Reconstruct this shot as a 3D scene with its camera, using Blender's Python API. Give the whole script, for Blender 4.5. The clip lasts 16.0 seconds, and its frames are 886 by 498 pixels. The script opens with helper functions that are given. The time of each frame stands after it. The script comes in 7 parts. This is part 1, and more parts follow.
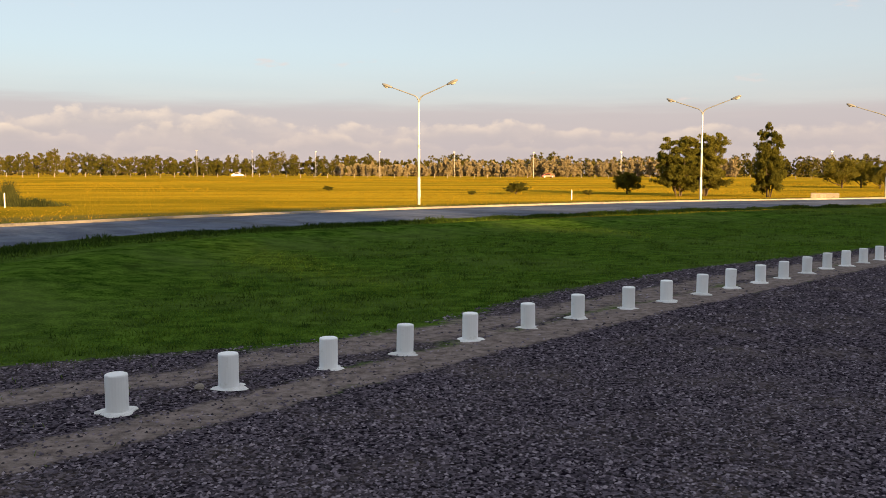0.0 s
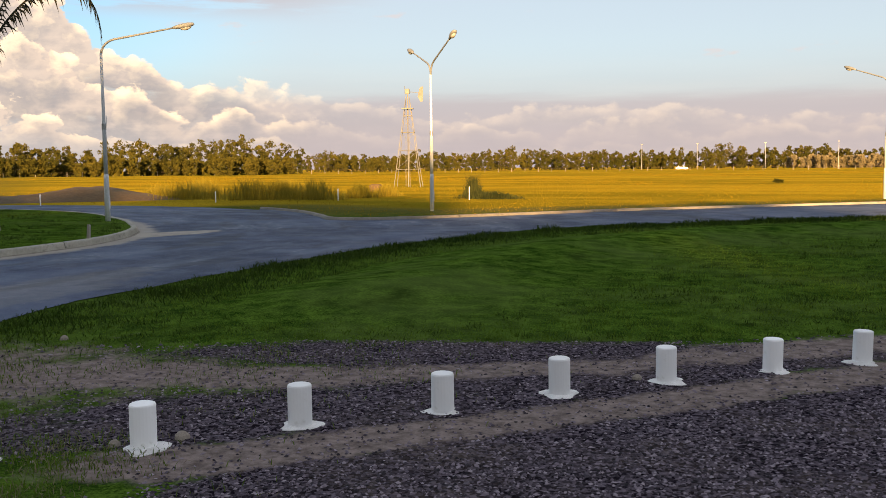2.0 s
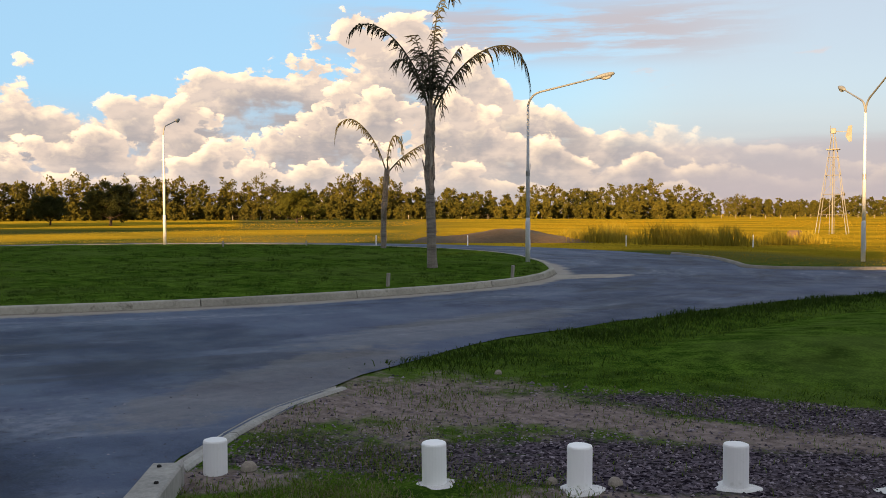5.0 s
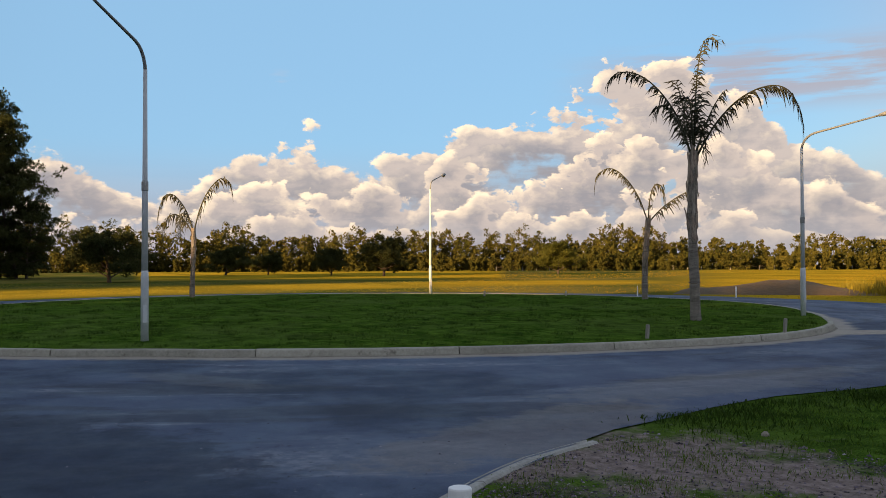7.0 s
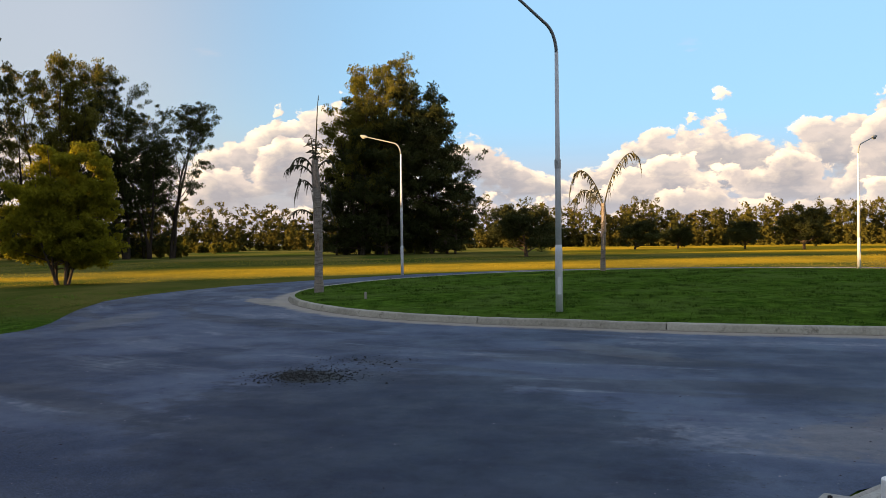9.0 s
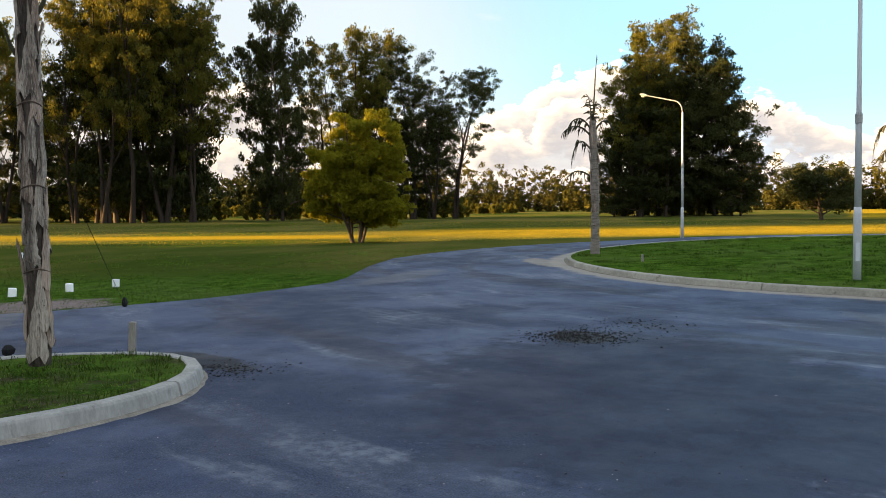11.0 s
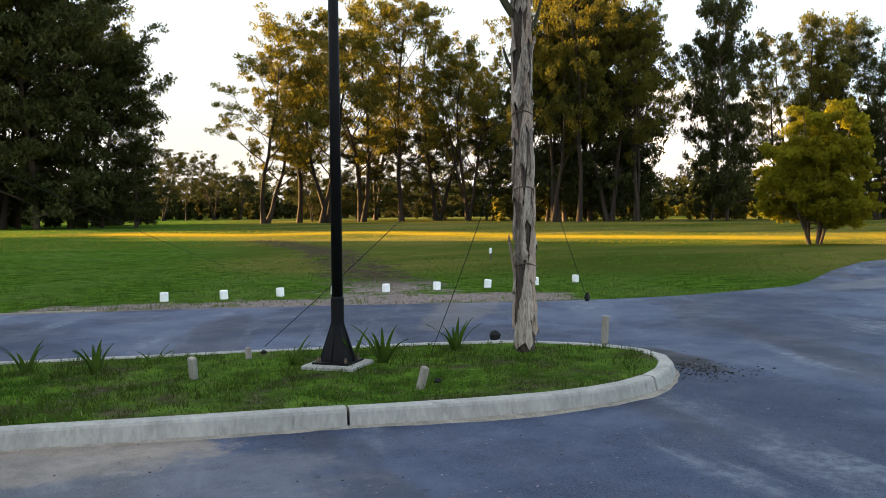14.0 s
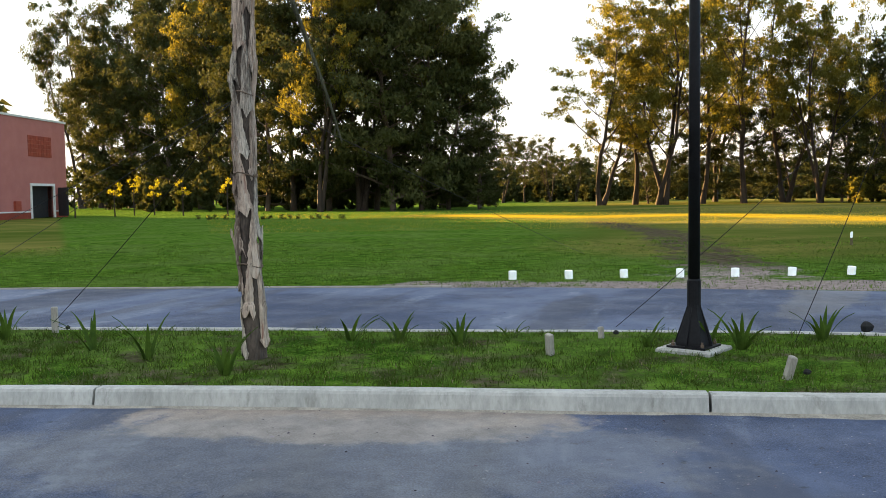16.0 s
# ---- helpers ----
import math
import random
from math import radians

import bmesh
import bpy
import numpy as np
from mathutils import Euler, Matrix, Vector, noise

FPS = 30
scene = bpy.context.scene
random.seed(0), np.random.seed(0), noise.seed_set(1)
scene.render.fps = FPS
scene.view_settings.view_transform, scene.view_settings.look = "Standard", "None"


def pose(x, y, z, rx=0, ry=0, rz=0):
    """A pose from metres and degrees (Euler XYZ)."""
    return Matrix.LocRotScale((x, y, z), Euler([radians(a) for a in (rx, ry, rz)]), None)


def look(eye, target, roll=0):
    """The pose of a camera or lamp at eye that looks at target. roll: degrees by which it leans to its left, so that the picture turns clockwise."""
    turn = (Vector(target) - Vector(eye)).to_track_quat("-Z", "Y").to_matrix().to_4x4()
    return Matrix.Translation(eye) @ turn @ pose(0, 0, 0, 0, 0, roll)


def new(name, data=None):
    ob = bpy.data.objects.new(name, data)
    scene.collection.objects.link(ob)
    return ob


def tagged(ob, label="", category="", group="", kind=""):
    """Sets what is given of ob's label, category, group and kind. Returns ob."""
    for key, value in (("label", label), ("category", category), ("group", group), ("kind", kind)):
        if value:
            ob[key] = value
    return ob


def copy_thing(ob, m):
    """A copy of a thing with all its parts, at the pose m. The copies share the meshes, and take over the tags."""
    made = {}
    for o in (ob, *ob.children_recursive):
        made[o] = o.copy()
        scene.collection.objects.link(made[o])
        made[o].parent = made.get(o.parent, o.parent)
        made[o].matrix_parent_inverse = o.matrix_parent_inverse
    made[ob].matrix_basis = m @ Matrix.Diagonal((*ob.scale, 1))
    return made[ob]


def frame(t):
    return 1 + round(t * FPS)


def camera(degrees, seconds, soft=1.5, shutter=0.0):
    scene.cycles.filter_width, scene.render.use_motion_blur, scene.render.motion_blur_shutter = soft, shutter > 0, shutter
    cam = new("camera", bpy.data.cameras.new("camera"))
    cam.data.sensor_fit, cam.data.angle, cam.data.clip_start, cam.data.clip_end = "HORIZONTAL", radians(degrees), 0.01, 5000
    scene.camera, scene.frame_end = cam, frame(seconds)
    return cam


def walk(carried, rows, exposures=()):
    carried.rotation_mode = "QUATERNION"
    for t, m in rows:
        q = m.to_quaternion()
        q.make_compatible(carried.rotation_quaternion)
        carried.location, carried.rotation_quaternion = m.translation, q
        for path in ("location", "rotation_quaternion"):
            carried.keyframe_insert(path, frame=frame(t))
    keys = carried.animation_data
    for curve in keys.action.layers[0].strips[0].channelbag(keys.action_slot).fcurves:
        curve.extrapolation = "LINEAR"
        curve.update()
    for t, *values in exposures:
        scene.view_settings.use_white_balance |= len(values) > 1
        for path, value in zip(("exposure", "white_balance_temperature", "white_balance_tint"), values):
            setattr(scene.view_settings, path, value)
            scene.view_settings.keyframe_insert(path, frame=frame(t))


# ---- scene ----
cam = camera(52.30, 16.0, soft=0.7)
PATH = [
    (0.0, pose(0.000, 0.000, 1.600, 85.18, -0.15, -3.79)),
    (0.5, pose(0.003, 0.035, 1.592, 85.12, -0.09, 2.53)),
    (1.0, pose(0.001, 0.039, 1.597, 85.13, 0.12, 9.50)),
    (1.5, pose(0.008, 0.031, 1.596, 85.03, 0.36, 17.85)),
    (2.0, pose(0.000, 0.023, 1.595, 84.86, 0.57, 23.77)),
    (2.5, pose(-0.054, 0.010, 1.582, 84.65, 0.48, 27.93)),
    (3.0, pose(-0.089, -0.006, 1.590, 84.62, 0.55, 32.41)),
    (3.5, pose(-0.117, -0.025, 1.597, 84.62, 0.38, 36.37)),
    (4.0, pose(-0.125, -0.043, 1.603, 84.66, 0.42, 39.72)),
    (4.5, pose(-0.135, -0.091, 1.623, 85.13, 0.29, 43.71)),
    (4.7, pose(-0.146, -0.116, 1.638, 86.35, 0.20, 46.06)),
    (6.8, pose(-0.215, 0.055, 1.620, 91.08, -0.01, 62.64)),
    (7.0, pose(-0.221, 0.052, 1.613, 91.05, 0.20, 65.64)),
    (7.5, pose(-0.240, 0.040, 1.605, 90.68, 0.21, 74.28)),
    (8.0, pose(-0.171, 0.036, 1.599, 90.35, 0.60, 82.84)),
    (8.2, pose(-0.158, 0.030, 1.599, 90.25, 0.64, 84.92)),
    (10.3, pose(-0.201, 0.045, 1.598, 88.36, 0.63, 101.50)),
    (10.5, pose(-0.190, 0.032, 1.594, 88.18, 0.56, 103.58)),
    (11.0, pose(-0.139, 0.068, 1.602, 87.34, 0.51, 108.67)),
    (11.5, pose(-0.122, 0.016, 1.599, 87.05, 0.94, 113.17)),
    (12.0, pose(-0.086, -0.035, 1.602, 87.24, 0.43, 116.28)),
    (12.5, pose(-0.022, -0.061, 1.612, 87.17, 0.45, 120.65)),
    (13.0, pose(0.034, -0.094, 1.613, 87.53, 0.69, 125.01)),
    (13.5, pose(0.067, -0.150, 1.603, 87.69, 0.77, 130.53)),
    (14.0, pose(0.120, -0.147, 1.606, 87.54, 0.51, 136.08)),
    (14.5, pose(0.150, -0.184, 1.601, 87.49, 0.57, 141.51)),
    (15.0, pose(0.209, -0.193, 1.601, 87.33, 0.50, 146.55)),
    (15.5, pose(0.249, -0.242, 1.590, 87.16, 0.69, 152.49)),
    (16.0, pose(0.277, -0.267, 1.591, 86.64, 0.78, 157.05)),
]
# exposure follows the clip's own brightening and darkening
EXPOSURES = [(0.0, 1.85, 7050, 16), (2.5, 1.85, 7050, 18), (4.5, 1.82, 7000, 18), (7.0, 1.5, 6400, 17), (8.2, 1.62, 6400, 17), (10.5, 2.38, 6800, 13), (13.5, 2.78, 6750, 11), (16.0, 3.2, 6850, 10)]
walk(cam, PATH, EXPOSURES)

# ---- sky and sun ----
SUN_BEARING, SUN_HEIGHT = 204.0, 10.5      # degrees, bearing counted leftwards from +y


def polar(bearing, distance, z=0.0):
    """A place by its bearing from the viewer (degrees, leftwards from +y) and its distance."""
    b = radians(bearing)
    return Vector((-math.sin(b) * distance, math.cos(b) * distance, z))


sun_way = polar(SUN_BEARING, math.cos(radians(SUN_HEIGHT)), math.sin(radians(SUN_HEIGHT)))
sun_data = bpy.data.lights.new("sun", "SUN")
sun_data.energy, sun_data.angle, sun_data.color = 5.0, radians(0.6), (1.0, 0.64, 0.26)
sun = new("sun", sun_data)
sun.matrix_world = look(sun_way * 100, (0, 0, 0))


class Nodes:
    """Short hand for building node trees."""

    def __init__(self, tree):
        self.t = tree

    def add(self, kind, ins=None, **props):
        n = self.t.nodes.new(kind)
        if "operation" in props:
            n.operation = props["operation"]
        if "use_clamp" in props:
            n.use_clamp = props["use_clamp"]
        if "data_type" in props:
            n.data_type, n.blend_type = props["data_type"], props["blend_type"]
        if "interpolation_type" in props:
            n.interpolation_type = props["interpolation_type"]
        if "feature" in props:
            n.feature = props["feature"]
        if "attribute_name" in props:
            n.attribute_name = props["attribute_name"]
        for k, v in (ins or {}).items():
            if isinstance(v, bpy.types.NodeSocket):
                self.t.links.new(v, n.inputs[k])
            else:
                n.inputs[k].default_value = v
        return n

    def math(self, op, a, b=0.0, c=0.0, clamp=False):
        n = self.add("ShaderNodeMath", {0: a, 1: b, 2: c}, operation=op, use_clamp=clamp)
        return n.outputs[0]

    def mix(self, f, a, b, blend="MIX"):
        n = self.add("ShaderNodeMix", data_type="RGBA", blend_type=blend)
        for k, v in ((0, f), (6, a), (7, b)):
            if isinstance(v, bpy.types.NodeSocket):
                self.t.links.new(v, n.inputs[k])
            else:
                n.inputs[k].default_value = v if k == 0 else (*v, 1)[:4]
        return n.outputs[2]

    def ramp(self, f, stops, mode="LINEAR"):
        n = self.add("ShaderNodeValToRGB", {0: f})
        n.color_ramp.interpolation = mode
        while len(n.color_ramp.elements) < len(stops):
            n.color_ramp.elements.new(0.5)
        for e, (p, c) in zip(n.color_ramp.elements, stops):
            e.position = p
            e.color = (c, c, c, 1) if isinstance(c, (int, float)) else (*c, 1)
        return n.outputs[0]

    def noise(self, vec, scale, detail=4, rough=0.55, out="Fac"):
        ins = {"Scale": scale, "Detail": detail, "Roughness": rough}
        if vec is not None:
            ins["Vector"] = vec
        return self.add("ShaderNodeTexNoise", ins).outputs[out]

    def smooth(self, v, lo, hi, a=0.0, b=1.0):
        n = self.add("ShaderNodeMapRange", {0: v, 1: lo, 2: hi, 3: a, 4: b}, interpolation_type="SMOOTHSTEP")
        return n.outputs[0]


def build_world():
    w = bpy.data.worlds.new("sky")
    scene.world = w
    w.use_nodes = True
    t = w.node_tree
    t.nodes.clear()
    n = Nodes(t)
    sky = n.add("ShaderNodeTexSky")
    sky.sky_type, sky.sun_disc = "NISHITA", False
    sky.sun_elevation, sky.sun_rotation = radians(SUN_HEIGHT), math.atan2(sun_way.x, sun_way.y)
    sky.air_density, sky.dust_density, sky.ozone_density = 1.0, 0.6, 4.0
    way = n.add("ShaderNodeTexCoord").outputs["Generated"]
    sep = n.add("ShaderNodeSeparateXYZ", {0: way})
    x, y, z = sep.outputs
    elev = n.math("MULTIPLY", n.math("ARCSINE", z), 57.2958)
    bear = n.math("MULTIPLY", n.math("ARCTAN2", n.math("MULTIPLY", x, -1.0), y), 57.2958)   # -180..180
    turn = n.math("DIVIDE", n.math("ADD", bear, 180.0), 360.0)
    # cumulus: rows of heaps, each with a puffy crest that catches the sun and a flat grey foot
    def puffs(shift_b, shift_e, seed):
        q = n.add("ShaderNodeCombineXYZ", {0: n.math("ADD", n.math("MULTIPLY", bear, 0.24), shift_b), 1: n.math("ADD", n.math("MULTIPLY", elev, 0.36), shift_e), 2: seed}).outputs[0]
        q = n.mix(0.30, q, n.noise(q, 1.5, 3, 0.55, "Color"), "ADD")
        v = n.add("ShaderNodeTexVoronoi", {"Vector": q, "Scale": 0.8, "Detail": 2.0, "Roughness": 0.48, "Lacunarity": 2.4}, feature="F1").outputs["Distance"]
        soft = n.noise(q, 1.9, 6, 0.60)
        return n.math("SUBTRACT", n.math("ADD", 0.78, n.math("MULTIPLY", n.math("SUBTRACT", soft, 0.5), 1.25)), n.math("MULTIPLY", v, 0.75))
    tops = ((-180, 1.5), (-60, 2.5), (0, 3.4), (8, 4.0), (18, 4.2), (28, 4.3), (34, 4.8), (36, 6.4), (38.5, 5.0), (42, 6.2), (47, 11.0), (51, 13.6), (55, 12.4), (59, 10.8), (64, 9.9), (68, 8.0), (72, 6.8), (75, 9.2), (78, 8.4), (81, 5.4), (84, 4.6), (87, 7.2), (90, 6.0),
            (96, 10.8), (102, 9.2), (106, 6.4), (113, 6.5), (121, 8.6), (127, 7.0), (140, 4.0), (152, 2.5), (180, 1.5))
    reach = n.math("MULTIPLY", n.ramp(turn, [((q + 180) / 360, e / 15.0) for q, e in tops], "B_SPLINE"), 15.6)
    sky_rows = []
    for share, seed, spread in ((0.98, 0.0, 0.42), (0.70, 4.0, 0.46), (0.40, 9.0, 0.46)):
        puff, puff_lit = puffs(0.0, 0.0, seed), puffs(0.13, 0.16, seed)
        hill = n.noise(n.add("ShaderNodeCombineXYZ", {0: n.math("MULTIPLY", bear, 0.15), 1: seed, 2: 1.0}).outputs[0], 1.5, 3, 0.5)
        top = n.math("MULTIPLY", reach, n.math("ADD", share, n.math("ADD", n.math("MULTIPLY", n.math("SUBTRACT", hill, 0.5), 0.75 if seed else 0.14), n.math("MULTIPLY", n.math("SUBTRACT", puff, 0.42), spread))))
        under = n.math("SUBTRACT", top, elev)
        body = n.math("DIVIDE", under, n.math("MULTIPLY", reach, 0.36))
        wisp = n.noise(n.add("ShaderNodeCombineXYZ", {0: n.math("MULTIPLY", bear, 0.16), 1: n.math("MULTIPLY", elev, 0.8), 2: seed + 5.0}).outputs[0], 1.7, 4, 0.55)
        relief = n.math("MULTIPLY", n.math("SUBTRACT", puff, puff_lit), 2.6)
        lit = n.math("ADD", n.math("MULTIPLY", n.smooth(under, 1.3, 0.0), 0.45), n.math("MULTIPLY", relief, n.smooth(body, 0.9, 0.15, 0.2, 1.0)), clamp=True)
        lit = n.math("ADD", lit, n.math("MULTIPLY", n.math("SUBTRACT", wisp, 0.50), 0.5), clamp=True)
        lit = n.math("MULTIPLY", lit, n.smooth(elev, 0.6, 3.2, 0.4, 1.0))
        tone = n.mix(n.smooth(n.math("ADD", body, n.math("MULTIPLY", n.math("SUBTRACT", wisp, 0.5), 1.1)), 0.10, 0.85), (4.7, 4.05, 3.4), (2.6, 2.5, 2.5))
        cover = n.math("MULTIPLY", n.smooth(n.math("ADD", under, n.math("MULTIPLY", n.math("SUBTRACT", wisp, 0.5), 0.8)), -0.05, 0.38),
                       n.smooth(n.math("ADD", body, n.math("MULTIPLY", n.math("SUBTRACT", wisp, 0.5), 1.0)), 1.3, 0.8, 0.25, 1.0))
        cover = n.math("MULTIPLY", cover, n.smooth(bear, 29.0, 42.0, 0.22, 1.0))
        sky_rows.append((cover, n.mix(lit, tone, (9.0, 7.3, 4.9))))
    # thin haze bank by the horizon
    low = n.noise(n.add("ShaderNodeCombineXYZ", {0: n.math("MULTIPLY", bear, 0.03), 1: n.math("MULTIPLY", elev, 0.35), 2: 7.0}).outputs[0], 2.0, 5, 0.6)
    haze_col = n.mix(n.smooth(low, 0.35, 0.65), (3.05, 2.80, 2.98), (3.5, 3.1, 3.1))
    haze = n.math("MULTIPLY", n.smooth(elev, 8.0, 1.0), 0.8)
    toward = n.add("ShaderNodeVectorMath", {0: way, 1: polar(176.0, 1.0)}, operation="DOT_PRODUCT").outputs["Value"]
    glow = n.smooth(toward, 0.25, 0.98)
    veil = n.math("MULTIPLY", glow, n.smooth(elev, 26.0, 2.0, 0.1, 0.85))
    base = n.mix(1.0, sky.outputs[0], (1.36, 1.46, 1.28), "MULTIPLY")
    thin = n.add("ShaderNodeVectorMath", {0: way, 1: polar(72.0, 0.97, 0.25)}, operation="DOT_PRODUCT").outputs["Value"]
    base = n.mix(n.smooth(thin, 0.76, 0.975, 0.7, 0.0), base, (3.7, 3.95, 4.1))
    base = n.mix(n.smooth(thin, 0.80, 0.98, 0.0, 0.8), base, (2.3, 4.2, 5.8))
    base = n.mix(haze, base, haze_col)
    bank = n.math("MULTIPLY", n.smooth(n.math("ADD", elev, n.math("MULTIPLY", n.math("SUBTRACT", low, 0.5), 1.6)), 4.7, 3.7), n.smooth(bear, 46.0, 36.0, 0.0, 0.62))
    base = n.mix(bank, base, (3.05, 2.78, 2.92))
    # scattered small puffs above the heaps
    stray = n.noise(n.add("ShaderNodeCombineXYZ", {0: n.math("MULTIPLY", bear, 0.14), 1: n.math("MULTIPLY", elev, 0.5), 2: 2.0}).outputs[0], 1.3, 5, 0.55)
    stray = n.math("MULTIPLY", n.smooth(stray, 0.66, 0.76), n.smooth(elev, 13.0, 9.0, 0.0, 0.7))
    base = n.mix(stray, base, (4.4, 4.0, 3.9))
    streak = n.noise(n.add("ShaderNodeCombineXYZ", {0: n.math("MULTIPLY", bear, 0.07), 1: n.math("MULTIPLY", elev, 0.6), 2: 6.0}).outputs[0], 1.6, 6, 0.6)
    streak = n.math("MULTIPLY", n.smooth(n.math("ABSOLUTE", n.math("SUBTRACT", bear, 43.0)), 17.0, 6.0), n.math("MULTIPLY", n.smooth(n.math("ABSOLUTE", n.math("SUBTRACT", elev, 11.2)), 2.6, 0.6), n.smooth(streak, 0.40, 0.56)))
    base = n.mix(n.math("MULTIPLY", streak, 0.85), base, (3.3, 3.15, 3.3))
    for m, c in sky_rows:
        base = n.mix(n.math("MULTIPLY", m, n.smooth(elev, 0.4, 3.6, 0.25, 0.97)), base, c)
    base = n.mix(veil, base, (2.75, 2.62, 2.36))
    bg = n.add("ShaderNodeBackground", {0: base, 1: 0.05})
    out = n.add("ShaderNodeOutputWorld", {0: bg.outputs[0]})
    return w


build_world()

# ---- the roundabout's outline ----
RING = Vector((-31.0, 10.0, 0))          # middle of the roundabout
RING_IN, RING_OUT = 16.5, 22.4
# the island and the lane round it are not quite circles: (angle, radius)
ISLAND = ((-180, 16.0), (-150, 15.2), (-125, 14.4), (-110, 14.5), (-100, 14.6), (-88, 15.1), (-76, 15.6), (-69, 15.85), (-62, 16.1), (-55, 16.3), (-49, 16.5), (-42, 16.55), (-36, 16.45), (-30, 16.2),
          (-22, 16.3), (-12, 16.4), (-4, 16.55), (3, 16.7), (9, 16.85), (16, 16.95), (22, 16.85), (30, 16.5), (36, 16.1), (50, 15.6), (90, 15.8), (140, 16.2), (180, 16.0))
LANE = ((-180, 21.5), (-150, 20.0), (-125, 18.7), (-110, 18.9), (-101, 19.4), (-93, 19.9), (-85, 20.4), (-77, 20.9), (-65, 21.4), (-57, 22.2), (0, 22.4), (180, 21.5))


def radius_at(table, degrees):
    return np.interp((np.asarray(degrees) + 180) % 360 - 180, [q for q, _ in table], [r for _, r in table])


def on_island(x, y, margin=0.0):
    """Whether places x, y lie on the roundabout's island, this far inside its edge."""
    dx, dy = np.asarray(x) - RING.x, np.asarray(y) - RING.y
    return np.hypot(dx, dy) < radius_at(ISLAND, np.degrees(np.arctan2(dy, dx))) - margin


# ---- materials ----


def material(name, rough=0.8, metal=0.0):
    m = bpy.data.materials.new(name)
    m.use_nodes = True
    n = Nodes(m.node_tree)
    b = m.node_tree.nodes["Principled BSDF"]
    b.inputs["Roughness"].default_value, b.inputs["Metallic"].default_value = rough, metal
    b.inputs["Specular IOR Level"].default_value = 0.3
    return m, n, b


def bump(n, b, height, strength, distance):
    k = n.add("ShaderNodeBump", {"Height": height, "Strength": strength, "Distance": distance})
    n.t.links.new(k.outputs[0], b.inputs["Normal"])


def mottled(name, dark, light, scale, rough=0.85, metal=0.0, bump_size=0.004, fine=12.0, spec=0.3, stain=None, stretch=None, spread=0.22):
    """A surface of two tones at two scales, with fine relief and, where given, stains of a third tone."""
    m, n, b = material(name, rough, metal)
    b.inputs["Specular IOR Level"].default_value = spec
    pos = n.add("ShaderNodeTexCoord").outputs["Object"]
    if stretch:
        pos = n.add("ShaderNodeMapping", {"Vector": pos, "Scale": stretch}).outputs[0]
    big, small = n.noise(pos, scale, 5, 0.6), n.noise(pos, scale * fine, 5, 0.65)
    f = n.math("ADD", n.math("MULTIPLY", big, 0.55), n.math("MULTIPLY", small, 0.45))
    col = n.mix(n.smooth(f, 0.5 - spread, 0.5 + spread), dark, light)
    if stain:
        col = n.mix(n.smooth(n.noise(pos, scale * 2.3, 6, 0.7), 0.56, 0.72), col, stain)
    rnd = n.add("ShaderNodeObjectInfo").outputs["Random"]
    col = n.mix(1.0, col, n.ramp(rnd, [(0.0, 0.86), (1.0, 1.1)]), "MULTIPLY")
    n.t.links.new(col, b.inputs["Base Color"])
    bump(n, b, small, 0.5, bump_size)
    return m


def foliage(name, dark, light, glow, scale=0.6, translucent=0.35):
    """Leaves: two tones mixed leaf by leaf and clump by clump, letting light through."""
    m, n, b = material(name, 0.85)
    b.inputs["Specular IOR Level"].default_value = 0.06
    pos = n.add("ShaderNodeNewGeometry")
    isl = pos.outputs["Random Per Island"]
    big = n.noise(pos.outputs["Position"], scale, 3, 0.5)
    mid = n.noise(pos.outputs["Position"], scale * 7.0, 2, 0.5)
    f = n.math("ADD", n.math("MULTIPLY", isl, 0.36), n.math("ADD", n.math("MULTIPLY", n.smooth(big, 0.32, 0.68), 0.34), n.math("MULTIPLY", n.smooth(mid, 0.34, 0.66), 0.30)))
    col = n.mix(f, dark, light)
    rnd = n.add("ShaderNodeObjectInfo").outputs["Random"]
    col = n.mix(1.0, col, n.ramp(rnd, [(0.0, (0.82, 0.85, 0.8)), (1.0, (1.15, 1.1, 1.1))]), "MULTIPLY")
    n.t.links.new(col, b.inputs["Base Color"])
    tr = n.add("ShaderNodeBsdfTranslucent", {0: n.mix(f, glow, [c * 1.3 for c in glow])})
    mx = n.add("ShaderNodeMixShader", {0: translucent, 1: b.outputs[0], 2: tr.outputs[0]})
    n.t.links.new(mx.outputs[0], m.node_tree.nodes["Material Output"].inputs[0])
    return m


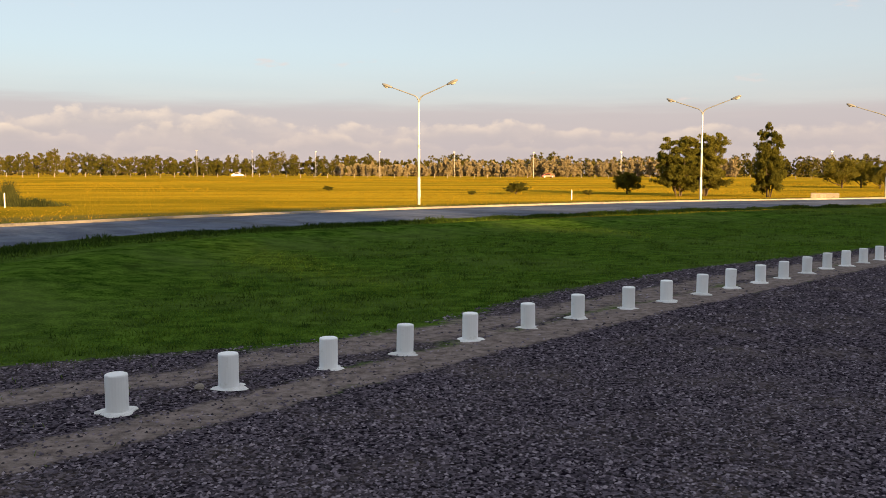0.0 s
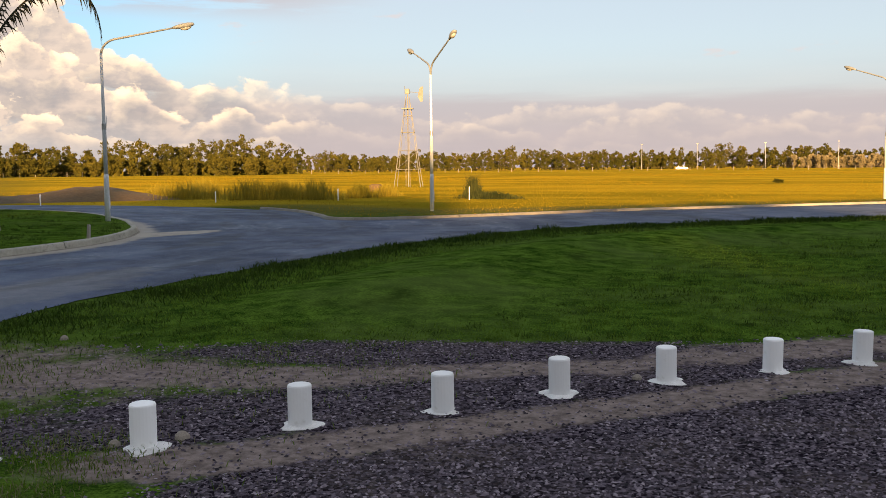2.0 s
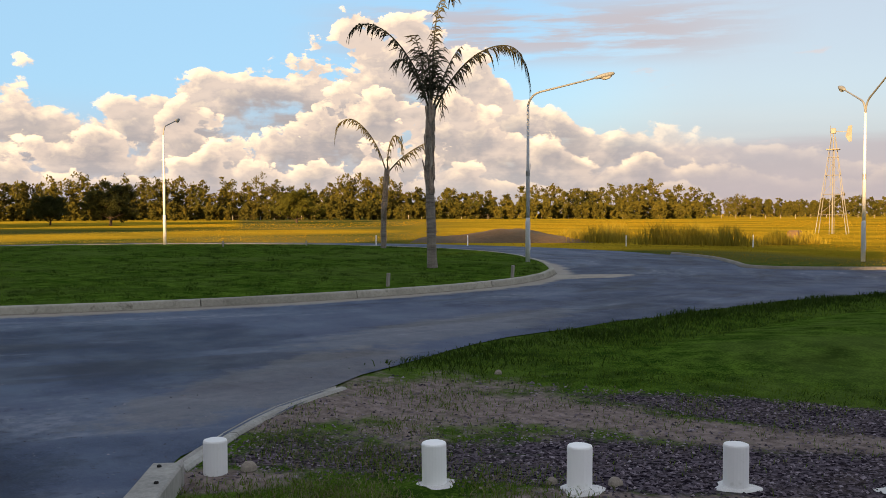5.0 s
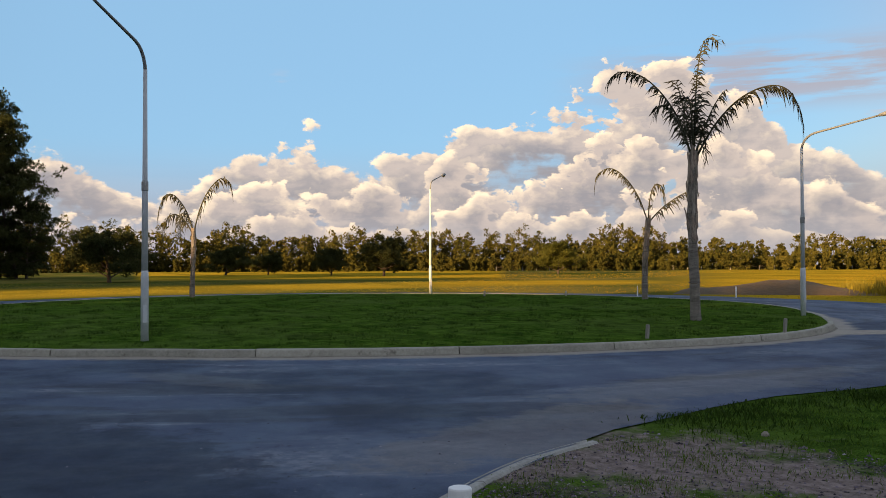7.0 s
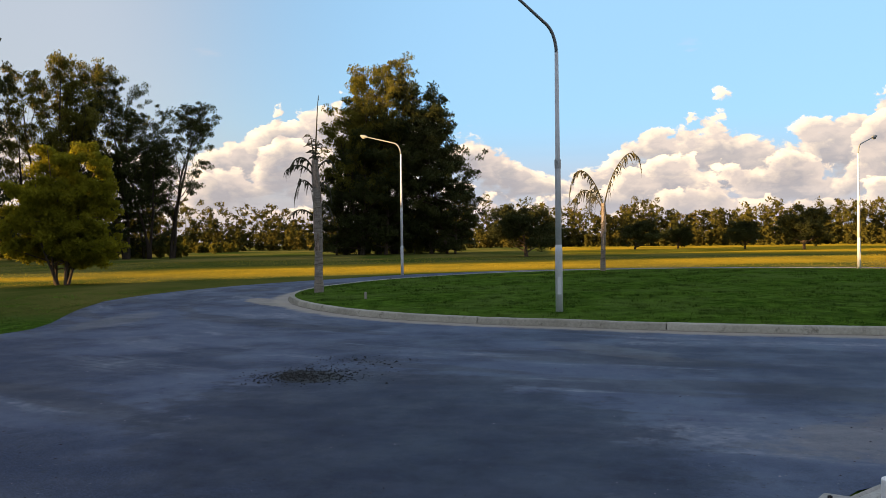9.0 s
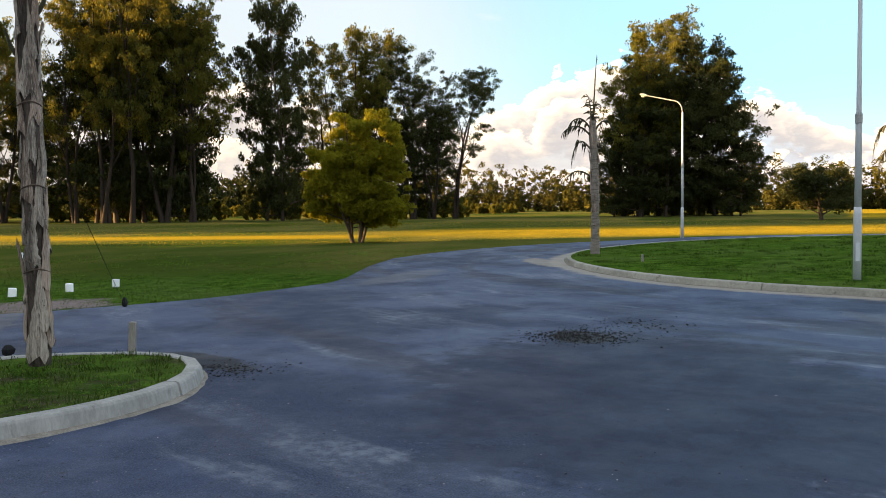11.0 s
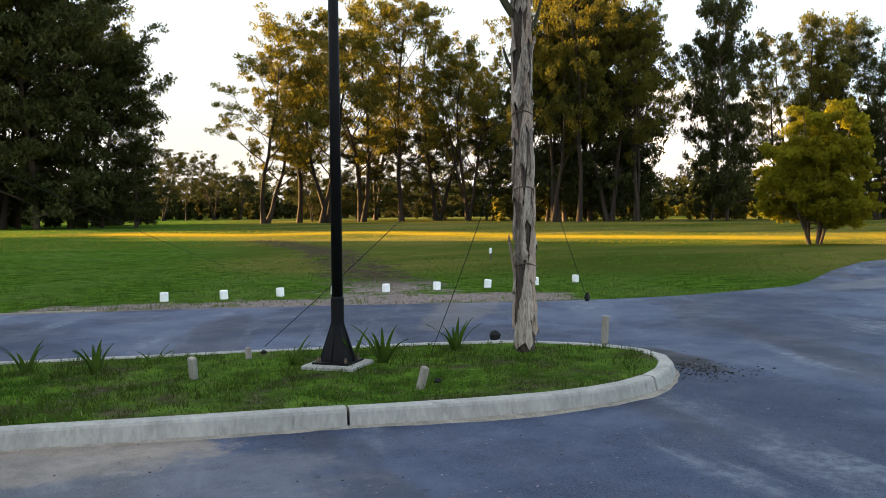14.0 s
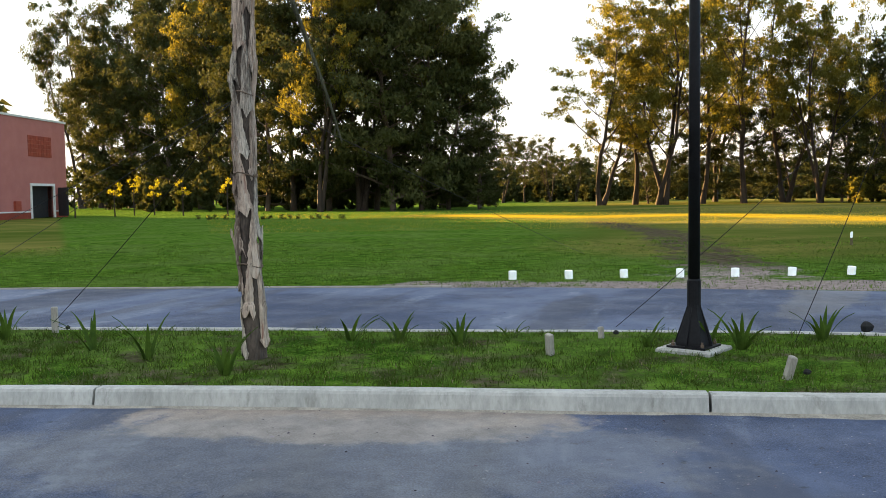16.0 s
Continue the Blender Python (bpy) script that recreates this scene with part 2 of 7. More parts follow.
def ground_material():
    m, n, b = material("turf_soil_gravel", 0.95)
    b.inputs["Specular IOR Level"].default_value = 0.0
    pos = n.add("ShaderNodeNewGeometry").outputs["Position"]
    zone = n.add("ShaderNodeAttribute", attribute_name="zone").outputs["Color"]
    za = n.add("ShaderNodeAttribute", attribute_name="zone").outputs["Alpha"]
    sep = n.add("ShaderNodeSeparateColor", {0: zone})
    gravel, dirt, field = sep.outputs
    n1, n2, n3 = n.noise(pos, 0.35, 5, 0.6), n.noise(pos, 3.0, 5, 0.65), n.noise(pos, 38.0, 4, 0.7)
    flat = n.add("ShaderNodeMapping", {"Vector": pos, "Scale": (0.02, 0.05, 0.05), "Rotation": (0, 0, 0.3)}).outputs[0]
    n4 = n.noise(flat, 1.6, 6, 0.65)
    f = n.math("ADD", n.math("MULTIPLY", n2, 0.5), n.math("MULTIPLY", n3, 0.5))
    lawn = n.mix(n.smooth(f, 0.40, 0.62), (0.014, 0.042, 0.005), (0.092, 0.168, 0.022))
    lawn = n.mix(n.smooth(n1, 0.42, 0.66, 0.0, 0.6), lawn, (0.085, 0.128, 0.030))
    lawn = n.mix(n.smooth(n.noise(pos, 0.9, 6, 0.7), 0.52, 0.70, 0.0, 0.75), lawn, (0.022, 0.040, 0.008))
    # gold of the dry field, also painted on the meadow's sunlit band
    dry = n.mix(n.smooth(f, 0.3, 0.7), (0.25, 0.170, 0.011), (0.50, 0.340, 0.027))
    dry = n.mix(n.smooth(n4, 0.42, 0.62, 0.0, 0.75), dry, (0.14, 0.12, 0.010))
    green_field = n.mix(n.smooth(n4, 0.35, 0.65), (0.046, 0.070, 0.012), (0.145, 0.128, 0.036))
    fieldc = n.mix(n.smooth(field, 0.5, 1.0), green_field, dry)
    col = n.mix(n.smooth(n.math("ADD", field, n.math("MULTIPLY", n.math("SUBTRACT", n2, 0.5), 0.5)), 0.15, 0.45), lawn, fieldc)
    # trodden soil shows through in patches
    wear = n.math("ADD", dirt, n.math("MULTIPLY", n.math("SUBTRACT", n.noise(pos, 1.3, 7, 0.7), 0.5), 1.5))
    soil = n.mix(n.smooth(n.noise(pos, 9.0, 6, 0.7), 0.3, 0.7), (0.122, 0.098, 0.090), (0.295, 0.24, 0.225))
    damp = n.mix(n.smooth(n.noise(pos, 5.0, 6, 0.7), 0.35, 0.7), (0.030, 0.024, 0.015), (0.105, 0.085, 0.060))
    soil = n.mix(za, soil, damp)
    col = n.mix(n.smooth(wear, 0.38, 0.66), col, soil)
    # crushed stone
    vor = n.add("ShaderNodeTexVoronoi", {"Vector": pos, "Scale": 42.0})
    stone = n.mix(n.smooth(vor.outputs["Color"], 0.2, 0.9), (0.014, 0.011, 0.017), (0.17, 0.142, 0.175))
    stone = n.mix(n.smooth(n.noise(pos, 0.8, 6, 0.7), 0.45, 0.7, 0.0, 0.5), stone, (0.17, 0.14, 0.125))
    gm = n.math("ADD", gravel, n.math("MULTIPLY", n.math("SUBTRACT", n.noise(pos, 2.4, 7, 0.75), 0.5), 0.9))
    gmask = n.smooth(gm, 0.42, 0.6)
    col = n.mix(gmask, col, stone)
    n.t.links.new(col, b.inputs["Base Color"])
    h = n.math("ADD", n.math("MULTIPLY", n3, 0.6), n.math("MULTIPLY", n.math("MULTIPLY", vor.outputs["Distance"], gmask), -1.5))
    bump(n, b, h, 0.8, 0.03)
    return m


def asphalt_material():
    m, n, b = material("asphalt", 0.7)
    b.inputs["Specular IOR Level"].default_value = 0.24
    pos = n.add("ShaderNodeNewGeometry").outputs["Position"]
    n1, n2, n3 = n.noise(pos, 0.22, 6, 0.62), n.noise(pos, 1.1, 6, 0.65), n.noise(pos, 90.0, 3, 0.7)
    # wheel-borne dust lies in arcs round the crossing
    rel = n.add("ShaderNodeVectorMath", {0: pos, 1: (-31.0, 10.0, 0.0)}, operation="SUBTRACT").outputs[0]
    sx, sy, sz = n.add("ShaderNodeSeparateXYZ", {0: rel}).outputs
    rad = n.math("SQRT", n.math("ADD", n.math("MULTIPLY", sx, sx), n.math("MULTIPLY", sy, sy)))
    arc = n.math("MULTIPLY", n.math("ARCTAN2", sy, sx), 4.0)
    swirl = n.add("ShaderNodeCombineXYZ", {0: arc, 1: n.math("MULTIPLY", rad, 0.75), 2: 0.0}).outputs[0]
    streak, streak2 = n.noise(swirl, 1.0, 8, 0.62), n.noise(swirl, 2.7, 6, 0.6)
    col = n.mix(n.smooth(n3, 0.34, 0.68), (0.005, 0.011, 0.031), (0.050, 0.071, 0.136))
    col = n.mix(n.smooth(n1, 0.44, 0.56, 0.0, 0.75), col, (0.073, 0.096, 0.164))
    dust = n.math("MULTIPLY", n.smooth(streak, 0.52, 0.66), n.smooth(n2, 0.36, 0.58))
    dust = n.math("MAXIMUM", dust, n.math("MULTIPLY", n.smooth(streak2, 0.58, 0.70), n.smooth(n1, 0.45, 0.6, 0.15, 1.0)))
    col = n.mix(n.math("MULTIPLY", n.math("MULTIPLY", dust, n.smooth(n.noise(pos, 6.0, 6, 0.7), 0.38, 0.62, 0.25, 0.85)), 0.95), col, (0.200, 0.220, 0.270))
    wet = n.math("MULTIPLY", n.smooth(n.noise(swirl, 0.8, 5, 0.55), 0.54, 0.62), 0.6)
    col = n.mix(wet, col, (0.024, 0.028, 0.044))
    grit = n.noise(pos, 26.0, 2, 0.6)
    col = n.mix(n.smooth(grit, 0.70, 0.76, 0.0, 0.6), col, (0.24, 0.24, 0.24))
    col = n.mix(n.smooth(n.noise(pos, 11.0, 4, 0.65), 0.60, 0.72, 0.0, 0.7), col, (0.016, 0.019, 0.028))
    # silt left by dried puddles, blown sand along the kerb, and darker patches
    silt = n.math("ADD", n.math("MULTIPLY", n.noise(pos, 4.0, 7, 0.7), 0.6), n.math("MULTIPLY", n3, 0.4))
    ragged = n.math("MULTIPLY", n.math("SUBTRACT", n.noise(pos, 1.9, 7, 0.7), 0.5), 1.3)
    for (cx, cy), turn, (rx, ry), tone, amount in (
            ((-8.0, -0.6), 20, (3.8, 2.4), (0.016, 0.024, 0.052), 0.8), ((-1.5, -6.35), -28, (1.8, 0.62), (0.31, 0.25, 0.20), 0.75), ((-1.2, -5.6), -28, (2.6, 1.0), (0.15, 0.15, 0.155), 0.45),
            ((-15.45, 17.9), -20, (0.75, 1.6), (0.36, 0.31, 0.25), 0.9), ((-7.9, 4.6), 25, (0.8, 2.6), (0.20, 0.18, 0.165), 0.45),
            ((-9.9, 8.6), 10, (0.9, 3.2), (0.20, 0.185, 0.17), 0.35), ((-13.2, 2.2), 30, (1.5, 0.5), (0.17, 0.17, 0.175), 0.32),
            ((-11.0, -1.85), 20, (0.6, 0.42), (0.016, 0.017, 0.02), 0.9), ((-10.5, -10.6), 36, (3.2, 0.55), (0.18, 0.165, 0.15), 0.4),
            ((-19.5, -7.4), 0, (2.6, 0.6), (0.20, 0.19, 0.18), 0.35), ((-8.25, -5.35), 60, (0.9, 0.32), (0.016, 0.017, 0.02), 0.85), ((-25.3, -5.45), 22, (2.1, 0.5), (0.30, 0.26, 0.21), 0.8)):
        off = n.add("ShaderNodeMapping", {"Vector": pos, "Location": (-cx, -cy, 0)}).outputs[0]
        off = n.add("ShaderNodeMapping", {"Vector": off, "Rotation": (0, 0, radians(-turn))}).outputs[0]
        off = n.add("ShaderNodeMapping", {"Vector": off, "Scale": (1 / rx, 1 / ry, 0)}).outputs[0]
        d = n.add("ShaderNodeVectorMath", {0: off}, operation="LENGTH").outputs["Value"]
        col = n.mix(n.math("MULTIPLY", n.smooth(n.math("ADD", d, ragged), 1.05, 0.75), amount), col, n.mix(n.smooth(silt, 0.34, 0.66), [c * 0.62 for c in tone], [c * 1.2 for c in tone]))
    edge = n.ramp(n.math("DIVIDE", n.math("ADD", n.math("MULTIPLY", n.math("ARCTAN2", sy, sx), 57.2958), 180.0), 360.0), [((q + 180) / 360, (r - 14.0) / 4.0) for q, r in ISLAND])
    edge = n.math("ADD", 14.0, n.math("MULTIPLY", edge, 4.0))
    gutter = n.smooth(n.math("ADD", n.math("SUBTRACT", rad, edge), n.math("MULTIPLY", ragged, 0.55)), 0.62, 0.30)
    col = n.mix(n.math("MULTIPLY", gutter, 0.85), col, (0.33, 0.29, 0.24))
    n.t.links.new(col, b.inputs["Base Color"])
    n.t.links.new(n.smooth(n2, 0.3, 0.7, 0.60, 0.84), b.inputs["Roughness"])
    bump(n, b, n3, 0.45, 0.004)
    return m


GROUND = ground_material()
ASPHALT = asphalt_material()
CONCRETE = mottled("kerb_concrete", (0.25, 0.25, 0.235), (0.45, 0.44, 0.415), 2.6, 0.9, spec=0.1, stain=(0.22, 0.215, 0.195), bump_size=0.006, stretch=(1, 1, 0.3))
WHITE_PAINT = mottled("white_paint", (0.92, 0.93, 0.94), (0.96, 0.96, 0.96), 5.0, 0.55, bump_size=0.002, stain=(0.80, 0.80, 0.78))
CEMENT = mottled("whitewashed_cement", (0.60, 0.59, 0.58), (0.86, 0.86, 0.86), 9.0, 0.9, bump_size=0.01)
POLE_WHITE = mottled("pole_enamel", (0.52, 0.545, 0.575), (0.68, 0.70, 0.72), 1.2, 0.45, bump_size=0.001, stain=(0.36, 0.35, 0.34))
GALVANISED = mottled("galvanised_steel", (0.28, 0.29, 0.30), (0.48, 0.48, 0.48), 3.0, 0.45, 0.6, 0.001)
TOWER_STEEL = mottled("weathered_tower_steel", (0.12, 0.125, 0.13), (0.25, 0.25, 0.25), 2.0, 0.7, 0.0, 0.001, stain=(0.14, 0.085, 0.05))
BLACK_IRON = mottled("black_iron", (0.004, 0.004, 0.005), (0.011, 0.011, 0.013), 4.0, 0.55, bump_size=0.001, spec=0.12)
LAMP_GLASS = mottled("lamp_lens", (0.30, 0.31, 0.32), (0.5, 0.5, 0.5), 8.0, 0.15, bump_size=0.001)
BARK = mottled("bark", (0.03, 0.022, 0.016), (0.11, 0.08, 0.056), 1.3, 0.95, bump_size=0.03, stretch=(1, 1, 0.25))
BARK_PALE = mottled("pale_bark", (0.014, 0.010, 0.008), (0.060, 0.043, 0.031), 1.0, 0.95, bump_size=0.02, stretch=(1, 1, 0.2))
ROUND_KERB = mottled("roundabout_kerb_concrete", (0.24, 0.23, 0.19), (0.42, 0.40, 0.34), 1.6, 0.9, bump_size=0.006, stain=(0.16, 0.15, 0.12))
LAMP_GREY = mottled("lamp_arm_grey", (0.16, 0.175, 0.19), (0.24, 0.255, 0.27), 0.7, 0.5, 0.0, 0.00002, fine=4.0)
# concrete darkened for the shaded faces of field kerb and low wall
DARKENED_KERB = mottled("darkened_kerb_concrete", (0.17, 0.155, 0.135), (0.32, 0.29, 0.25), 1.2, 0.9, bump_size=0.006, stain=(0.10, 0.095, 0.08))
# bark darkened to stand in for shade in gaps between leaf bases
PALM_BARK = mottled("palm_bark", (0.016, 0.012, 0.010), (0.13, 0.10, 0.082), 6.0, 0.95, bump_size=0.02, stain=(0.02, 0.016, 0.014), stretch=(1, 1, 0.25))
PALM_BARK_PALE = mottled("ringed_palm_bark", (0.10, 0.085, 0.075), (0.34, 0.295, 0.255), 6.0, 0.95, bump_size=0.02, stain=(0.05, 0.042, 0.036), stretch=(0.4, 0.4, 2.2))
PALM_SHEATH = mottled("palm_sheath", (0.085, 0.058, 0.045), (0.46, 0.365, 0.295), 9.0, 0.9, bump_size=0.012, stain=(0.22, 0.115, 0.085), stretch=(1, 1, 0.10), spread=0.13)
PALM_SHEATH_GREY = mottled("palm_sheath_grey", (0.075, 0.060, 0.050), (0.47, 0.405, 0.34), 10.0, 0.9, bump_size=0.012, stain=(0.07, 0.055, 0.045), stretch=(1, 1, 0.10), spread=0.13)
DEAD_FROND = mottled("dead_frond", (0.018, 0.020, 0.012), (0.07, 0.066, 0.036), 5.0, 0.9, bump_size=0.003)
STAKE_WOOD = mottled("weathered_wood", (0.20, 0.18, 0.155), (0.40, 0.37, 0.33), 9.0, 0.9, bump_size=0.004, stretch=(1, 1, 0.15))
RUST = mottled("rusted_steel", (0.06, 0.045, 0.035), (0.16, 0.11, 0.08), 6.0, 0.85, bump_size=0.003)
STUCCO = mottled("rose_stucco", (0.34, 0.115, 0.10), (0.42, 0.155, 0.135), 0.8, 0.9, bump_size=0.006)
BRICK_RED = mottled("red_brick", (0.20, 0.035, 0.02), (0.30, 0.06, 0.035), 3.0, 0.9, bump_size=0.006)
DARK_STEEL = mottled("dark_gate_steel", (0.012, 0.012, 0.013), (0.03, 0.03, 0.032), 2.0, 0.5, bump_size=0.002)
TRIM_GREY = mottled("pale_trim", (0.5, 0.48, 0.46), (0.66, 0.64, 0.61), 1.5, 0.85, bump_size=0.004)
SOIL = mottled("bare_soil", (0.075, 0.050, 0.028), (0.16, 0.105, 0.055), 0.5, 0.95, bump_size=0.06, stain=(0.10, 0.10, 0.03))
STONE = mottled("field_stone", (0.20, 0.17, 0.14), (0.40, 0.35, 0.30), 8.0, 0.9, bump_size=0.004)
PEBBLE = mottled("crushed_stone", (0.06, 0.05, 0.055), (0.20, 0.175, 0.18), 30.0, 0.9, bump_size=0.002)
CAR_RED = mottled("red_paint", (0.45, 0.03, 0.02), (0.5, 0.04, 0.03), 1.0, 0.3, bump_size=0.0005)
CAR_WHITE = mottled("white_car_paint", (0.7, 0.7, 0.7), (0.75, 0.75, 0.75), 1.0, 0.3, bump_size=0.0005)
GLASS_DARK = mottled("tinted_glass", (0.01, 0.012, 0.014), (0.02, 0.022, 0.025), 1.0, 0.1, bump_size=0.0005)
RUBBER = mottled("rubber", (0.01, 0.01, 0.01), (0.02, 0.02, 0.02), 6.0, 0.9, bump_size=0.002)
LEAF_OLIVE = foliage("olive_leaves", (0.016, 0.024, 0.007), (0.140, 0.138, 0.027), (0.20, 0.165, 0.020), 0.25, 0.32)
LEAF_DARK = foliage("dark_leaves", (0.012, 0.020, 0.008), (0.074, 0.081, 0.027), (0.06, 0.06, 0.014), 0.25, 0.2)
LEAF_GOLD = foliage("yellow_green_leaves", (0.036, 0.050, 0.005), (0.26, 0.245, 0.018), (0.27, 0.24, 0.014), 0.8, 0.4)
LEAF_FAR = foliage("far_wood_leaves", (0.024, 0.032, 0.008), (0.105, 0.090, 0.018), (0.08, 0.06, 0.010), 0.06, 0.15)
LEAF_PALE = foliage("pale_scrub_leaves", (0.16, 0.14, 0.09), (0.30, 0.25, 0.16), (0.15, 0.12, 0.06), 0.2, 0.25)
GRASS = foliage("grass_blades", (0.014, 0.042, 0.005), (0.145, 0.245, 0.036), (0.11, 0.18, 0.014), 0.6, 0.3)
GRASS_DARK = foliage("rank_grass_blades", (0.008, 0.026, 0.003), (0.05, 0.085, 0.012), (0.04, 0.07, 0.01), 0.6, 0.25)
MEADOW = foliage("meadow_blades", (0.010, 0.028, 0.004), (0.078, 0.112, 0.024), (0.06, 0.09, 0.010), 0.5, 0.3)
STRAW = foliage("straw_blades", (0.11, 0.10, 0.055), (0.26, 0.235, 0.14), (0.14, 0.12, 0.07), 1.0, 0.2)
SILT = mottled("gutter_silt", (0.15, 0.135, 0.115), (0.36, 0.33, 0.285), 6.0, 0.95, spec=0.0, bump_size=0.006)
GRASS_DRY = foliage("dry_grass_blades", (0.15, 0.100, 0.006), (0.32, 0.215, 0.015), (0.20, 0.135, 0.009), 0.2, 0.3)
# reeds, and meadow blades tinted towards the gold of its sunlit band
REED_SUN_BAND = foliage("reed_and_sun_band_blades", (0.12, 0.115, 0.016), (0.36, 0.285, 0.04), (0.22, 0.17, 0.02), 0.3, 0.3)
LILY = foliage("strap_leaves", (0.012, 0.032, 0.006), (0.06, 0.105, 0.016), (0.08, 0.14, 0.02), 3.0, 0.25)

# ---- building blocks ----
rng = np.random.default_rng(7)


class Geo:
    """Gathers vertices and faces of one mesh."""

    def __init__(self):
        self.v, self.f = [], []

    def put(self, verts, faces):
        k = len(self.v)
        self.v.extend([tuple(p) for p in verts])
        self.f.extend([tuple(i + k for i in q) for q in faces])
        return self

    def box(self, c, size, m=None, bevel=0.0):
        """A box with its top edges drawn in by the bevel."""
        x, y, z = (s / 2 for s in size)
        b = bevel
        levels = [(-z, 0.0), (z - b, 0.0), (z, b)] if b else [(-z, 0.0), (z, 0.0)]
        verts = []
        for h, d in levels:
            verts += [(-x + d, -y + d, h), (x - d, -y + d, h), (x - d, y - d, h), (-x + d, y - d, h)]
        faces = [(3, 2, 1, 0)]
        for k in range(len(levels) - 1):
            for i in range(4):
                j = (i + 1) % 4
                faces.append((4 * k + i, 4 * k + j, 4 * k + 4 + j, 4 * k + 4 + i))
        t = 4 * (len(levels) - 1)
        faces.append((t, t + 1, t + 2, t + 3))
        mm = Matrix.Translation(c) @ (m if m else Matrix())
        return self.put([mm @ Vector(p) for p in verts], faces)

    def tube(self, path, radii, sides=8, cap=True, rough=0.0, flat=1.0):
        """A tapered tube along a path; rough: uneven radius."""
        path = [Vector(p) for p in path]
        verts, faces = [], []
        side = None
        for i, p in enumerate(path):
            d = (path[min(i + 1, len(path) - 1)] - path[max(i - 1, 0)]).normalized()
            ref = Vector((1, 0, 0)) if abs(d.x) < 0.8 else Vector((0, 1, 0))
            side = (ref - d * ref.dot(d)).normalized() if side is None else (side - d * side.dot(d)).normalized()
            up = d.cross(side)
            for k in range(sides):
                a = 2 * math.pi * k / sides
                r = radii[i] * (1 + (random.uniform(-rough, rough) if rough else 0))
                verts.append(p + side * (math.cos(a) * r) + up * (math.sin(a) * r * flat))
        for i in range(len(path) - 1):
            for k in range(sides):
                j = (k + 1) % sides
                faces.append((i * sides + k, i * sides + j, (i + 1) * sides + j, (i + 1) * sides + k))
        if cap:
            faces.append(tuple(range(sides))[::-1])
            faces.append(tuple((len(path) - 1) * sides + k for k in range(sides)))
        return self.put(verts, faces)

    def lathe(self, profile, c=(0, 0, 0), sides=20, wobble=0.0):
        """Turned round the z axis: profile of (radius, height)."""
        verts, faces = [], []
        ph = random.uniform(0, 6)
        for r, h in profile:
            for k in range(sides):
                a = 2 * math.pi * k / sides
                rr = r * (1 + wobble * math.sin(3 * a + ph) + wobble * 0.7 * math.sin(5 * a + 2 * ph))
                verts.append((c[0] + rr * math.cos(a), c[1] + rr * math.sin(a), c[2] + h))
        for i in range(len(profile) - 1):
            for k in range(sides):
                j = (k + 1) % sides
                faces.append((i * sides + k, i * sides + j, (i + 1) * sides + j, (i + 1) * sides + k))
        faces.append(tuple(range(sides))[::-1])
        faces.append(tuple((len(profile) - 1) * sides + k for k in range(sides)))
        return self.put(verts, faces)

    def quad(self, a, b, c, d):
        return self.put([a, b, c, d], [(0, 1, 2, 3)])

    def mesh(self, name, mat, smooth=False):
        me = bpy.data.meshes.new(name)
        me.from_pydata(self.v, [], self.f)
        if mat:
            me.materials.append(mat)
        if smooth:
            me.shade_smooth()
        me.update()
        return me


def part(name, geo, mat, parent=None, label="", smooth=False):
    """One mesh object under a thing or a part."""
    ob = new(name, geo.mesh(name, mat, smooth))
    ob.parent = parent
    if label:
        ob["label"] = label
    return ob


def thing(name, at, label, category, group="", kind="", turn=0.0):
    ob = new(name)
    ob.empty_display_size = 0.2
    ob.matrix_basis = Matrix.Translation(at) @ Matrix.Rotation(turn, 4, "Z")
    return tagged(ob, label, category, group, kind)


def soup(name, verts, faces, mat, smooth=False):
    """A mesh out of number arrays: verts n x 3, faces m x k."""
    me = bpy.data.meshes.new(name)
    verts, faces = np.asarray(verts, dtype=np.float32), np.asarray(faces, dtype=np.int32)
    m, k = faces.shape
    me.vertices.add(len(verts))
    me.vertices.foreach_set("co", verts.ravel())
    me.loops.add(m * k)
    me.loops.foreach_set("vertex_index", faces.ravel())
    me.polygons.add(m)
    me.polygons.foreach_set("loop_start", np.arange(0, m * k, k, dtype=np.int32))
    me.materials.append(mat)
    me.update(calc_edges=True)
    me.validate()
    if smooth:
        me.shade_smooth()
    return me


def spline(points, step=0.5, closed=False):
    """A smooth line through plan points, sampled about every step metres."""
    p = [Vector((q[0], q[1], 0)) for q in points]
    n, out = len(p), []
    for i in range(n if closed else n - 1):
        if closed:
            a, b, c, d = p[i - 1], p[i], p[(i + 1) % n], p[(i + 2) % n]
        else:
            a, b, c, d = p[max(i - 1, 0)], p[i], p[i + 1], p[min(i + 2, n - 1)]
        k = max(2, int((c - b).length / step))
        for j in range(k):
            t = j / k
            out.append(0.5 * ((2 * b) + (c - a) * t + (2 * a - 5 * b + 4 * c - d) * t * t + (3 * b - a - 3 * c + d) * t ** 3))
    if not closed:
        out.append(p[-1])
    return out


def inside(poly, x, y):
    """Which of the places x, y (arrays) lie inside a plan outline."""
    x, y = np.asarray(x), np.asarray(y)
    hit = np.zeros(x.shape, bool)
    n = len(poly)
    for i in range(n):
        x0, y0 = poly[i][0], poly[i][1]
        x1, y1 = poly[(i + 1) % n][0], poly[(i + 1) % n][1]
        if y0 == y1:
            continue
        c = ((y0 > y) != (y1 > y)) & (x < (x1 - x0) * (y - y0) / (y1 - y0) + x0)
        hit ^= c
    return hit


